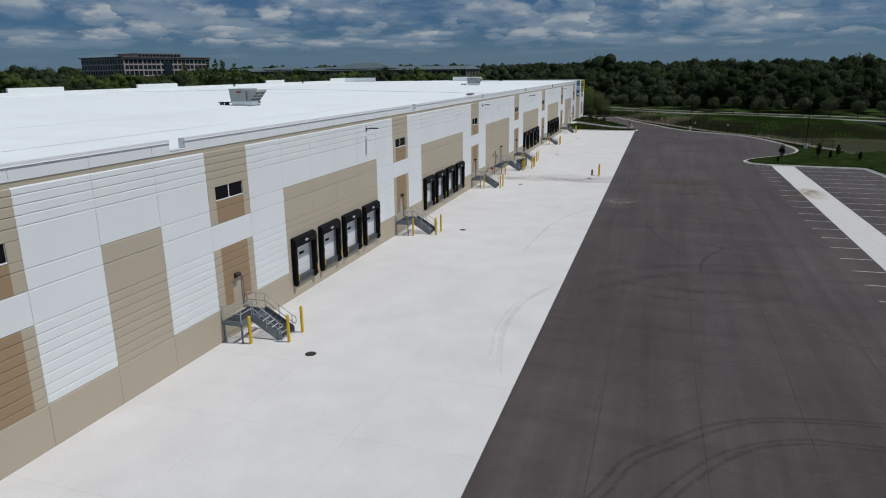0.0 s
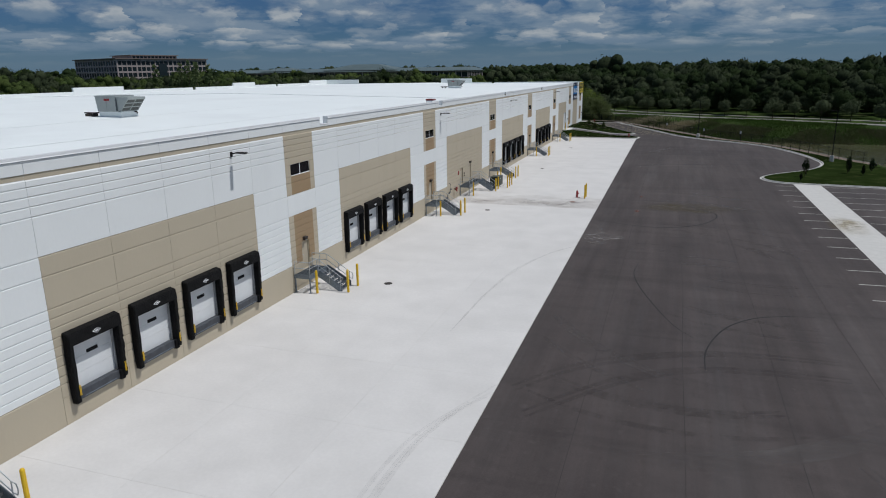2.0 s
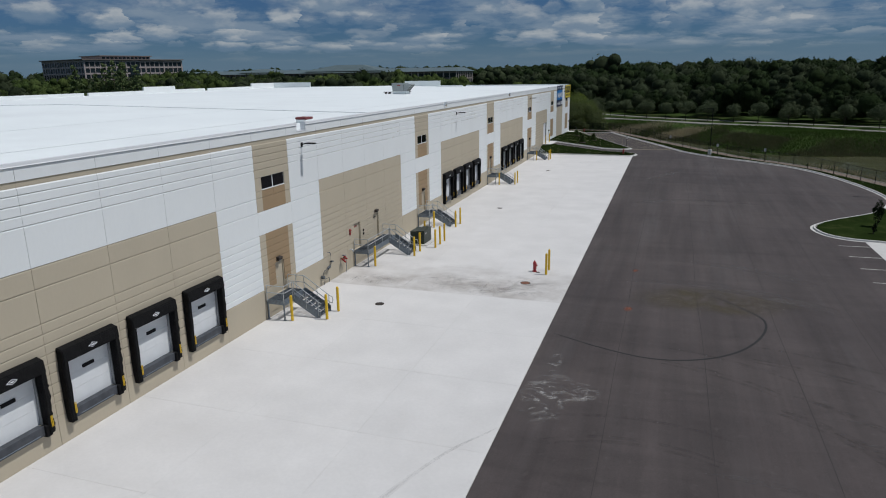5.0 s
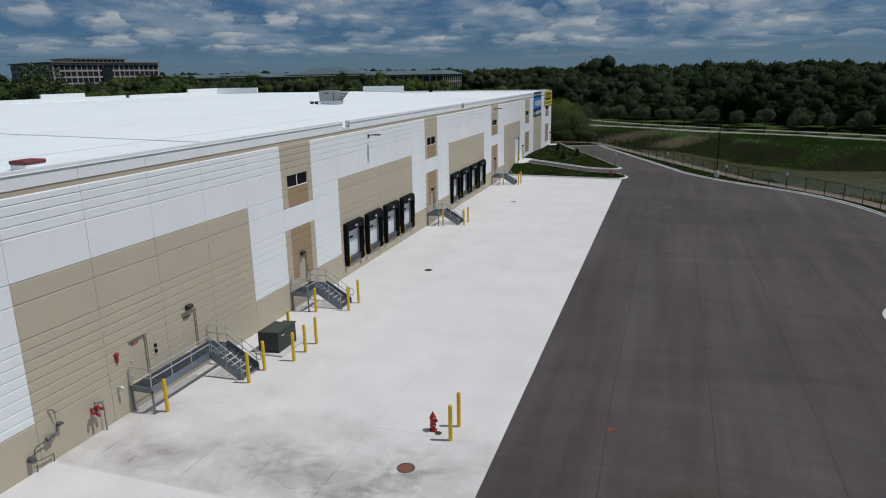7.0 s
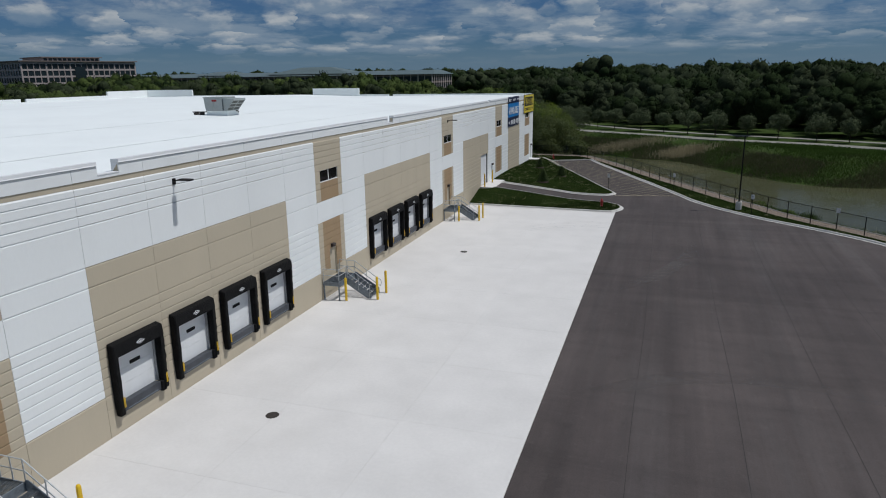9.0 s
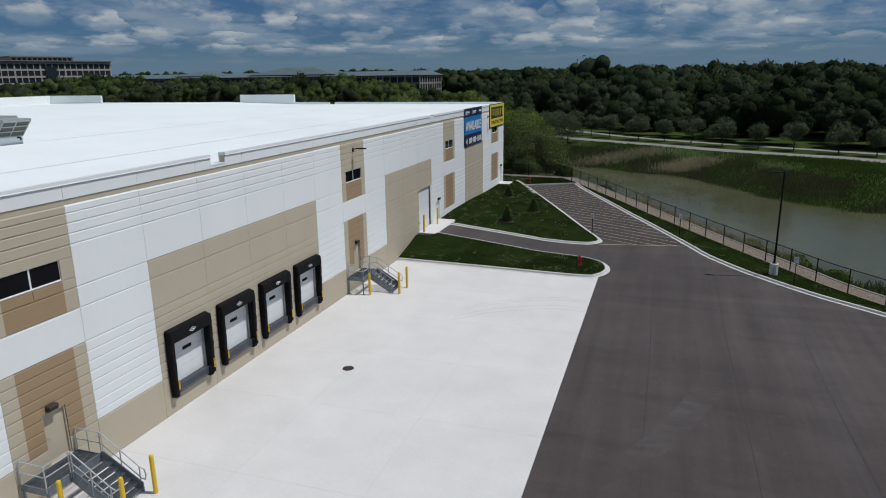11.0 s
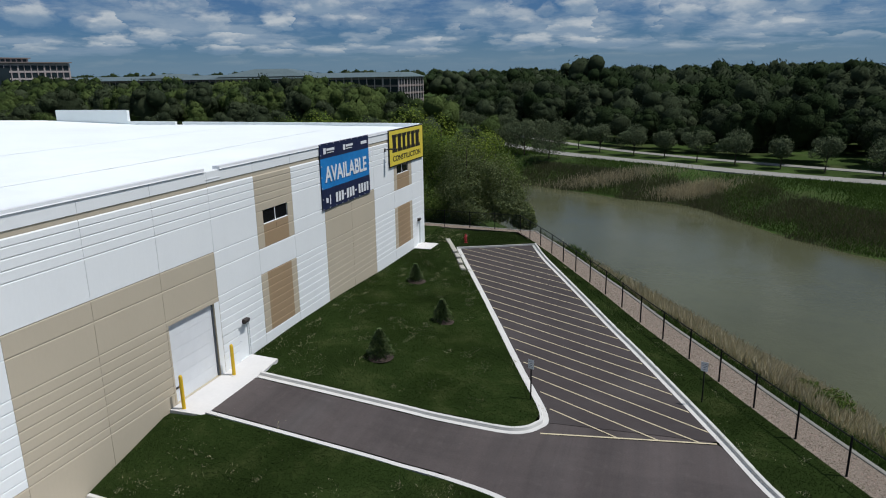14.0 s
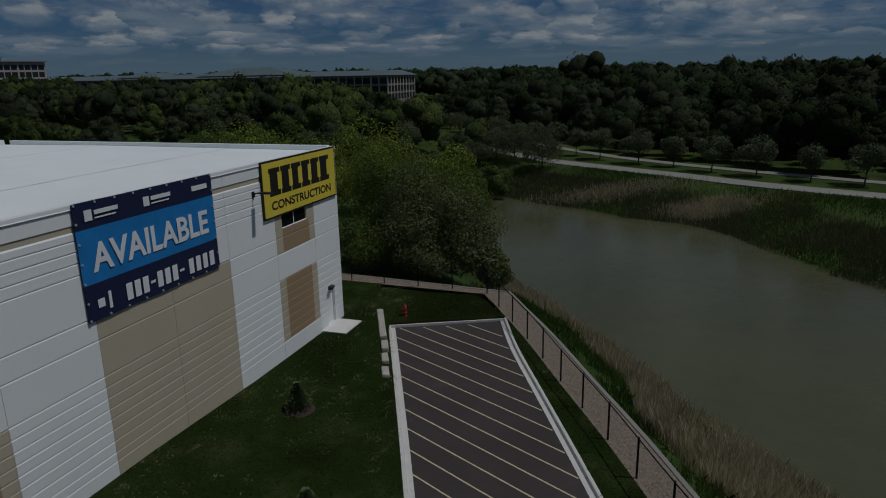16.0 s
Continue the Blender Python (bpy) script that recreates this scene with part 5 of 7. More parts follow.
siamese = thing("fire_connection", "red brass-capped fire department connection with a drain pipe", "pipe fitting", at=(0, 92.1, 1.15))
bm = bmesh.new()
tube(bm, [(0.0, 0, 0), (0.25, 0, 0)], 0.07, 10)
tube(bm, [(0.25, -0.18, 0), (0.25, 0.18, 0)], 0.07, 9)
tube(bm, [(0.25, 0, -0.16), (0.25, 0, 0.16)], 0.06, 9)
part("manifold", bm, M_RUST, siamese)
for y, z in ((-0.2, 0.0), (0.0, -0.17), (0.2, 0.0), (0.0, 0.17)):
    bm = bmesh.new()
    tube(bm, [(0.26, y, z), (0.38, y * 1.15, z * 1.15 - 0.02), (0.42, y * 1.2, z * 1.2 - 0.02)], [0.055, 0.07, 0.06], 8)
    part("cap", bm, M_RED, siamese)
bm = bmesh.new()
tube(bm, [(0.0, 0.42, 0.12), (0.14, 0.42, 0.12), (0.2, 0.45, 0.0), (0.2, 0.45, -1.15)], 0.03, 7)
tube(bm, [(0.0, 0.2, 0.2), (0.2, 0.2, 0.2), (0.2, 0.5, 0.16)], 0.03, 7)
part("drain_pipe", bm, M_GALV, siamese)

vent = thing("wall_pipe", "short chrome test pipe with an elbow on the wall", "pipe", at=(0, 93.62, 1.45))
bm = bmesh.new()
tube(bm, [(0, 0, 0), (0.18, 0, 0), (0.24, 0.03, -0.04), (0.26, 0.04, -0.14)], [0.05, 0.05, 0.06, 0.07], 9)
part("elbow", bm, M_RAIL, vent)
boxes = thing("key_box", "two small black boxes beside a door", "lock box", at=(0, 96.05, 2.5))
for z in (0.0, 0.28):
    bm = bmesh.new()
    box(bm, 0, 0.08, -0.06, 0.06, -z - 0.16, -z, bevel=0.01)
    part("box", bm, M_BLACK, boxes)

gas = thing("gas_meter", "grey gas meter set with bent pipes on the wall", "gas meter", at=(0, 89.7, 0))
bm = bmesh.new()
tube(bm, [(0.12, -0.45, 0.02), (0.12, -0.45, 0.9), (0.16, -0.35, 1.02), (0.16, 0.25, 1.1), (0.16, 0.55, 1.15), (0.16, 0.62, 1.3), (0.16, 0.62, 2.0), (0.12, 0.55, 2.1), (0.0, 0.45, 2.1)], 0.026, 7)
tube(bm, [(0.12, 0.3, 0.02), (0.12, 0.3, 0.35), (0.14, -0.2, 0.4), (0.12, -0.44, 0.45)], 0.022, 7)
part("pipe", bm, M_DKSTEEL, gas)
bm = bmesh.new()
tube(bm, [(0.02, -0.62, 0.62), (0.26, -0.62, 0.62)], [0.12, 0.12], 12)
part("meter_body", bm, M_DKSTEEL, gas)
bm = bmesh.new()
tube(bm, [(0.16, 0.1, 1.06), (0.16, 0.4, 1.12)], [0.09, 0.09], 9)
part("regulator", bm, M_DKSTEEL, gas)
bm = bmesh.new()
box(bm, 0.05, 0.25, 0.66, 0.86, 1.36, 1.44)
part("valve", bm, M_DKSTEEL, gas)

# ---- transformer ----
trafo = thing("pad_transformer", "dark green pad-mounted transformer cabinet on a concrete pad", "transformer", at=(1.55, 101.6, 0))
bm = bmesh.new()
box(bm, 0.1, 1.80, -0.35, 2.3, 0.0, 0.10, bevel=0.02)
part("pad", bm, M_CURB, trafo, "pale concrete pad")
bm = bmesh.new()
box(bm, 0.8, 1.48, -0.1, 1.72, 0.10, 1.22, bevel=0.02)
part("tank", bm, M_GREEN, trafo)
bm = bmesh.new()
box(bm, 0.22, 0.8, -0.07, 1.66, 0.10, 1.17, bevel=0.02)
part("cabinet_door", bm, M_GREEN, trafo)
bm = bmesh.new()
v = [bm.verts.new(p) for p in [(0.74, -0.13, 1.18), (1.51, -0.13, 1.21), (1.51, 1.75, 1.21), (0.74, 1.75, 1.18), (0.74, -0.13, 1.23), (1.51, -0.13, 1.27), (1.51, 1.75, 1.27), (0.74, 1.75, 1.23)]]
for q in ((0, 3, 2, 1), (4, 5, 6, 7), (0, 1, 5, 4), (1, 2, 6, 5), (2, 3, 7, 6), (3, 0, 4, 7)):
    bm.faces.new([v[k] for k in q])
part("lid", bm, M_GREEN, trafo)
bm = bmesh.new()
box(bm, 1.478, 1.486, 0.25, 0.55, 0.93, 0.985)
part("plate", bm, M_SIGNBACK, trafo, "small pale notice plate")


# ---- hydrants, covers ----
def hydrant():
    top = thing("fire_hydrant", "red cast-iron fire hydrant with side caps", "hydrant", "red fire hydrants")
    bm = bmesh.new()
    lathe(bm, [(0.17, 0.0), (0.17, 0.05), (0.10, 0.06), (0.10, 0.2), (0.14, 0.22), (0.14, 0.27), (0.115, 0.29), (0.115, 0.56), (0.15, 0.57), (0.15, 0.61), (0.12, 0.63), (0.10, 0.72), (0.05, 0.78), (0.035, 0.85)], 12)
    part("barrel", bm, M_RED, top)
    for a in ((0.0, 1.0), (0.0, -1.0), (1.0, 0.0)):
        bm = bmesh.new()
        tube(bm, [(a[0] * 0.09, a[1] * 0.09, 0.47), (a[0] * 0.17, a[1] * 0.17, 0.47), (a[0] * 0.2, a[1] * 0.2, 0.47)], [0.065, 0.075, 0.05], 8)
        part("cap", bm, M_RED, top)
    return top


hyd = hydrant()
hyd.location = (13.48, 96.45, 0.0)
copy_thing(hyd, pose(14.7, 170.3, 0.14, 0, 0, 90))
copy_thing(hyd, pose(3.25, 208.6, 0.44, 0, 0, 180))


def cover(x, y, mat, label, r=0.25):
    top = thing("manhole_cover", label, "manhole cover", "iron covers in the court", at=(x, y, 0))
    bm = bmesh.new()
    lathe(bm, [(r + 0.05, 0.002), (r + 0.045, 0.008)], 20)
    part("ring", bm, M_IRON, top)
    bm = bmesh.new()
    lathe(bm, [(r, 0.008), (r - 0.01, 0.014)], 20)
    for k in range(5):
        u = r * 0.36 * (k - 2)
        w = math.sqrt(r * r - u * u) * 0.85
        box(bm, u - 0.05 * r, u + 0.05 * r, -w, w, 0.012, 0.02)
    part("lid", bm, mat, top)


for x, y in ((5.42, 31.0), (5.3, 60.25), (5.4, 86.75), (5.35, 118.8), (5.5, 147.9)):
    cover(x, y, M_IRON, "round dark iron grate in the concrete court")
cover(13.4, 93.55, M_RUST, "rust-brown round iron manhole cover", 0.30)
cover(13.75, 96.3, M_IRON, "small dark valve cover by the hydrant", 0.1)


# ---- lamps on the wall ----
def wall_lamp():
    top = thing("wall_flood_light", "slim black area light on a wall arm", "wall light", "area lights high on the wall")
    bm = bmesh.new()
    box(bm, 0.0, 0.06, -0.09, 0.09, -0.16, 0.12, bevel=0.01)
    part("bracket", bm, M_LAMP, top)
    bm = bmesh.new()
    tube(bm, [(0.05, 0, 0.0), (0.3, 0, 0.06), (0.42, 0, 0.08)], 0.035, 7)
    part("arm", bm, M_LAMP, top)
    bm = bmesh.new()
    box(bm, 0.38, 1.02, -0.15, 0.15, 0.04, 0.12, bevel=0.025)
    head = part("lamp_head", bm, M_LAMP, top)
    bm = bmesh.new()
    box(bm, 0.5, 0.98, -0.11, 0.11, 0.032, 0.041)
    part("lens", bm, M_SIGNBACK, head)
    return top


lamp = wall_lamp()
for k, y in enumerate((14.6, 51.2, 87.65, 120.6, 160.95, 198.2)):
    m = pose(0, y, 9.9)
    if k:
        copy_thing(lamp, m)
    else:
        lamp.matrix_basis = m

# ---- banners ----
banner = thing("banner", "large navy and blue leasing banner with white lettering", "banner", at=(0.02, 188.05, 7.22))
BW, BH = 7.15, 4.08
bm = bmesh.new()
n = 12
rows = [[bm.verts.new((0.05 + 0.012 * math.sin(k * 1.3 + j), BW * k / n, BH * z)) for k in range(n + 1)] for j, z in enumerate((0, 0.316, 0.777, 1))]
for j in range(3):
    for k in range(n):
        f = bm.faces.new((rows[j][k], rows[j][k + 1], rows[j + 1][k + 1], rows[j + 1][k]))
        f.material_index = 1 if j == 1 else 0
box(bm, 0.0, 0.03, 0.02, BW - 0.02, 0.02, BH - 0.02)
part("cloth", bm, [M_NAVY, M_BLUE], banner)
lettering("AVAILABLE", 0.53, 1.70, 0.97, 0.075, banner, M_INKW, 0.925, label="white capital letters")
for y, w, h in [(0.47, 0.3, 0.3), (0.95, 0.13, 0.62)] + [(y, 0.29, 0.62) for y in (1.78, 2.19, 2.60, 3.36, 3.78, 4.20, 5.18, 5.62, 6.06, 6.50)] + [(3.0, 0.24, 0.1), (4.62, 0.26, 0.1)]:
    bm = bmesh.new()
    box(bm, 0.07, 0.078, y, y + w, 0.56 - h / 2, 0.56 + h / 2, bevel=0.003)
    part("number_bar", bm, M_INKW, banner, "white bar")
for yy, ww in ((0.44, 0.32), (3.14, 0.3), (5.84, 0.0)):
    bm = bmesh.new()
    if ww:
        box(bm, 0.07, 0.078, yy, yy + ww, 3.43, 3.43 + ww + 0.05)
        box(bm, 0.07, 0.078, yy + ww + 0.1, yy + ww + 1.15, 3.60, 3.75)
        box(bm, 0.07, 0.078, yy + ww + 0.1, yy + ww + 1.05, 3.46, 3.51)
    else:
        box(bm, 0.07, 0.078, yy, yy + 0.95, 3.54, 3.74)
    part("logo", bm, M_INKW, banner, "small white mark")
holes = [(0.08 + (BW - 0.16) * k / 8, z) for k in range(9) for z in (0.06, BH - 0.06)]
holes += [(yy, BH * k / 6) for k in range(1, 6) for yy in (0.08, BW - 0.08)]
for yy, z in holes:
    bm = bmesh.new()
    tube(bm, [(0.06, yy, z), (0.085, yy, z)], 0.045, 8)
    part("eyelet", bm, M_RAIL, banner)

sign = thing("company_sign", "yellow builder's sign with heavy black print in a black frame", "sign", at=(0.02, 198.85, 8.46))
SW, SH = 7.55, 2.82
bm = bmesh.new()
box(bm, 0.0, 0.08, 0.0, SW, 0.0, SH)
part("frame", bm, M_INKB, sign)
bm = bmesh.new()
box(bm, 0.06, 0.09, 0.09, SW - 0.09, 0.09, SH - 0.09)
part("face", bm, M_SIGNY, sign)
y = 0.62
for w, cutout in ((1.0, 0.5), (0.92, 0.3), (0.92, 0.62), (0.88, 0.4), (0.92, 0.3), (1.05, 0.55)):
    # one stout I-shaped block, all of one outline
    lo, hi = y + 0.08, y + w - 0.1 - 0.25 * cutout
    pts = [(y, 1.08), (y + w, 1.08), (y + w, 1.34), (hi, 1.34), (hi, 2.2), (y + w, 2.2), (y + w, 2.44), (y, 2.44), (y, 2.2), (lo, 2.2), (lo, 1.34), (y, 1.34)]
    bm = bmesh.new()
    f = bm.faces.new([bm.verts.new((0.097, p, q)) for p, q in pts])
    e = bmesh.ops.extrude_face_region(bm, geom=[f])
    bmesh.ops.translate(bm, vec=(-0.008, 0, 0), verts=[g for g in e["geom"] if isinstance(g, bmesh.types.BMVert)])
    bmesh.ops.recalc_face_normals(bm, faces=bm.faces)
    part("wordmark_block", bm, M_INKB, sign, "heavy black block")
    y += w + 0.085
word = lettering("CONSTRUCTION", 0.0, 0.40, 0.42, 0.092, sign, M_INKB, 1.0, "strapline", "wide thin black letters")
ends = [v.co.y for v in word.data.vertices]
stretch = 6.15 / (max(ends) - min(ends))
word.data.transform(Matrix.Translation((0, 0.70 - min(ends) * stretch, 0)) @ Matrix.Diagonal((1, stretch, 1, 1)))


# ---- on the roof ----
def roof_unit(x, y, z):
    top = thing("rooftop_unit", "grey metal rooftop air unit with a sloping intake hood", "air unit", "air units on the roof", at=(x, y, z))
    bm = bmesh.new()
    box(bm, -0.95, 1.25, -0.85, 0.85, -0.15, 0.36, bevel=0.02)
    part("curb", bm, M_ROOF, top)
    bm = bmesh.new()
    # walls lean in a little towards the curb
    lo = [bm.verts.new(p) for p in ((-0.98, -0.92, 0.36), (0.98, -0.92, 0.36), (0.98, 0.92, 0.36), (-0.98, 0.92, 0.36))]
    hi = [bm.verts.new(p) for p in ((-1.1, -0.95, 1.5), (0.98, -0.95, 1.5), (0.98, 0.95, 1.5), (-1.1, 0.95, 1.5))]
    bm.faces.new(lo[::-1]), bm.faces.new(hi)
    for k in range(4):
        bm.faces.new((lo[k], lo[(k + 1) % 4], hi[(k + 1) % 4], hi[k]))
    box(bm, -1.13, 0.9, -0.99, 0.99, 1.5, 1.58)
    bmesh.ops.recalc_face_normals(bm, faces=bm.faces)
    cab = part("cabinet", bm, M_UNIT, top)
    for x0 in (-0.92, 0.02):
        bm = bmesh.new()
        box(bm, x0, x0 + 0.88, -0.975, -0.93, 0.44, 1.42, bevel=0.008)
        part("access_panel", bm, M_UNIT, cab)
    bm = bmesh.new()
    box(bm, -0.22, 0.3, -0.984, -0.97, 1.18, 1.34)
    part("label", bm, M_RED, cab, "small red sticker")
    bm = bmesh.new()
    box(bm, 0.9, 0.97, -1.02, -0.95, 0.4, 1.36)
    part("downpipe", bm, M_DKSTEEL, cab)
    hy = 0.93
    foot, lip = Vector((1.2, 0, 0.40)), Vector((2.05, 0, 1.36))
    bm = bmesh.new()
    v = [bm.verts.new(p) for s in (-hy, hy) for p in ((0.98, s, 0.40), (0.98, s, 1.46), (2.05, s, 1.44), (2.05, s, 1.36), (1.2, s, 0.40))]
    bm.faces.new(v[:5]), bm.faces.new(v[5:][::-1])
    for k in range(5):
        bm.faces.new((v[k], v[5 + k], v[5 + (k + 1) % 5], v[(k + 1) % 5]))
    bmesh.ops.recalc_face_normals(bm, faces=bm.faces)
    hood = part("intake_hood", bm, M_UNIT, top)
    along = lip - foot
    out = Vector((along.z, 0, -along.x)).normalized()

    def plate(bm, a0, a1, y0, y1, h0, h1):
        c = [foot + along * a + out * h + Vector((0, q, 0)) for a in (a0, a1) for q in (y0, y1) for h in (h0, h1)]
        w = [bm.verts.new(p) for p in c]
        for q in ((0, 1, 3, 2), (4, 6, 7, 5), (0, 4, 5, 1), (2, 3, 7, 6), (0, 2, 6, 4), (1, 5, 7, 3)):
            bm.faces.new([w[i] for i in q])
        bmesh.ops.recalc_face_normals(bm, faces=bm.faces)

    # dark filter screens in a bright frame on the hood's sloping face
    for r in range(3):
        for cidx in range(2):
            bm = bmesh.new()
            plate(bm, 0.05 + r * 0.31, 0.05 + r * 0.31 + 0.25, -0.86 + cidx * 0.88, -0.86 + cidx * 0.88 + 0.82, 0.004, 0.02)
            part("filter_screen", bm, M_SCREEN, hood, "dark filter screen")
    for r in range(4):
        bm = bmesh.new()
        plate(bm, max(0.0, r * 0.31 - 0.01), min(1.0, r * 0.31 + 0.05), -0.92, 0.92, 0.004, 0.05)
        part("rail", bm, M_UNIT, hood)
    for q in (-0.92, -0.04, 0.86):
        bm = bmesh.new()
        plate(bm, 0.0, 1.0, q, q + 0.06, 0.006, 0.045)
        part("stile", bm, M_UNIT, hood)
    bm = bmesh.new()
    tube(bm, [(1.2, 0.5, 0.3), (1.45, 0.5, 0.3), (1.52, 0.5, 0.24), (1.45, 0.5, 0.16)], 0.05, 8)
    part("drain_trap", bm, M_IRON, top)
    bm = bmesh.new()
    tube(bm, [(-0.98, -0.7, 0.3), (-1.3, -0.7, 0.25), (-2.0, -0.7, 0.25), (-2.6, -0.7, 0.25)], 0.05, 7)
    for k in range(2):
        box(bm, -1.7 - k * 0.6, -1.5 - k * 0.6, -0.95, -0.45, -0.05, 0.2)
    part("gas_line", bm, M_IRON, top)
    return top


unit = roof_unit(-18.35, 62.3, 11.19)
copy_thing(unit, pose(-18.0, 149.1, 11.17))
hatch = thing("roof_hatch", "low dark-red hatch on a white roof kerb", "roof hatch", at=(-3.3, 93.9, 10.80))
bm = bmesh.new()
box(bm, -0.42, 0.42, -0.5, 0.5, -0.05, 0.24, bevel=0.03)
part("curb", bm, M_ROOF, hatch)
bm = bmesh.new()
box(bm, -0.45, 0.45, -0.53, 0.53, 0.24, 0.40, bevel=0.04)
part("lid", bm, M_HATCH, hatch)

# ---- fence by the pond ----
fence = thing("fence", "low black chain-link fence on slim posts", "fence")
f_line = [Vector((-6.0, 214.6, 0.5))] + [Vector(p) for p in FENCE]
f_line = resample(f_line, 0.23)
posts, due, run = [Vector((x, 214.6, 0.47)) for x in (-5.9, -3.3, -0.7, 1.93, 4.5)] + [Vector(FENCE[0])], 2.88, 0.0
for a, b in zip(FENCE, FENCE[1:]):
    step = (Vector(b) - Vector(a)).length
    while run + step >= due:
        posts.append(Vector(a).lerp(Vector(b), (due - run) / step))
        due += 2.778
    run += step
bm = bmesh.new()
lathe(bm, [(0.042, 0.0), (0.042, 1.70), (0.02, 1.74)], 8)
post_mesh = finish("post", bm, M_PAINTED)
for p in posts:
    o = new("post", post_mesh)
    o.location = p
    o.parent = fence
bm = bmesh.new()
tube(bm, [p + Vector((0, 0, 1.66)) for p in f_line], 0.028, 6)
part("top_rail", bm, M_PAINTED, fence)
bm = bmesh.new()
sweep(bm, f_line, [(0.0, 0.04), (0.0, 1.65)])
part("chain_link", bm, M_LINK, fence)


# ---- street lamps and posts ----
def lamp_post(x, y, z, turn=180):
    top = thing("lamp_post", "tall slim black lamp post on a concrete base", "lamp post", "lamp posts round the yard", at=(x, y, z), turn=turn)
    bm = bmesh.new()
    lathe(bm, [(0.30, 0.0), (0.30, 0.86), (0.27, 0.9)], 16)
    part("base", bm, M_CURB, top, "round concrete base")
    bm = bmesh.new()
    box(bm, -0.14, 0.14, -0.14, 0.14, 0.9, 0.93)
    lathe(bm, [(0.075, 0.9), (0.06, 7.7)], 8)
    part("pole", bm, M_PAINTED, top)
    bm = bmesh.new()
    tube(bm, [(0, 0, 7.6), (0.35, 0, 7.66)], 0.03, 6)
    box(bm, 0.3, 0.95, -0.16, 0.16, 7.62, 7.7, bevel=0.02)
    part("lamp_head", bm, M_PAINTED, top)
    return top


pl = lamp_post(28.7, 171.5, 0.12)
copy_thing(pl, pose(46.9, 135.7, 0.12, 0, 0, 180))


def sign_post(x, y, z, turn=250):
    top = thing("sign_post", "small pale sign on a slim black post", "sign", "small signs by the lot", at=(x, y, z), turn=turn)
    bm = bmesh.new()
    box(bm, -0.025, 0.025, -0.025, 0.025, 0.0, 2.05)
    part("post", bm, M_PAINTED, top)
    bm = bmesh.new()
    box(bm, 0.026, 0.032, -0.16, 0.16, 1.62, 2.08, bevel=0.002)
    plate = part("plate", bm, M_SIGNBACK, top)
    bm = bmesh.new()
    for k in range(4):
        box(bm, 0.033, 0.035, -0.10, 0.10 - 0.03 * (k % 2), 1.71 + 0.085 * k, 1.727 + 0.085 * k)
    part("print_bar", bm, M_NAVY, plate)
    return top


sp = sign_post(14.55, 180.7, 0.15)
copy_thing(sp, pose(22.28, 182.65, 0.15, 0, 0, 250))
copy_thing(sp, pose(29.72, 169.15, 0.12, 0, 0, 250))
copy_thing(sp, pose(36.2, 163.4, 0.12, 0, 0, 250))

# limestone blocks beside the striped lot
for k, (x, y, L) in enumerate(((2.5, 206.6, 4.6), (4.0, 203.55, 1.15), (4.62, 202.1, 1.1), (5.28, 200.6, 1.1))):
    blk = thing("stone_block", "rough pale limestone block set in the lawn", "stone block", "stone blocks by the lot", at=(x, y, 0.40 - 0.02 * k), turn=26)
    bm = bmesh.new()
    box(bm, -0.19, 0.19, -L / 2, L / 2, -0.25, 0.34 - 0.03 * k, bevel=0.04)
    for v in bm.verts:
        v.co += Vector((noise.noise(v.co * 3 + Vector((k, 0, 0))), noise.noise(v.co * 3 + Vector((0, k, 5))), noise.noise(v.co * 3 + Vector((9, 0, k))))) * 0.04
    part("stone", bm, M_LIME, blk)

# ---- paint and marks on the ground ----
def stripe(bm, a, b, w, z=0.006):
    a, b = Vector(a), Vector(b)
    d = (b - a).to_2d().normalized()
    s = Vector((-d.y, d.x, 0)) * w / 2
    up = Vector((0, 0, z))
    bm.faces.new([bm.verts.new(p + up) for p in (a - s, b - s, b + s, a + s)])


for k in range(44):
    y = 110.3 - 3.45 * k
    for x0, x1 in ((35.9, 38.15), (41.3, 50.6)):
        bm = bmesh.new()
        stripe(bm, (x0, y, 0), (x1, y + (x1 - x0) * 0.03, 0), 0.10)
        ob = part("stall_line", bm, M_LINE, asphalt)

# slanting lines of the striped lot
for k in range(-4, 17):
    a, b = Vector((3.75 + 0.737 * k, 205.59 - 1.582 * k, 0)), Vector((12.81 + 0.742 * k, 200.84 - 1.595 * k, 0))
    # stop at the far kerb and at the front line
    t0, t1 = 0.0, 1.0
    for j in range(101):
        p = a.lerp(b, j / 100)
        if p.y - 206.75 > (p.x - 3.4) * 0.42:
            t0 = j / 100
        if p.y < 178.0 + (p.x - 15.6) * 0.17:
            t1 = min(t1, j / 100)
    if t1 - t0 < 0.04:
        continue
    a, b = a.lerp(b, t0), a.lerp(b, t1)
    a.z, b.z = lot_z(a.y), lot_z(b.y)
    bm = bmesh.new()
    stripe(bm, a, b, 0.075, 0.012)
    part("slant_line", bm, M_LINE_Y, lot)
bm = bmesh.new()
stripe(bm, (15.5, 178.0, 0.0), (22.75, 179.2, 0.02), 0.10, 0.02)
part("slant_line", bm, M_LINE_Y, lot)


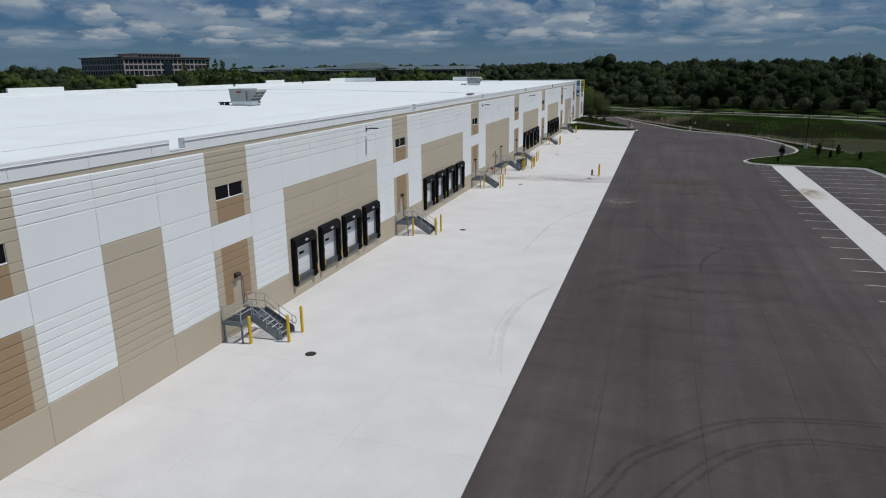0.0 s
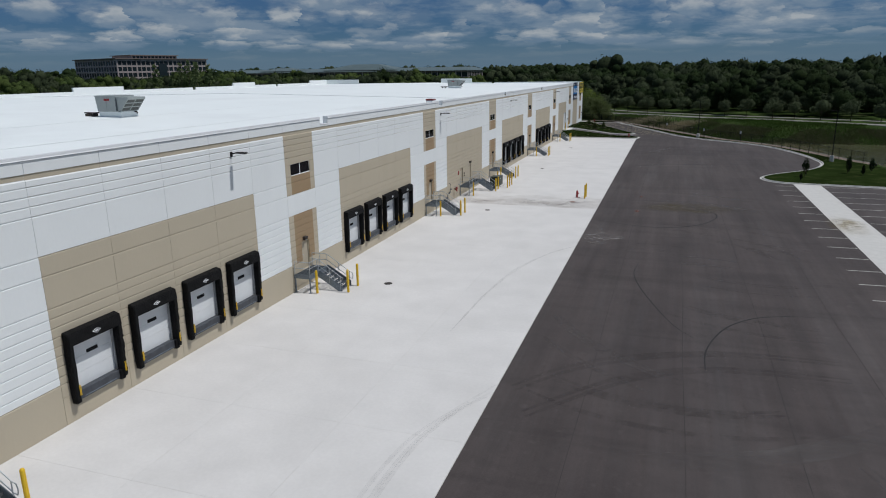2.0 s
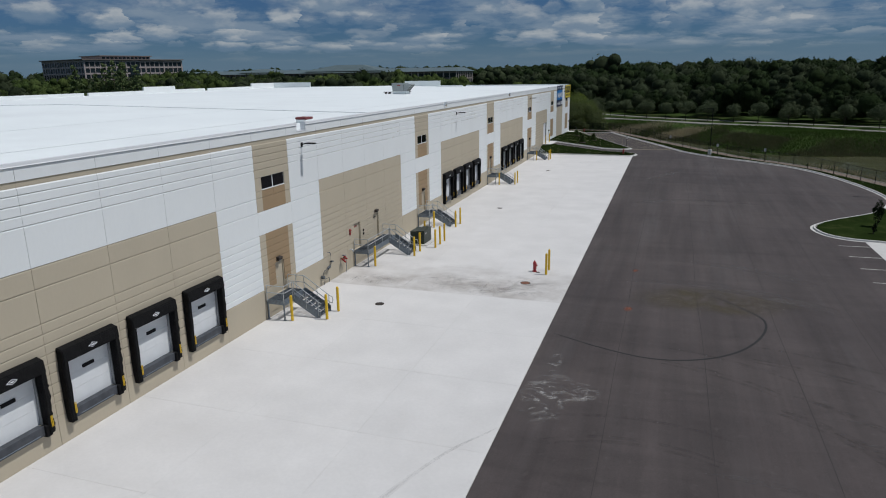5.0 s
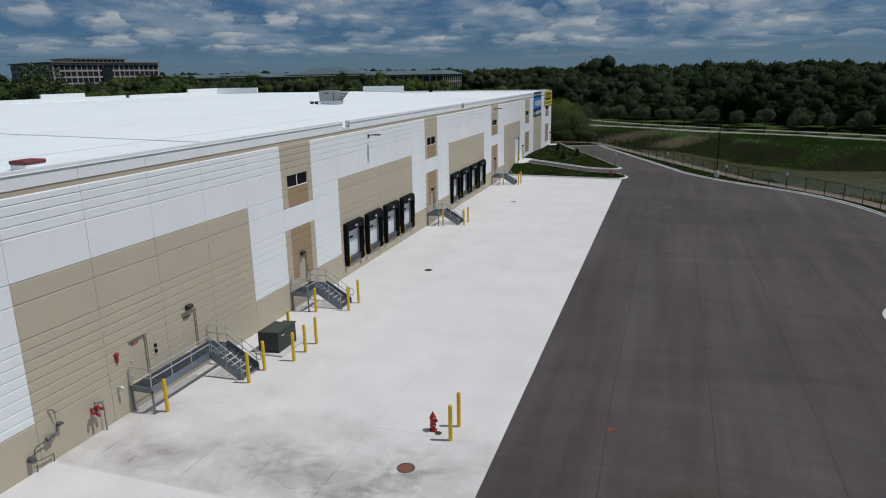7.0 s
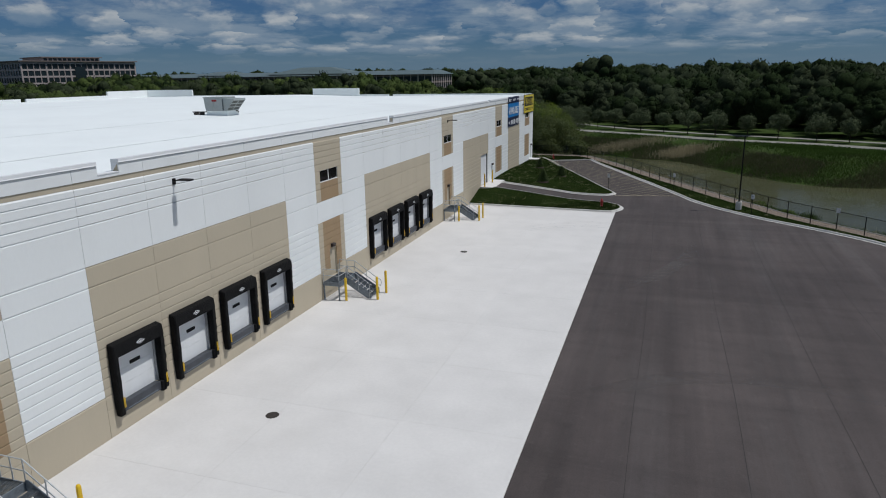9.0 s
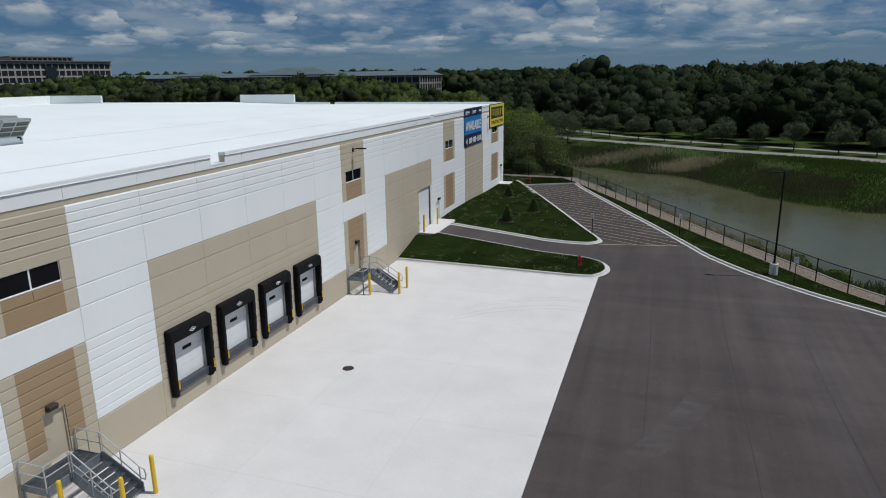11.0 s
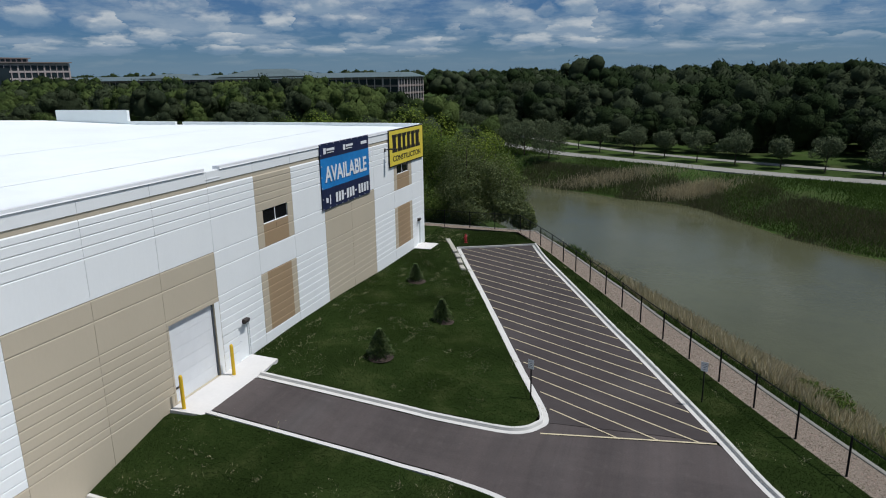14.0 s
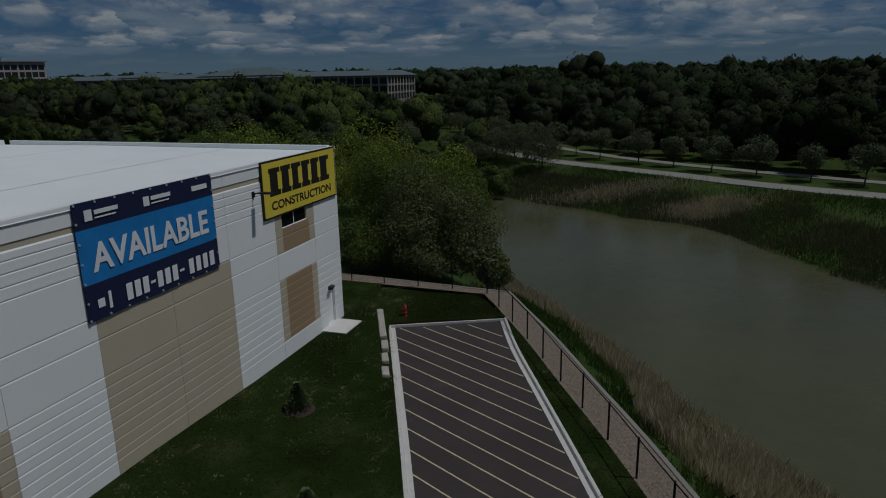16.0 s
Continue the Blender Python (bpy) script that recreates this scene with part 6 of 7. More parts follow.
def mark(name, pts, w, mat, parent, z=0.005):
    bm = bmesh.new()
    line = smooth_line([(x, y, 0) for x, y in pts], 8)
    n = len(line)
    rows = []
    for k, p in enumerate(line):
        d = (line[min(k + 1, n - 1)] - line[max(k - 1, 0)]).to_2d().normalized()
        h = w / 2 * (0.25 + 0.75 * math.sin(math.pi * min(1, max(0.02, k / (n - 1)))) ** 0.5)
        s = Vector((-d.y, d.x, 0)) * h
        rows.append((bm.verts.new(p + s + Vector((0, 0, z))), bm.verts.new(p - s + Vector((0, 0, z)))))
    for a, b in zip(rows, rows[1:]):
        bm.faces.new((a[0], a[1], b[1], b[0]))
    return part(name, bm, mat, parent)


mark("tyre_mark", [(25.4, 94.2), (27.0, 92.2), (28.1, 90.2), (27.7, 87.6), (26.3, 85.0), (24.3, 83.4), (22, 82.9), (19.5, 83.6), (16.8, 84.9)], 0.14, M_RUBBER, asphalt)
mark("tyre_mark", [(25.6, 51.8), (25.7, 54), (26.3, 56.4), (27.2, 58.4), (28.6, 60), (30.2, 60.8), (32, 61.2)], 0.10, M_RUBBER, asphalt)
mark("tyre_mark", [(21.6, 70.4), (21.4, 67.5), (21.9, 64.5), (22.9, 61), (24.1, 57.6), (25.2, 55.8)], 0.06, M_RUBBER, asphalt)
for off in (0.0, 0.32):
    mark("tyre_mark", [(19.8 + off, 21.0), (20.9 + off, 23.6 - off), (21.7 + off, 25.7 - off), (23.2 + off, 27.4 - off), (24.7 + off, 29.0 - off), (26.6, 30.2 - off), (28.6, 30.8 - off), (30.8, 31.2 - off), (34, 31.4 - off)], 0.22, M_FADED, asphalt)
    mark("tyre_mark", [(21.6 + off, 21.6), (22.8 + off, 23.5 - off), (23.8 + off, 25.2 - off), (25.0 + off, 26.9 - off), (26.6, 28.2 - off), (28.3, 29.0 - off), (29.9, 29.2 - off), (31.6, 29.2 - off), (34.5, 28.8 - off)], 0.2, M_FADED, asphalt)


def film(name, x, y, w, d, mat, parent, z=0.006):
    bm = bmesh.new()
    flat_poly(bm, [(x + w / 2 * math.cos(a), y + d / 2 * math.sin(a), z) for a in (k * math.pi / 14 for k in range(28))])
    return part(name, bm, mat, parent)


film("dust_smear", 17.75, 77.4, 2.7, 5.4, M_DUST, asphalt)
film("dust_smear", 19.2, 78.1, 1.8, 2.2, M_DUST, asphalt, 0.008)
film("dust_smear", 17.5, 81.0, 0.8, 2.6, M_DUST, asphalt, 0.010)
film("stain", 39.6, 89.2, 3.0, 4.6, M_OCHRE, strip, 0.018)
film("stain", 39.2, 88.0, 3.6, 9.0, M_OCHRE, strip, 0.021)
film("olive_stain", 25.3, 92.9, 11.0, 6.0, M_OLIVE, asphalt, 0.004)
for x, y, w, d in ((3.2, 91.6, 4.5, 2.6), (8.6, 92.6, 6.0, 4.0), (13.4, 93.2, 5.0, 5.0), (11.6, 91.2, 6.0, 2.2)):
    film("grime", x, y, w, d, M_SOOT, court, 0.004 + 0.0004 * x)
for x, ya, yb in ((1.4, 90.1, 92.3), (2.87, 90.2, 91.9), (5.5, 90.1, 93.2), (8.2, 90.3, 92.4), (10.9, 90.1, 94.6)):
    mark("grime_line", [(x, ya), (x + 0.02, (ya + yb) / 2), (x, yb)], 0.07, M_SOOT, court, 0.009)
for x, y, r in ((20.49, 90.1, 0.24), (20.49, 98.6, 0.20)):
    film("paint_spot", x, y, r * 2.6, r * 4.2, M_ORANGE_FILM, asphalt)
for off in (0.0, 0.35, 1.1):
    mark("tyre_mark", [(15.5 - off * .9, 31.5 + off * 1.6), (14.9 - off * .5, 34.4), (14.45 - off * .5, 37.5), (14.6 - off * .4, 41.5), (15.4 - off * .2, 44.5), (16.3, 46.2 + off)], 0.2, M_SKID, court)
for off in (0.0, 0.6):
    mark("tyre_mark", [(12.2, 53 + off), (12.4, 60), (13.2 - off * .3, 66), (14.6, 71), (16.3, 74)], 0.18, M_SKID, court)
for off in (0.0, 0.7, 1.8, 2.3):
    mark("tyre_mark", [(8.5, 156.2 + off * 1.05), (10.2, 157.9 + off), (12.2, 159.2 + off), (14.3, 160.0 + off), (16.3, 160.0 + off * .95)], 0.22, M_SKID, court)
# one wide sweep of dual tyres from the court over the yard
for off in (0.0, 0.4, 2.0, 2.4):
    mark("tyre_mark", [(17.0 + off * .5, 47.4 - off * 1.1), (19.1 + off * .6, 50.2 - off), (22.0 + off * .3, 52.4 - off), (25.4 + off * .1, 53.9 - off * .95), (28.5, 54.5 - off), (32.0, 54.6 - off)], 0.38, M_SOFT, asphalt, 0.0038)

# seams between asphalt passes
seam_mat = material("seam_asphalt", (0.042, 0.036, 0.035), 0.85, vary=0.2, scale=2, fine=20)
for k, x in enumerate((20.4, 24.6, 28.7, 32.9)):
    bm = bmesh.new()
    pts = [Vector((x + 0.06 * math.sin(j * 0.31 + k) + 0.04 * math.sin(j * 0.9 + 2 * k), -60 + 3.0 * j, 0.0)) for j in range(78 if k < 2 else 74)]
    sweep(bm, pts, [(0.014, 0.004), (-0.014, 0.004)])
    bmesh.ops.recalc_face_normals(bm, faces=bm.faces)
    part("seam", bm, seam_mat, asphalt)

# broad pale sweeps where lorries turn
for pts, w in (([(17.0, 95.4), (21.5, 96.6), (26.5, 96.0), (31.5, 93.4), (34.5, 90.5)], 1.5), ([(18.5, 101.5), (23.5, 102.4), (29.0, 100.6), (34, 96.5)], 1.2),
               ([(17.2, 44.0), (21, 42.8), (26, 43.6), (31, 46.6), (34, 50.0)], 1.2), ([(17.5, 124.0), (22, 127.5), (27, 128.6), (33, 127.0)], 1.4), ([(17.0, 139.0), (21, 145), (23.5, 152), (24.5, 160)], 1.3)):
    mark("wear_sweep", pts, w, M_WEAR, asphalt, 0.003)

# sweeping tyre marks of turning lorries, dark and pale, in pairs
rng = np.random.default_rng(314)
for k in range(30):
    cx, cy, rad = rng.uniform(19, 33), rng.uniform(10, 86), rng.uniform(6, 19)
    a0, span = rng.uniform(0, 2 * math.pi), rng.uniform(0.5, 1.5)
    for off in (0.0, 0.36, 2.1):
        pts = [(cx + (rad + off) * math.cos(a0 + span * j / 7), cy + (rad + off) * math.sin(a0 + span * j / 7)) for j in range(8)]
        run = []
        for x, y in pts:
            if 16.8 < x < 34.5 and y < 88:
                run.append((x, y))
            elif len(run) > 3:
                break
            else:
                run = []
        if len(run) > 3:
            mark("tyre_mark", run, 0.26 if k % 3 else 0.42, M_SCUFF if k % 2 else M_PALE, asphalt, 0.0045 + 0.00003 * k)

# ---- trees ----
def leaf_cloud(rng, lumps, count, size, rough=0.4, inner=0.72, outer=1.06):
    """Small leaf clumps on the outside of several rounded masses: corner points and faces."""
    verts, faces = [], []
    c = np.array([l[:3] for l in lumps])
    r = np.array([l[3:] for l in lumps])
    pick = rng.choice(len(lumps), count, p=(r.prod(1) ** 0.66) / (r.prod(1) ** 0.66).sum())
    d = rng.normal(size=(count, 3))
    d[:, 2] = d[:, 2] * 0.9 + 0.15
    d /= np.linalg.norm(d, axis=1)[:, None]
    at = c[pick] + d * r[pick] * rng.uniform(inner, outer, (count, 1))
    n = d + rng.normal(size=(count, 3)) * rough
    n /= np.linalg.norm(n, axis=1)[:, None]
    u = np.cross(n, rng.normal(size=(count, 3)))
    u /= np.linalg.norm(u, axis=1)[:, None]
    v = np.cross(n, u)
    s = size * rng.uniform(0.55, 1.25, (count, 1))
    bend = n * s * 0.25
    quad = np.stack([at - u * s - bend, at - v * s * 0.6, at + u * s - bend, at + v * s * 0.6], 1)
    verts = quad.reshape(-1, 3)
    faces = np.arange(4 * count).reshape(-1, 4)
    return verts, faces


def limb_mesh(rng, height, spread, r0, trunk_to, limbs=6):
    bm = bmesh.new()
    top = Vector((rng.uniform(-0.2, 0.2), rng.uniform(-0.2, 0.2), trunk_to))
    tube(bm, [(0, 0, -0.3), (top.x * 0.4, top.y * 0.4, trunk_to * 0.5), top, (top.x * 1.4, top.y * 1.4, height * 0.8)], [r0 * 1.25, r0, r0 * 0.8, r0 * 0.2], 7)
    for k in range(limbs):
        a = 2 * math.pi * (k + rng.uniform(-0.3, 0.3)) / limbs
        z0 = trunk_to * rng.uniform(0.75, 1.15)
        e = Vector((math.cos(a), math.sin(a), 0)) * spread * rng.uniform(0.55, 0.85)
        e.z = height * rng.uniform(0.55, 0.85)
        m = Vector((e.x * 0.4, e.y * 0.4, z0 + (e.z - z0) * 0.5))
        tube(bm, [(top.x * 0.5, top.y * 0.5, z0), m, e], [r0 * 0.5, r0 * 0.33, r0 * 0.1], 5)
    return bm


def crown_lumps(rng, height, spread, low, count):
    out = []
    for k in range(count):
        a, q = rng.uniform(0, 2 * math.pi), math.sqrt(rng.uniform(0, 1)) * spread * 0.66
        z = low + (height - low) * (0.28 + 0.5 * rng.uniform(0, 1) * (1 - 0.45 * q / spread))
        s = spread * rng.uniform(0.30, 0.46)
        out.append((q * math.cos(a), q * math.sin(a), z, s, s, s * rng.uniform(0.75, 1.0)))
    out.append((0, 0, low + (height - low) * 0.52, spread * 0.62, spread * 0.62, (height - low) * 0.46))
    return out


def tree(name, seed, height, spread, low, mat, leaves, size, label, group, trunk=None, lumps=10):
    rng = np.random.default_rng(seed)
    top = thing(name, label, "tree", group)
    b = limb_mesh(rng, height, spread, trunk or height * 0.017, max(low + 0.4, height * 0.3))
    part("trunk", b, M_BARK, top)
    v, f = leaf_cloud(rng, crown_lumps(rng, height, spread, low, lumps), leaves, size)
    c = new("crown", joined("crown", v.tolist(), f.tolist(), mat))
    c.parent = top
    return top


# street trees between the two paths
ROW_LABEL = "young street tree with a rounded dull grey-green crown"
row_kinds = [tree("street_tree", 11 + k, 6.6 + 0.6 * k, 3.4 + 0.3 * k, 1.8, M_LEAF_DULL, 3200, 0.18, ROW_LABEL, "street trees along the path") for k in range(3)]
ROAD = [(-110, 450), (-75, 402), (-47, 365), (-27.3, 341), (-9, 320.5), (-1.6, 314.5), (10, 307), (21.5, 300), (31, 293.5), (40, 288.5), (50, 284), (57, 281), (75, 268), (140, 222)]
ROAD2 = [(-120, 490), (-77, 430), (-57.8, 401), (-37, 377), (-20, 358), (-5.5, 341), (9, 325.5), (22, 315.5), (32, 309), (42, 303.4), (54, 297), (68, 289), (90, 276), (160, 230)]
ROAD, ROAD2 = [(x, y, ROAD_Z) for x, y in ROAD], [(x, y, ROAD_Z) for x, y in ROAD2]
mid = [(Vector(a) + Vector(b)) / 2 for a, b in zip(smooth_line(ROAD, 6), smooth_line(ROAD2, 6))]
rng = np.random.default_rng(4)
row = even(mid, 43)
for k, p in enumerate(Vector(q) for q in row):
    m = pose(p.x + rng.uniform(-1, 1) + 1.5, p.y + rng.uniform(-1, 1) + 1.5, p.z - 0.05, 0, 0, rng.uniform(0, 360))
    src = row_kinds[k % 3]
    if k < 3:
        src.matrix_basis = m
    else:
        copy_thing(src, m)

# paths beyond the pond
for nm, line, w in (("gravel_path", ROAD, 5.2), ("footpath", ROAD2, 3.2)):
    bm = bmesh.new()
    pts = resample(smooth_line(line, 6), 2.0)
    sweep(bm, [p + Vector((0, 0, 0.12)) for p in pts], [(w / 2, -0.9), (w / 2, 0.0), (-w / 2, 0.0), (-w / 2, -0.9)])
    bmesh.ops.recalc_face_normals(bm, faces=bm.faces)
    tagged(part(nm, bm, M_PATHG), "pale winding path beyond the pond", "path", kind="structure")

# willowy trees at the pond's corner and behind the building
NEAR = [(-0.5, 221.5, 9.4, 4.4, 0.0, M_LEAF_GY, 17000), (-4.5, 223.5, 9.8, 4.6, 0.0, M_LEAF, 14000), (3.2, 221.8, 7.2, 3.6, -0.8, M_LEAF_GY, 12000), (1.0, 218.2, 3.2, 2.4, -0.4, M_LEAF_GY, 7500), (-3.6, 218.4, 3.6, 2.6, -0.4, M_LEAF, 7500), (-7.5, 217.4, 3.0, 2.2, -0.4, M_LEAF_GY, 7200), (-6, 229.5, 11.0, 4.6, 1.0, M_LEAF_LT, 6500), (-11.5, 226, 10.2, 4.4, 0.8, M_LEAF_LT, 6000),
        (-17, 230, 10.8, 4.8, 1.2, M_LEAF, 5000), (-24, 233, 11.2, 5.0, 1.3, M_LEAF_LT, 5000), (-14, 240, 11.8, 5.2, 1.3, M_LEAF_LT, 4500), (-32, 238, 10.6, 5.0, 1.2, M_LEAF, 4500), (1.2, 228.0, 8.0, 4.0, 0.4, M_LEAF, 6000), (-9.0, 219.0, 7.0, 3.6, 0.3, M_LEAF, 5500),
        (-2.5, 235, 9.2, 4.2, 0.8, M_LEAF_LT, 5500), (-20, 222, 7.6, 3.8, 0.4, M_LEAF, 4500), (5.2, 219.6, 4.4, 2.6, -0.9, M_LEAF_GY, 6000), (6.6, 218.6, 2.6, 1.8, -0.9, M_LEAF_GY, 4200)]
for k, (x, y, h, s, low, mat, n) in enumerate(NEAR):
    t = tree("broadleaf_tree", 40 + k, h, s, low, mat, n, 0.105 if n > 7000 else 0.13 if n > 5200 else 0.16, "dense broadleaf tree with bright new leaves" if mat is M_LEAF_LT else "dense grey-green bushy tree at the pond's edge", "trees behind the building", lumps=16)
    t.location = (x, y, 0.1)
# bushes on the pond's far corner
for k, (x, y, h, s) in enumerate(((-12, 312, 8.6, 5.2), (-17, 317, 7.6, 4.6), (-5.5, 308.5, 8.0, 4.4), (-24, 323, 6.4, 4.2), (-20, 311, 5.0, 3.6))):
    t = tree("bush", 70 + k, h, s, 0.1, M_LEAF_DULL, 5200, 0.15, "rounded grey-green bush beside the path", "bushes by the path")
    t.location = (x, y, float(ground_z(np.array([x]), np.array([y]))[0]) + 0.05)
# green shrubs among the reeds of the near bank
for k, (x, y, h, s_) in enumerate(((29.2, 188.6, 2.0, 1.7), (31.4, 185.6, 1.7, 1.5), (32.0, 181.6, 1.8, 1.5), (28.4, 192.4, 1.4, 1.1), (20.6, 205.4, 1.1, 0.9), (34.5, 177.4, 1.6, 1.4))):
    t = tree("bush", 170 + k, h, s_, 0.05, M_LEAF, 2600, 0.10, "low green shrub among dry reeds on the bank", "shrubs on the near bank", lumps=8)
    t.location = (x, y, float(ground_z(np.array([x]), np.array([y]))[0]) - 0.05)
# young shrubs in the planting island
for k, (x, y, h) in enumerate(((40.4, 118.0, 2.6), (46.4, 122.7, 2.4), (47.8, 121.0, 1.4), (49.6, 124.6, 2.0), (51.6, 119.6, 1.5), (39.5, 115.1, 0.9))):
    t = tree("shrub", 80 + k, h, h * 0.24, 0.05, M_LEAF_DK, 1100, 0.075, "slim young shrub planted in the kerbed island", "shrubs in the island", trunk=0.03, lumps=5)
    t.location = (x, y, 0.15)


# young spruces on the lawn
def spruce(seed, h):
    rng = np.random.default_rng(seed)
    top = thing("spruce", "young dark spruce planted on the lawn in a ring of mulch", "tree", "young spruces on the lawn")
    bm = bmesh.new()
    tube(bm, [(0, 0, -0.1), (0, 0, h * 0.96)], [0.05, 0.012], 6)
    part("trunk", bm, M_BARK, top)
    v, f = [], []
    levels = 13
    for k in range(levels):
        z = 0.12 + (h - 0.15) * k / levels
        r = 0.43 * h * (1 - k / levels) ** 0.9 + 0.05
        n = max(6, int(16 * (1 - 0.55 * k / levels)))
        for j in range(n):
            a = 2 * math.pi * (j + rng.uniform(0, 1)) / n
            q = r * rng.uniform(0.8, 1.12)
            d = np.array([math.cos(a), math.sin(a), 0.0])
            s = np.array([-math.sin(a), math.cos(a), 0.0])
            p0, p1 = np.array([0, 0, z + 0.08]), d * q + np.array([0, 0, z - 0.05 * q + 0.06])
            for t in (0.3, 0.5, 0.7, 0.9, 1.0):
                m = p0 + (p1 - p0) * t
                w = 0.16 * h / 2 * (1.15 - 0.55 * t)
                for sg in (-1, 1):
                    e = m + s * sg * w + d * w * 0.6 + np.array([0, 0, rng.uniform(-0.05, 0.03)])
                    i = len(v)
                    v += [tuple(m), tuple(m + d * 0.06 + np.array([0, 0, 0.05])), tuple(e), tuple(m - np.array([0, 0, 0.05]))]
                    f.append((i, i + 1, i + 2, i + 3))
    c = new("crown", joined("crown", v, f, M_NEEDLE))
    c.parent = top
    bm = bmesh.new()
    lathe(bm, [(0.72, -0.06), (0.6, 0.02), (0.2, 0.05)], 16)
    part("mulch_ring", bm, M_MULCH, top)
    return top


for k, (x, y, z, h) in enumerate(((6.15, 182.2, 0.74, 1.62), (7.55, 188.6, 0.56, 1.45), (3.3, 195.4, 0.78, 1.32))):
    t = spruce(90 + k, h)
    t.location = (x, y, z)

# ---- woods, as one mass: many trees of a few kinds ----
rng = np.random.default_rng(21)


def wood_kind(seed, height, spread, low, leaves, size, count=8, rings=4, sides=6):
    r = np.random.default_rng(seed)
    lumps = crown_lumps(r, height, spread, low, count)
    x, y, z, a, b, c = lumps[-1]
    lumps[-1] = (x, y, z - 0.06 * height, a * 1.12, b * 1.12, c * 0.8)
    v, f = leaf_cloud(r, lumps, leaves, size, 0.8, 0.72, 0.99)
    core_v, core_f = [], []
    for x, y, z, a, b, c in lumps:
        base = len(core_v)
        for i in range(rings):
            for j in range(sides):
                th, ph = math.pi * (i + 0.3) / rings, 2 * math.pi * j / sides
                q = 0.74 * (1 + 0.15 * math.sin(3 * ph + i + seed))
                core_v.append((x + a * q * math.sin(th) * math.cos(ph), y + b * q * math.sin(th) * math.sin(ph), z + c * q * math.cos(th)))
        for i in range(rings - 1):
            for j in range(sides):
                core_f.append((base + i * sides + j, base + (i + 1) * sides + j, base + (i + 1) * sides + (j + 1) % sides, base + i * sides + (j + 1) % sides))
    v = np.concatenate([v, np.array(core_v)])
    return v, f[:, :3], np.array(core_f) + 4 * leaves


KINDS = [wood_kind(5 + k, 9.5 + 1.1 * k, 5.0 + 0.4 * k, 0.5, 1150, 0.31) for k in range(5)]
KINDS_FAR = [wood_kind(15 + k, 10 + k, 7.0, 0.5, 330, 0.48, 6, 4, 5) for k in range(5)]
KINDS_HORIZON = [wood_kind(25 + k, 10 + k, 7.0, 0.5, 150, 0.5, 5, 5, 6) for k in range(4)]


def plant(name, spots, kinds, mats, label, scale=(0.8, 1.25)):
    vs, tris, quads, base = [], [], [], 0
    index, index_q = [], []
    for x, y, z, g in spots:
        v, f, q = kinds[rng.integers(len(kinds))]
        a, s = rng.uniform(0, 2 * math.pi), rng.uniform(*scale) * g
        c, sn = math.cos(a), math.sin(a)
        w = np.stack([(v[:, 0] * c - v[:, 1] * sn) * s + x, (v[:, 0] * sn + v[:, 1] * c) * s + y, v[:, 2] * s * rng.uniform(0.9, 1.15) + z], 1)
        vs.append(w), tris.append(f + base), quads.append(q + base)
        base += len(v)
        pick = int(rng.choice(len(mats), p=None))
        index += [pick] * len(f)
        index_q += [pick] * len(q)
    ob = new(name, joined(name, np.concatenate(vs).tolist(), np.concatenate(tris).tolist() + np.concatenate(quads).tolist(), mats, index + index_q))
    ob.data.polygons.foreach_set("use_smooth", [True] * len(ob.data.polygons))
    return tagged(ob, label, "trees", kind="stuff")


def path_y(x):
    """The second path's y at an x, for what stands beyond it."""
    p = ROAD2
    for (ax, ay, _), (bx, by, _) in zip(p, p[1:]):
        if ax <= x <= bx:
            return ay + (by - ay) * (x - ax) / (bx - ax)
    return p[0][1] + (p[0][0] - x) * 0.9 if x < p[0][0] else p[-1][1] - (x - p[-1][0]) * 0.65


spots = []
for _ in range(5200):
    x, y = rng.uniform(-70, 330), rng.uniform(120, 470)
    d = y - path_y(x)
    if d < 7 or d > 170 or x + y < 262:
        continue
    if any((x - a) ** 2 + (y - b) ** 2 < (3.9 * g) ** 2 for a, b, _, g in spots[-260:]):
        continue
    spots.append((x, y, ROAD_Z + 0.1 + 0.02 * d, 0.80 + 0.28 * min(1, d / 45) + 0.22 * smoothstep(y, 330, 420)))
spots = spots[:1250]
front = [s for s in spots if s[1] - path_y(s[0]) < 48]
plant("woodland", front, KINDS, [M_WOOD_A, M_WOOD_B], "dense dark-green woodland beyond the paths", (0.72, 1.3))
plant("woodland", [s for s in spots if s[1] - path_y(s[0]) >= 48], KINDS_FAR, [M_WOOD_A, M_WOOD_A, M_WOOD_B], "dark-green treetops of the deeper woodland", (0.75, 1.3))

spots = []
for _ in range(3000):
    x, y = rng.uniform(-330, -8), rng.uniform(236, 470)
    if y - 236 < (x + 60) * 0.55 and x > -60 and x > -20:
        continue
    if y > path_y(x) - 40 and x > -150 or (y > 418 and x < -330):
        continue
    if any((x - a) ** 2 + (y - b) ** 2 < 32 for a, b, _, g in spots[-260:]):
        continue
    spots.append((x, y, float(ground_z(np.array([x]), np.array([y]))[0]), 0.64 if y < 300 else 1.32 if y > 400 else 1.0))
spots = spots[:560]
plant("woodland", [s for s in spots if s[1] >= 345], KINDS_FAR, [M_WOOD_A, M_WOOD_B, M_WOOD_C, M_WOOD_C], "green trees before the far offices", (0.8, 1.2))
plant("woodland", [s for s in spots if s[1] < 345], KINDS, [M_WOOD_B, M_WOOD_B, M_WOOD_C, M_WOOD_C], "mixed green trees between the warehouse and the offices")

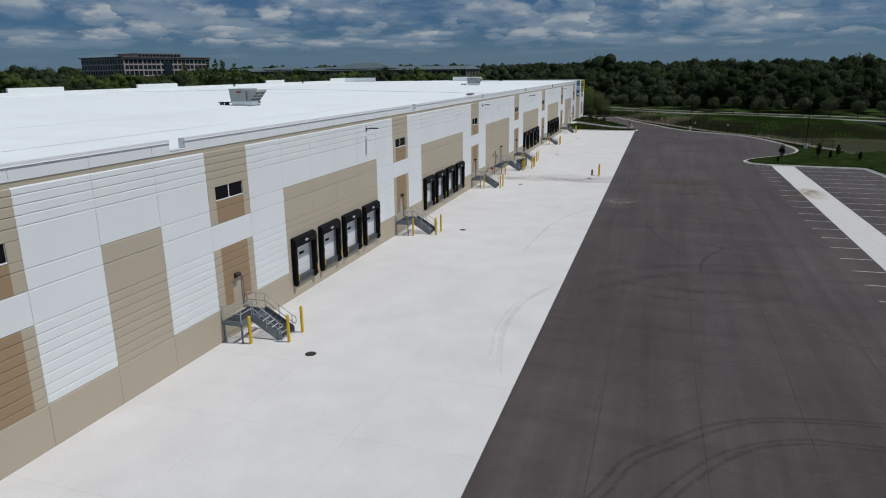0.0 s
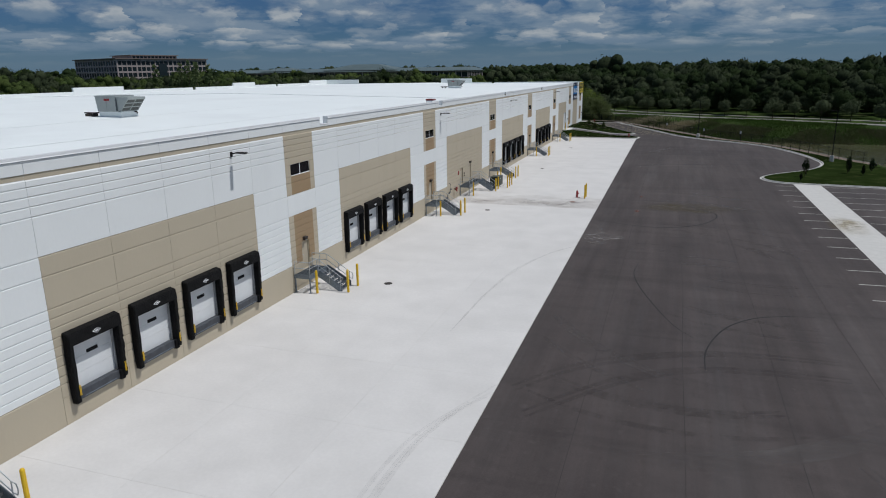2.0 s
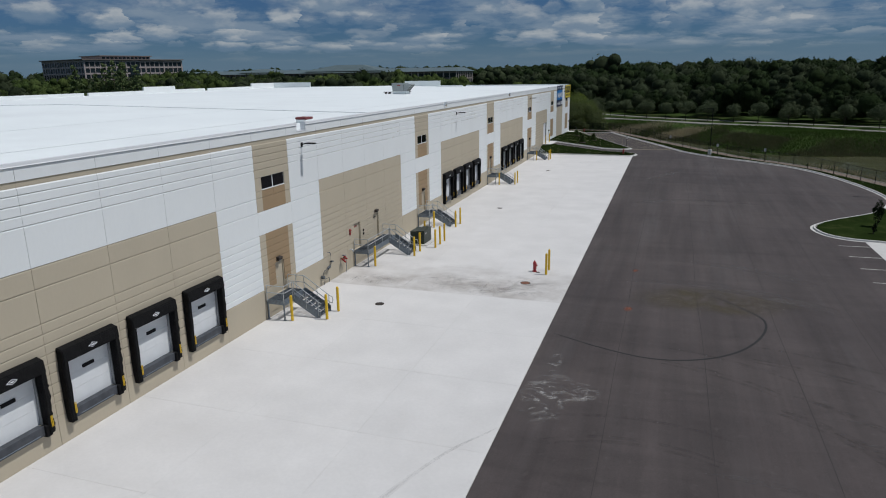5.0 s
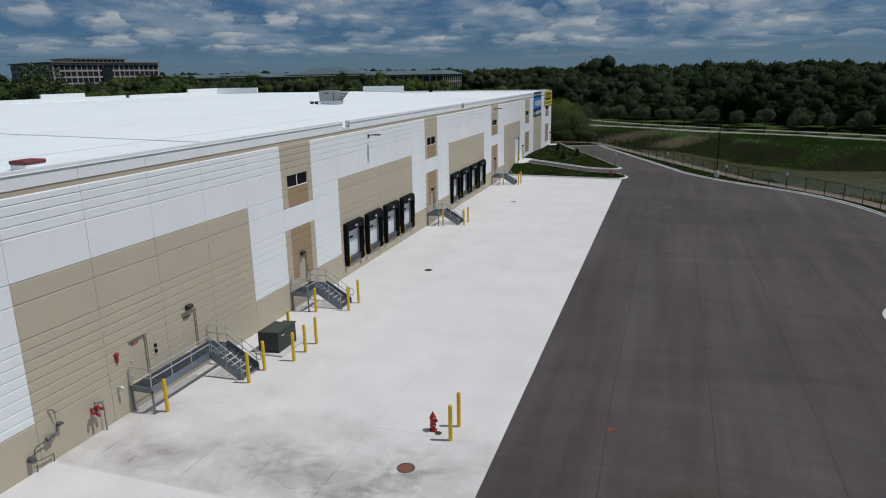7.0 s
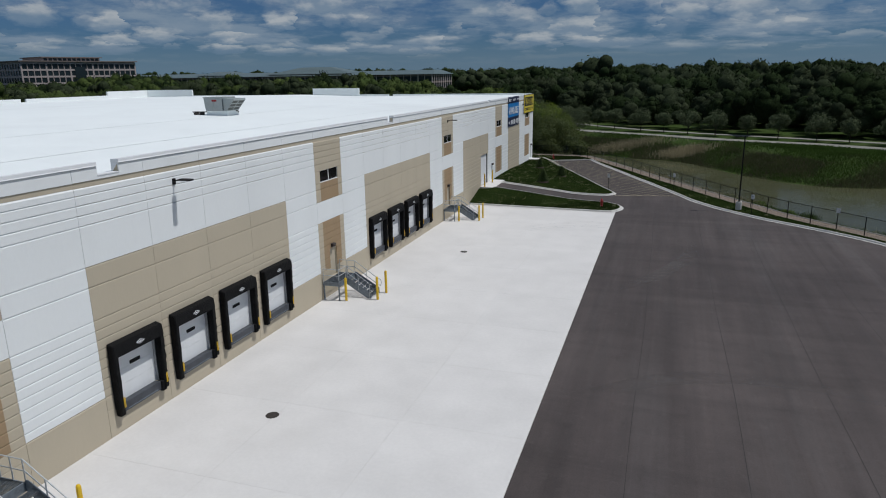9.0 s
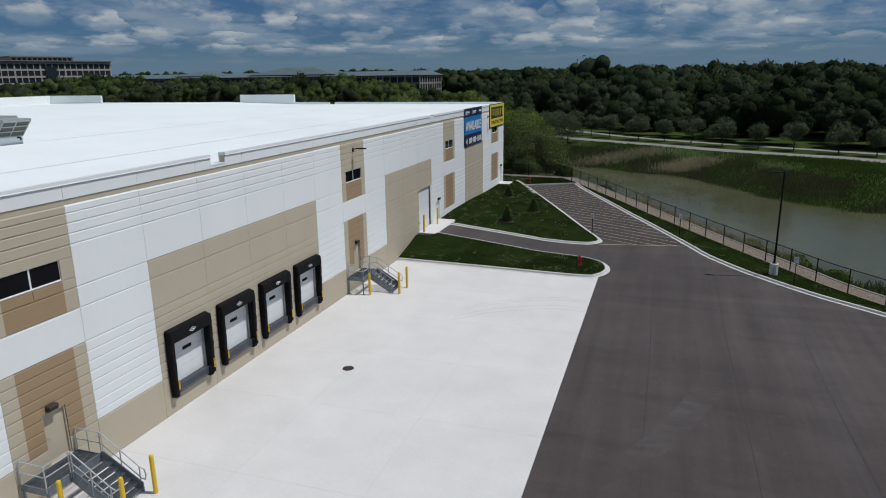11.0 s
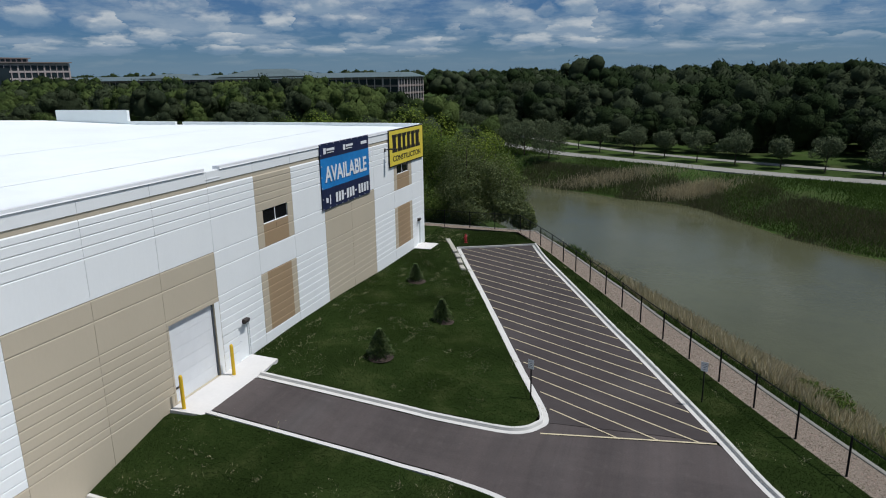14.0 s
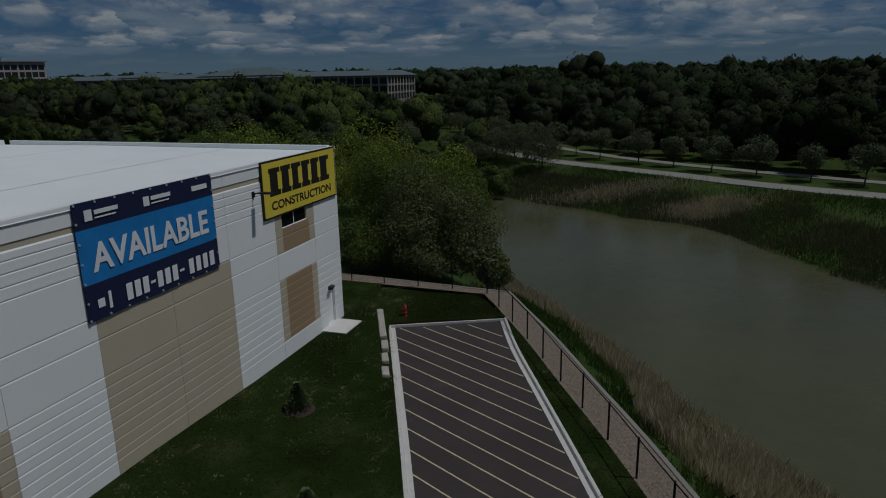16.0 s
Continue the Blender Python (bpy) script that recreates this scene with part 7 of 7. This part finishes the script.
spots = []
for k in range(3600):
    a = rng.uniform(radians(-62), radians(52))
    d = rng.uniform(430, 640) if k % 3 else rng.uniform(0, 1) ** 0.6 * 1500 + 440
    x, y = 10 + d * math.sin(a), 60 + d * math.cos(a)
    if x < -80 and y < 560:
        continue
    if x > -60 and y < 330:
        continue
    spots.append((x, y, 0.0, 0.92 + 0.0004 * (d - 430) + (0.55 + 0.0006 * (d - 430)) * (1 - smoothstep(a, radians(12), radians(26)))))
spots = spots[:1500] + [(x, y, 0.0, g) for x, y, g in ((-33, 526, 1.7), (-24, 522, 2.05), (-16, 528, 1.75), (-40, 530, 1.45))]
plant("far_woods", spots, KINDS_HORIZON, [M_WOOD_A, M_WOOD_A, M_WOOD_B], "distant line of dark woods on the horizon", (0.92, 1.12))

spots = []
for _ in range(2600):
    x, y = rng.uniform(-640, -230), rng.uniform(330, 560)
    if (-470 < x < -290 and 436 < y) or y > 500:
        continue
    if any((x - a) ** 2 + (y - b) ** 2 < 70 for a, b, _, g in spots):
        continue
    left = smoothstep(-x - 0.55 * (y - 430), 395, 440)
    spots.append((x, y, 0.1, 1.2 + 0.35 * left))
plant("woodland", spots[:330], KINDS_FAR, [M_WOOD_A, M_WOOD_B, M_WOOD_C], "mixed trees round the far office block", (0.85, 1.15))

# spruces by the offices
rng.uniform(-3, 3, 14)
for k, (x, y, h) in enumerate(((-124.9, 189.1, 17.6), (-120.6, 191.4, 15.6), (-119.4, 193.5, 18.0), (-115.9, 192.6, 18.8), (-116.0, 196.4, 18.9), (-112.6, 191.8, 17.8), (-109.4, 193.4, 17.6))):
    r = np.random.default_rng(300 + k)
    top = thing("spruce", "tall dark spruce standing before the offices", "tree", "tall spruces before the offices", at=(x, y, 0))
    bm = bmesh.new()
    tube(bm, [(0, 0, 0), (0, 0, h)], [0.25, 0.03], 6)
    part("trunk", bm, M_BARK, top)
    lumps = []
    for j in range(15):
        reach = h * 0.25 * (1 - j / 15.2) + 0.2
        for i in range(max(3, 7 - j // 3)):
            a = 2 * math.pi * (i + r.uniform(0, 1)) / max(3, 7 - j // 3)
            q = reach * r.uniform(0.45, 0.75)
            lumps.append((q * math.cos(a), q * math.sin(a), h * (0.06 + 0.9 * j / 14) + r.uniform(-0.3, 0.3) - 0.1 * q, 0.3 + reach * 0.36, 0.3 + reach * 0.36, 0.3 + h * 0.016))
    v, f = leaf_cloud(r, lumps, 5200, 0.32, 0.6, 0.3)
    c = new("crown", joined("crown", v.tolist(), f.tolist(), M_NEEDLE))
    c.parent = top

# ---- reeds and grass ----
def blades(name, roots, heights, width, mat, label, lean=0.22, category="reeds"):
    n = len(roots)
    r = np.random.default_rng(len(name) + n)
    a = r.uniform(0, 2 * math.pi, n)
    side = np.stack([np.cos(a), np.sin(a), np.zeros(n)], 1)
    tip = np.stack([r.normal(0, lean, n), r.normal(0, lean, n), np.ones(n)], 1) * heights[:, None]
    w = width * r.uniform(0.6, 1.3, (n, 1))
    mid = roots + tip * np.array([0.35, 0.35, 0.6])
    v = np.stack([roots - side * w, roots + side * w, mid + side * w * 0.8, roots + tip, mid - side * w * 0.8], 1).reshape(-1, 3)
    f = np.arange(5 * n).reshape(-1, 5)
    ob = new(name, joined(name, v.tolist(), f.tolist(), mat))
    return tagged(ob, label, category, kind="stuff")


def scatter(n, x0, x1, y0, y1, seed, lo, hi, gate=0.0, scale=0.15):
    r = np.random.default_rng(seed)
    x, y = r.uniform(x0, x1, n), r.uniform(y0, y1, n)
    d = pond_distance(x, y)
    keep = (d > lo) & (d < hi)
    x, y = x[keep], y[keep]
    n = len(x)
    keep = np.ones(n, bool)
    if gate:
        k = np.array([noise.noise((a * scale, b * scale, seed)) for a, b in zip(x, y)])
        keep &= k + r.normal(0, 0.15, n) > gate - 0.5
    x, y = x[keep], y[keep]
    return np.stack([x, y, ground_z(x, y) - 0.03], 1)


f_pts = np.array([(p.x, p.y) for p in FENCE])
near = scatter(620000, 4, 62, 138, 236, 5, -0.4, 12.0, 0.34, 0.16)
near = near[~far_side(near[:, 0], near[:, 1])]
gap = np.min(np.hypot(near[:, None, 0] - f_pts[None, :, 0], near[:, None, 1] - f_pts[None, :, 1]), 1)
lush = np.array([noise.noise((a * 0.06 + 3, b * 0.06, 2.0)) for a, b in near[:, :2]])
near = near[gap > 1.3 + 4.5 * np.clip(lush * 2.2 + 0.45, 0, 1)]
r = np.random.default_rng(8)
blades("reed_bed", near, r.uniform(0.6, 1.6, len(near)), 0.027, M_REED_DRY, "straw-coloured dry reeds on the near bank", 0.16)
green = scatter(520000, 4, 66, 138, 236, 15, 0.5, 15.0, 0.22, 0.17)
green = green[~far_side(green[:, 0], green[:, 1])]
gap = np.min(np.hypot(green[:, None, 0] - f_pts[None, :, 0], green[:, None, 1] - f_pts[None, :, 1]), 1)
green = green[gap > 2.2]
blades("bank_grass", green, np.random.default_rng(18).uniform(0.25, 0.75, len(green)), 0.018, M_TALL, "lush green grass on the steep near bank", 0.4, "grass")
far = scatter(620000, -24, 110, 232, 318, 6, -0.4, 11.0, 0.47, 0.10)
far = far[far_side(far[:, 0], far[:, 1])]
blades("reed_bed", far, np.random.default_rng(9).uniform(0.3, 0.9, len(far)), 0.032, M_REED, "mixed green and straw reeds along the far shore", 0.25)
mead = scatter(300000, -30, 110, 240, 330, 7, 0.6, 60.0, 0.2, 0.06)
my_ = np.interp(mead[:, 0], [p[0] for p in ROAD], [p[1] for p in ROAD])
mead = mead[(mead[:, 1] < my_ - 4) & far_side(mead[:, 0], mead[:, 1])]
r = np.random.default_rng(61)
clump = np.stack([r.normal(25.3, 3.0, 6500), r.normal(283.2, 1.4, 6500)], 1)
clump = np.concatenate([clump, np.stack([r.normal(9, 6.0, 3600), r.normal(292.5, 1.6, 3600)], 1)])
clump = np.concatenate([clump, ground_z(clump[:, 0], clump[:, 1])[:, None] - 0.03], 1)
clump = clump[pond_distance(clump[:, 0], clump[:, 1]) > -0.3]
blades("reed_bed", clump, r.uniform(0.5, 1.4, len(clump)), 0.038, M_REED_DRY, "bleached stand of straw reeds on the far bank", 0.2)
blades("meadow_grass", mead, np.random.default_rng(10).uniform(0.2, 0.7, len(mead)), 0.05, M_TALL, "rough tall grass on the far bank", 0.5, "grass")


def lawn_blades(ob, n, seed, hi):
    """Blades on the faces of a lawn."""
    me = ob.data
    me.calc_loop_triangles()
    co = np.zeros(len(me.vertices) * 3)
    me.vertices.foreach_get("co", co)
    co = co.reshape(-1, 3)
    tri = np.array([t.vertices[:] for t in me.loop_triangles])
    p, q, s = co[tri[:, 0]], co[tri[:, 1]], co[tri[:, 2]]
    area = np.linalg.norm(np.cross(q - p, s - p), axis=1)
    r = np.random.default_rng(seed)
    k = r.choice(len(tri), n, p=area / area.sum())
    u, v = r.uniform(0, 1, (n, 1)), r.uniform(0, 1, (n, 1))
    flip = u + v > 1
    u, v = np.where(flip, 1 - u, u), np.where(flip, 1 - v, v)
    roots = p[k] + u * (q - p)[k] + v * (s - p)[k]
    roots = roots[~((roots[:, 0] < 1.95) & (roots[:, 1] > 173.1) & (roots[:, 1] < 179.75))]
    n = len(roots)
    return blades("grass", roots, r.uniform(0.02, hi, n), 0.014, M_BLADE, "short mown grass blades", 1.7, "grass")


lawn_blades(lawn_n, 60000, 31, 0.042)
lawn_blades(lawn_b, 14000, 34, 0.042)
lawn_blades(lawn_s, 26000, 32, 0.042)
lawn_blades(verge, 28000, 33, 0.042)


# dead straw lying in patches on the lawns
M_STRAW = material("dead_grass", (0.31, 0.295, 0.18), 0.9, vary=0.2, scale=2, fine=10, bump=0, piece=0.3, island=True, spec=0.1)
for ob, count, seed in ((lawn_n, 210, 51), (lawn_s, 70, 52), (verge, 45, 53)):
    me = ob.data
    co = np.zeros(len(me.vertices) * 3)
    me.vertices.foreach_get("co", co)
    co = co.reshape(-1, 3)
    r = np.random.default_rng(seed)
    spots = co[r.choice(len(co), count)]
    roots = []
    for p in spots:
        n = int(r.integers(8, 46))
        w = r.uniform(0.08, 0.32)
        q = p + r.normal(0, 1, (n, 3)) * np.array([w, w * 1.6, 0])
        near_z = [co[np.argmin((co[:, 0] - a) ** 2 + (co[:, 1] - b) ** 2), 2] for a, b, _ in q]
        q[:, 2] = np.array(near_z) + 0.01
        roots.append(q)
    roots = np.concatenate(roots)
    roots = roots[~((roots[:, 0] < 2.1) & (roots[:, 1] > 173.0) & (roots[:, 1] < 179.9))]
    blades("straw", roots, r.uniform(0.03, 0.07, len(roots)), 0.010, M_STRAW, "pale dead grass in small patches", 0.9, "grass")


# ---- offices in the distance ----
def office(name, corner, along, length, depth, floors, storey, z0, bays, label, mats):
    """A long block with rows of windows on two sides. along: degrees of its long side."""
    top = thing(name, label, "office building", at=(corner[0], corner[1], z0), turn=along)
    hgt = floors * storey
    bm = bmesh.new()
    box(bm, 0.3, length - 0.3, 0.3, depth - 0.3, -2, hgt - 0.4)
    part("core", bm, M_GLASS2, top)
    for k in range(floors + 1):
        bm = bmesh.new()
        a, b = k * storey - (0.55 if k else 2), k * storey + 0.55 if k < floors else hgt + 0.9
        box(bm, 0, length, 0, depth, a, b)
        part("spandrel", bm, mats[1], top)
    bm = bmesh.new()
    for k in range(bays + 1):
        x = (length - 0.5) * k / bays
        box(bm, x, x + (0.9 if k % 4 == 0 else 0.45), -0.06, 0.5, -2, hgt + 0.5)
    n = max(3, round(depth / (length / bays)))
    for k in range(n + 1):
        y = (depth - 0.7) * k / n
        box(bm, -0.06, 0.5, y, y + 0.7, -2, hgt + 0.5)
        box(bm, length - 0.5, length + 0.06, y, y + 0.7, -2, hgt + 0.5)
    part("pier", bm, mats[0], top)
    return top


tower = office("office_building", (-363, 423, 0), 72.6, 75.5, 61, 6, 4.2, 0.7, 20, "six-storey brownish office block with rows of dark windows", (M_OFFICE, M_OFFICE))
bm = bmesh.new()
box(bm, 19, 57, 12, 40, 26.0, 29.0)
part("penthouse", bm, M_OFFICE, tower)
bm = bmesh.new()
box(bm, 17.8, 58.2, 10.8, 41.2, 29.0, 29.5)
part("roof_slab", bm, M_OFFICE_DK, tower)
bm = bmesh.new()
for k in range(12):
    box(bm, 19.8 + k * 3.1, 22.0 + k * 3.1, 11.93, 12.1, 27.0, 28.6)
part("louvre_band", bm, M_GLASS2, tower)
bm = bmesh.new()
box(bm, -1.3, 76.8, -1.3, 62.3, 26.1, 26.7)
part("cornice", bm, M_OFFICE_DK, tower, "dark overhanging cornice")
bm = bmesh.new()
box(bm, 33, 40, -0.3, 0.5, 3, 23)
part("glass_bay", bm, M_GLASS2, tower)
low = office("office_building", (-390, 500, 0), 0, 271, 40, 3, 4.1, 2.4, 58, "long low brick office with a grey-green metal roof", (M_OFFICE, M_OFFICE_DK))
bm = bmesh.new()
v = [bm.verts.new(p) for p in [(-1, -1.5, 13.0), (272, -1.5, 13.0), (272, 42, 13.0), (-1, 42, 13.0), (3, 14, 15.6), (268, 14, 15.6), (268, 28, 15.6), (3, 28, 15.6)]]
for q in ((0, 1, 5, 4), (1, 2, 6, 5), (2, 3, 7, 6), (3, 0, 4, 7), (4, 5, 6, 7)):
    bm.faces.new([v[k] for k in q])
roof_low = part("roof", bm, M_OROOF, low)
for x0, x1, hh in ((152, 214, 18.6), (95, 125, 16.8)):
    bm = bmesh.new()
    v = [bm.verts.new(p) for p in [(x0, 2, 14.2), (x1, 2, 14.2), (x1, 34, 14.2), (x0, 34, 14.2), (x0 + 20 * (x1 - x0) / 62, 14, hh), (x1 - 20 * (x1 - x0) / 62, 14, hh), (x1 - 20 * (x1 - x0) / 62, 20, hh), (x0 + 20 * (x1 - x0) / 62, 20, hh)]]
    for q in ((0, 1, 5, 4), (1, 2, 6, 5), (2, 3, 7, 6), (3, 0, 4, 7), (4, 5, 6, 7)):
        bm.faces.new([v[k] for k in q])
    part("skylight", bm, M_OROOF, roof_low)
shed = thing("far_shed", "distant low building with a pale roof among trees", "building", at=(112, 430, 0))
bm = bmesh.new()
box(bm, 0, 46, 0, 20, 0, 11.5)
part("wall", bm, M_OFFICE_DK, shed)
bm = bmesh.new()
box(bm, -1, 47, -1, 21, 11.5, 12.2)
part("roof", bm, M_COPING, shed)
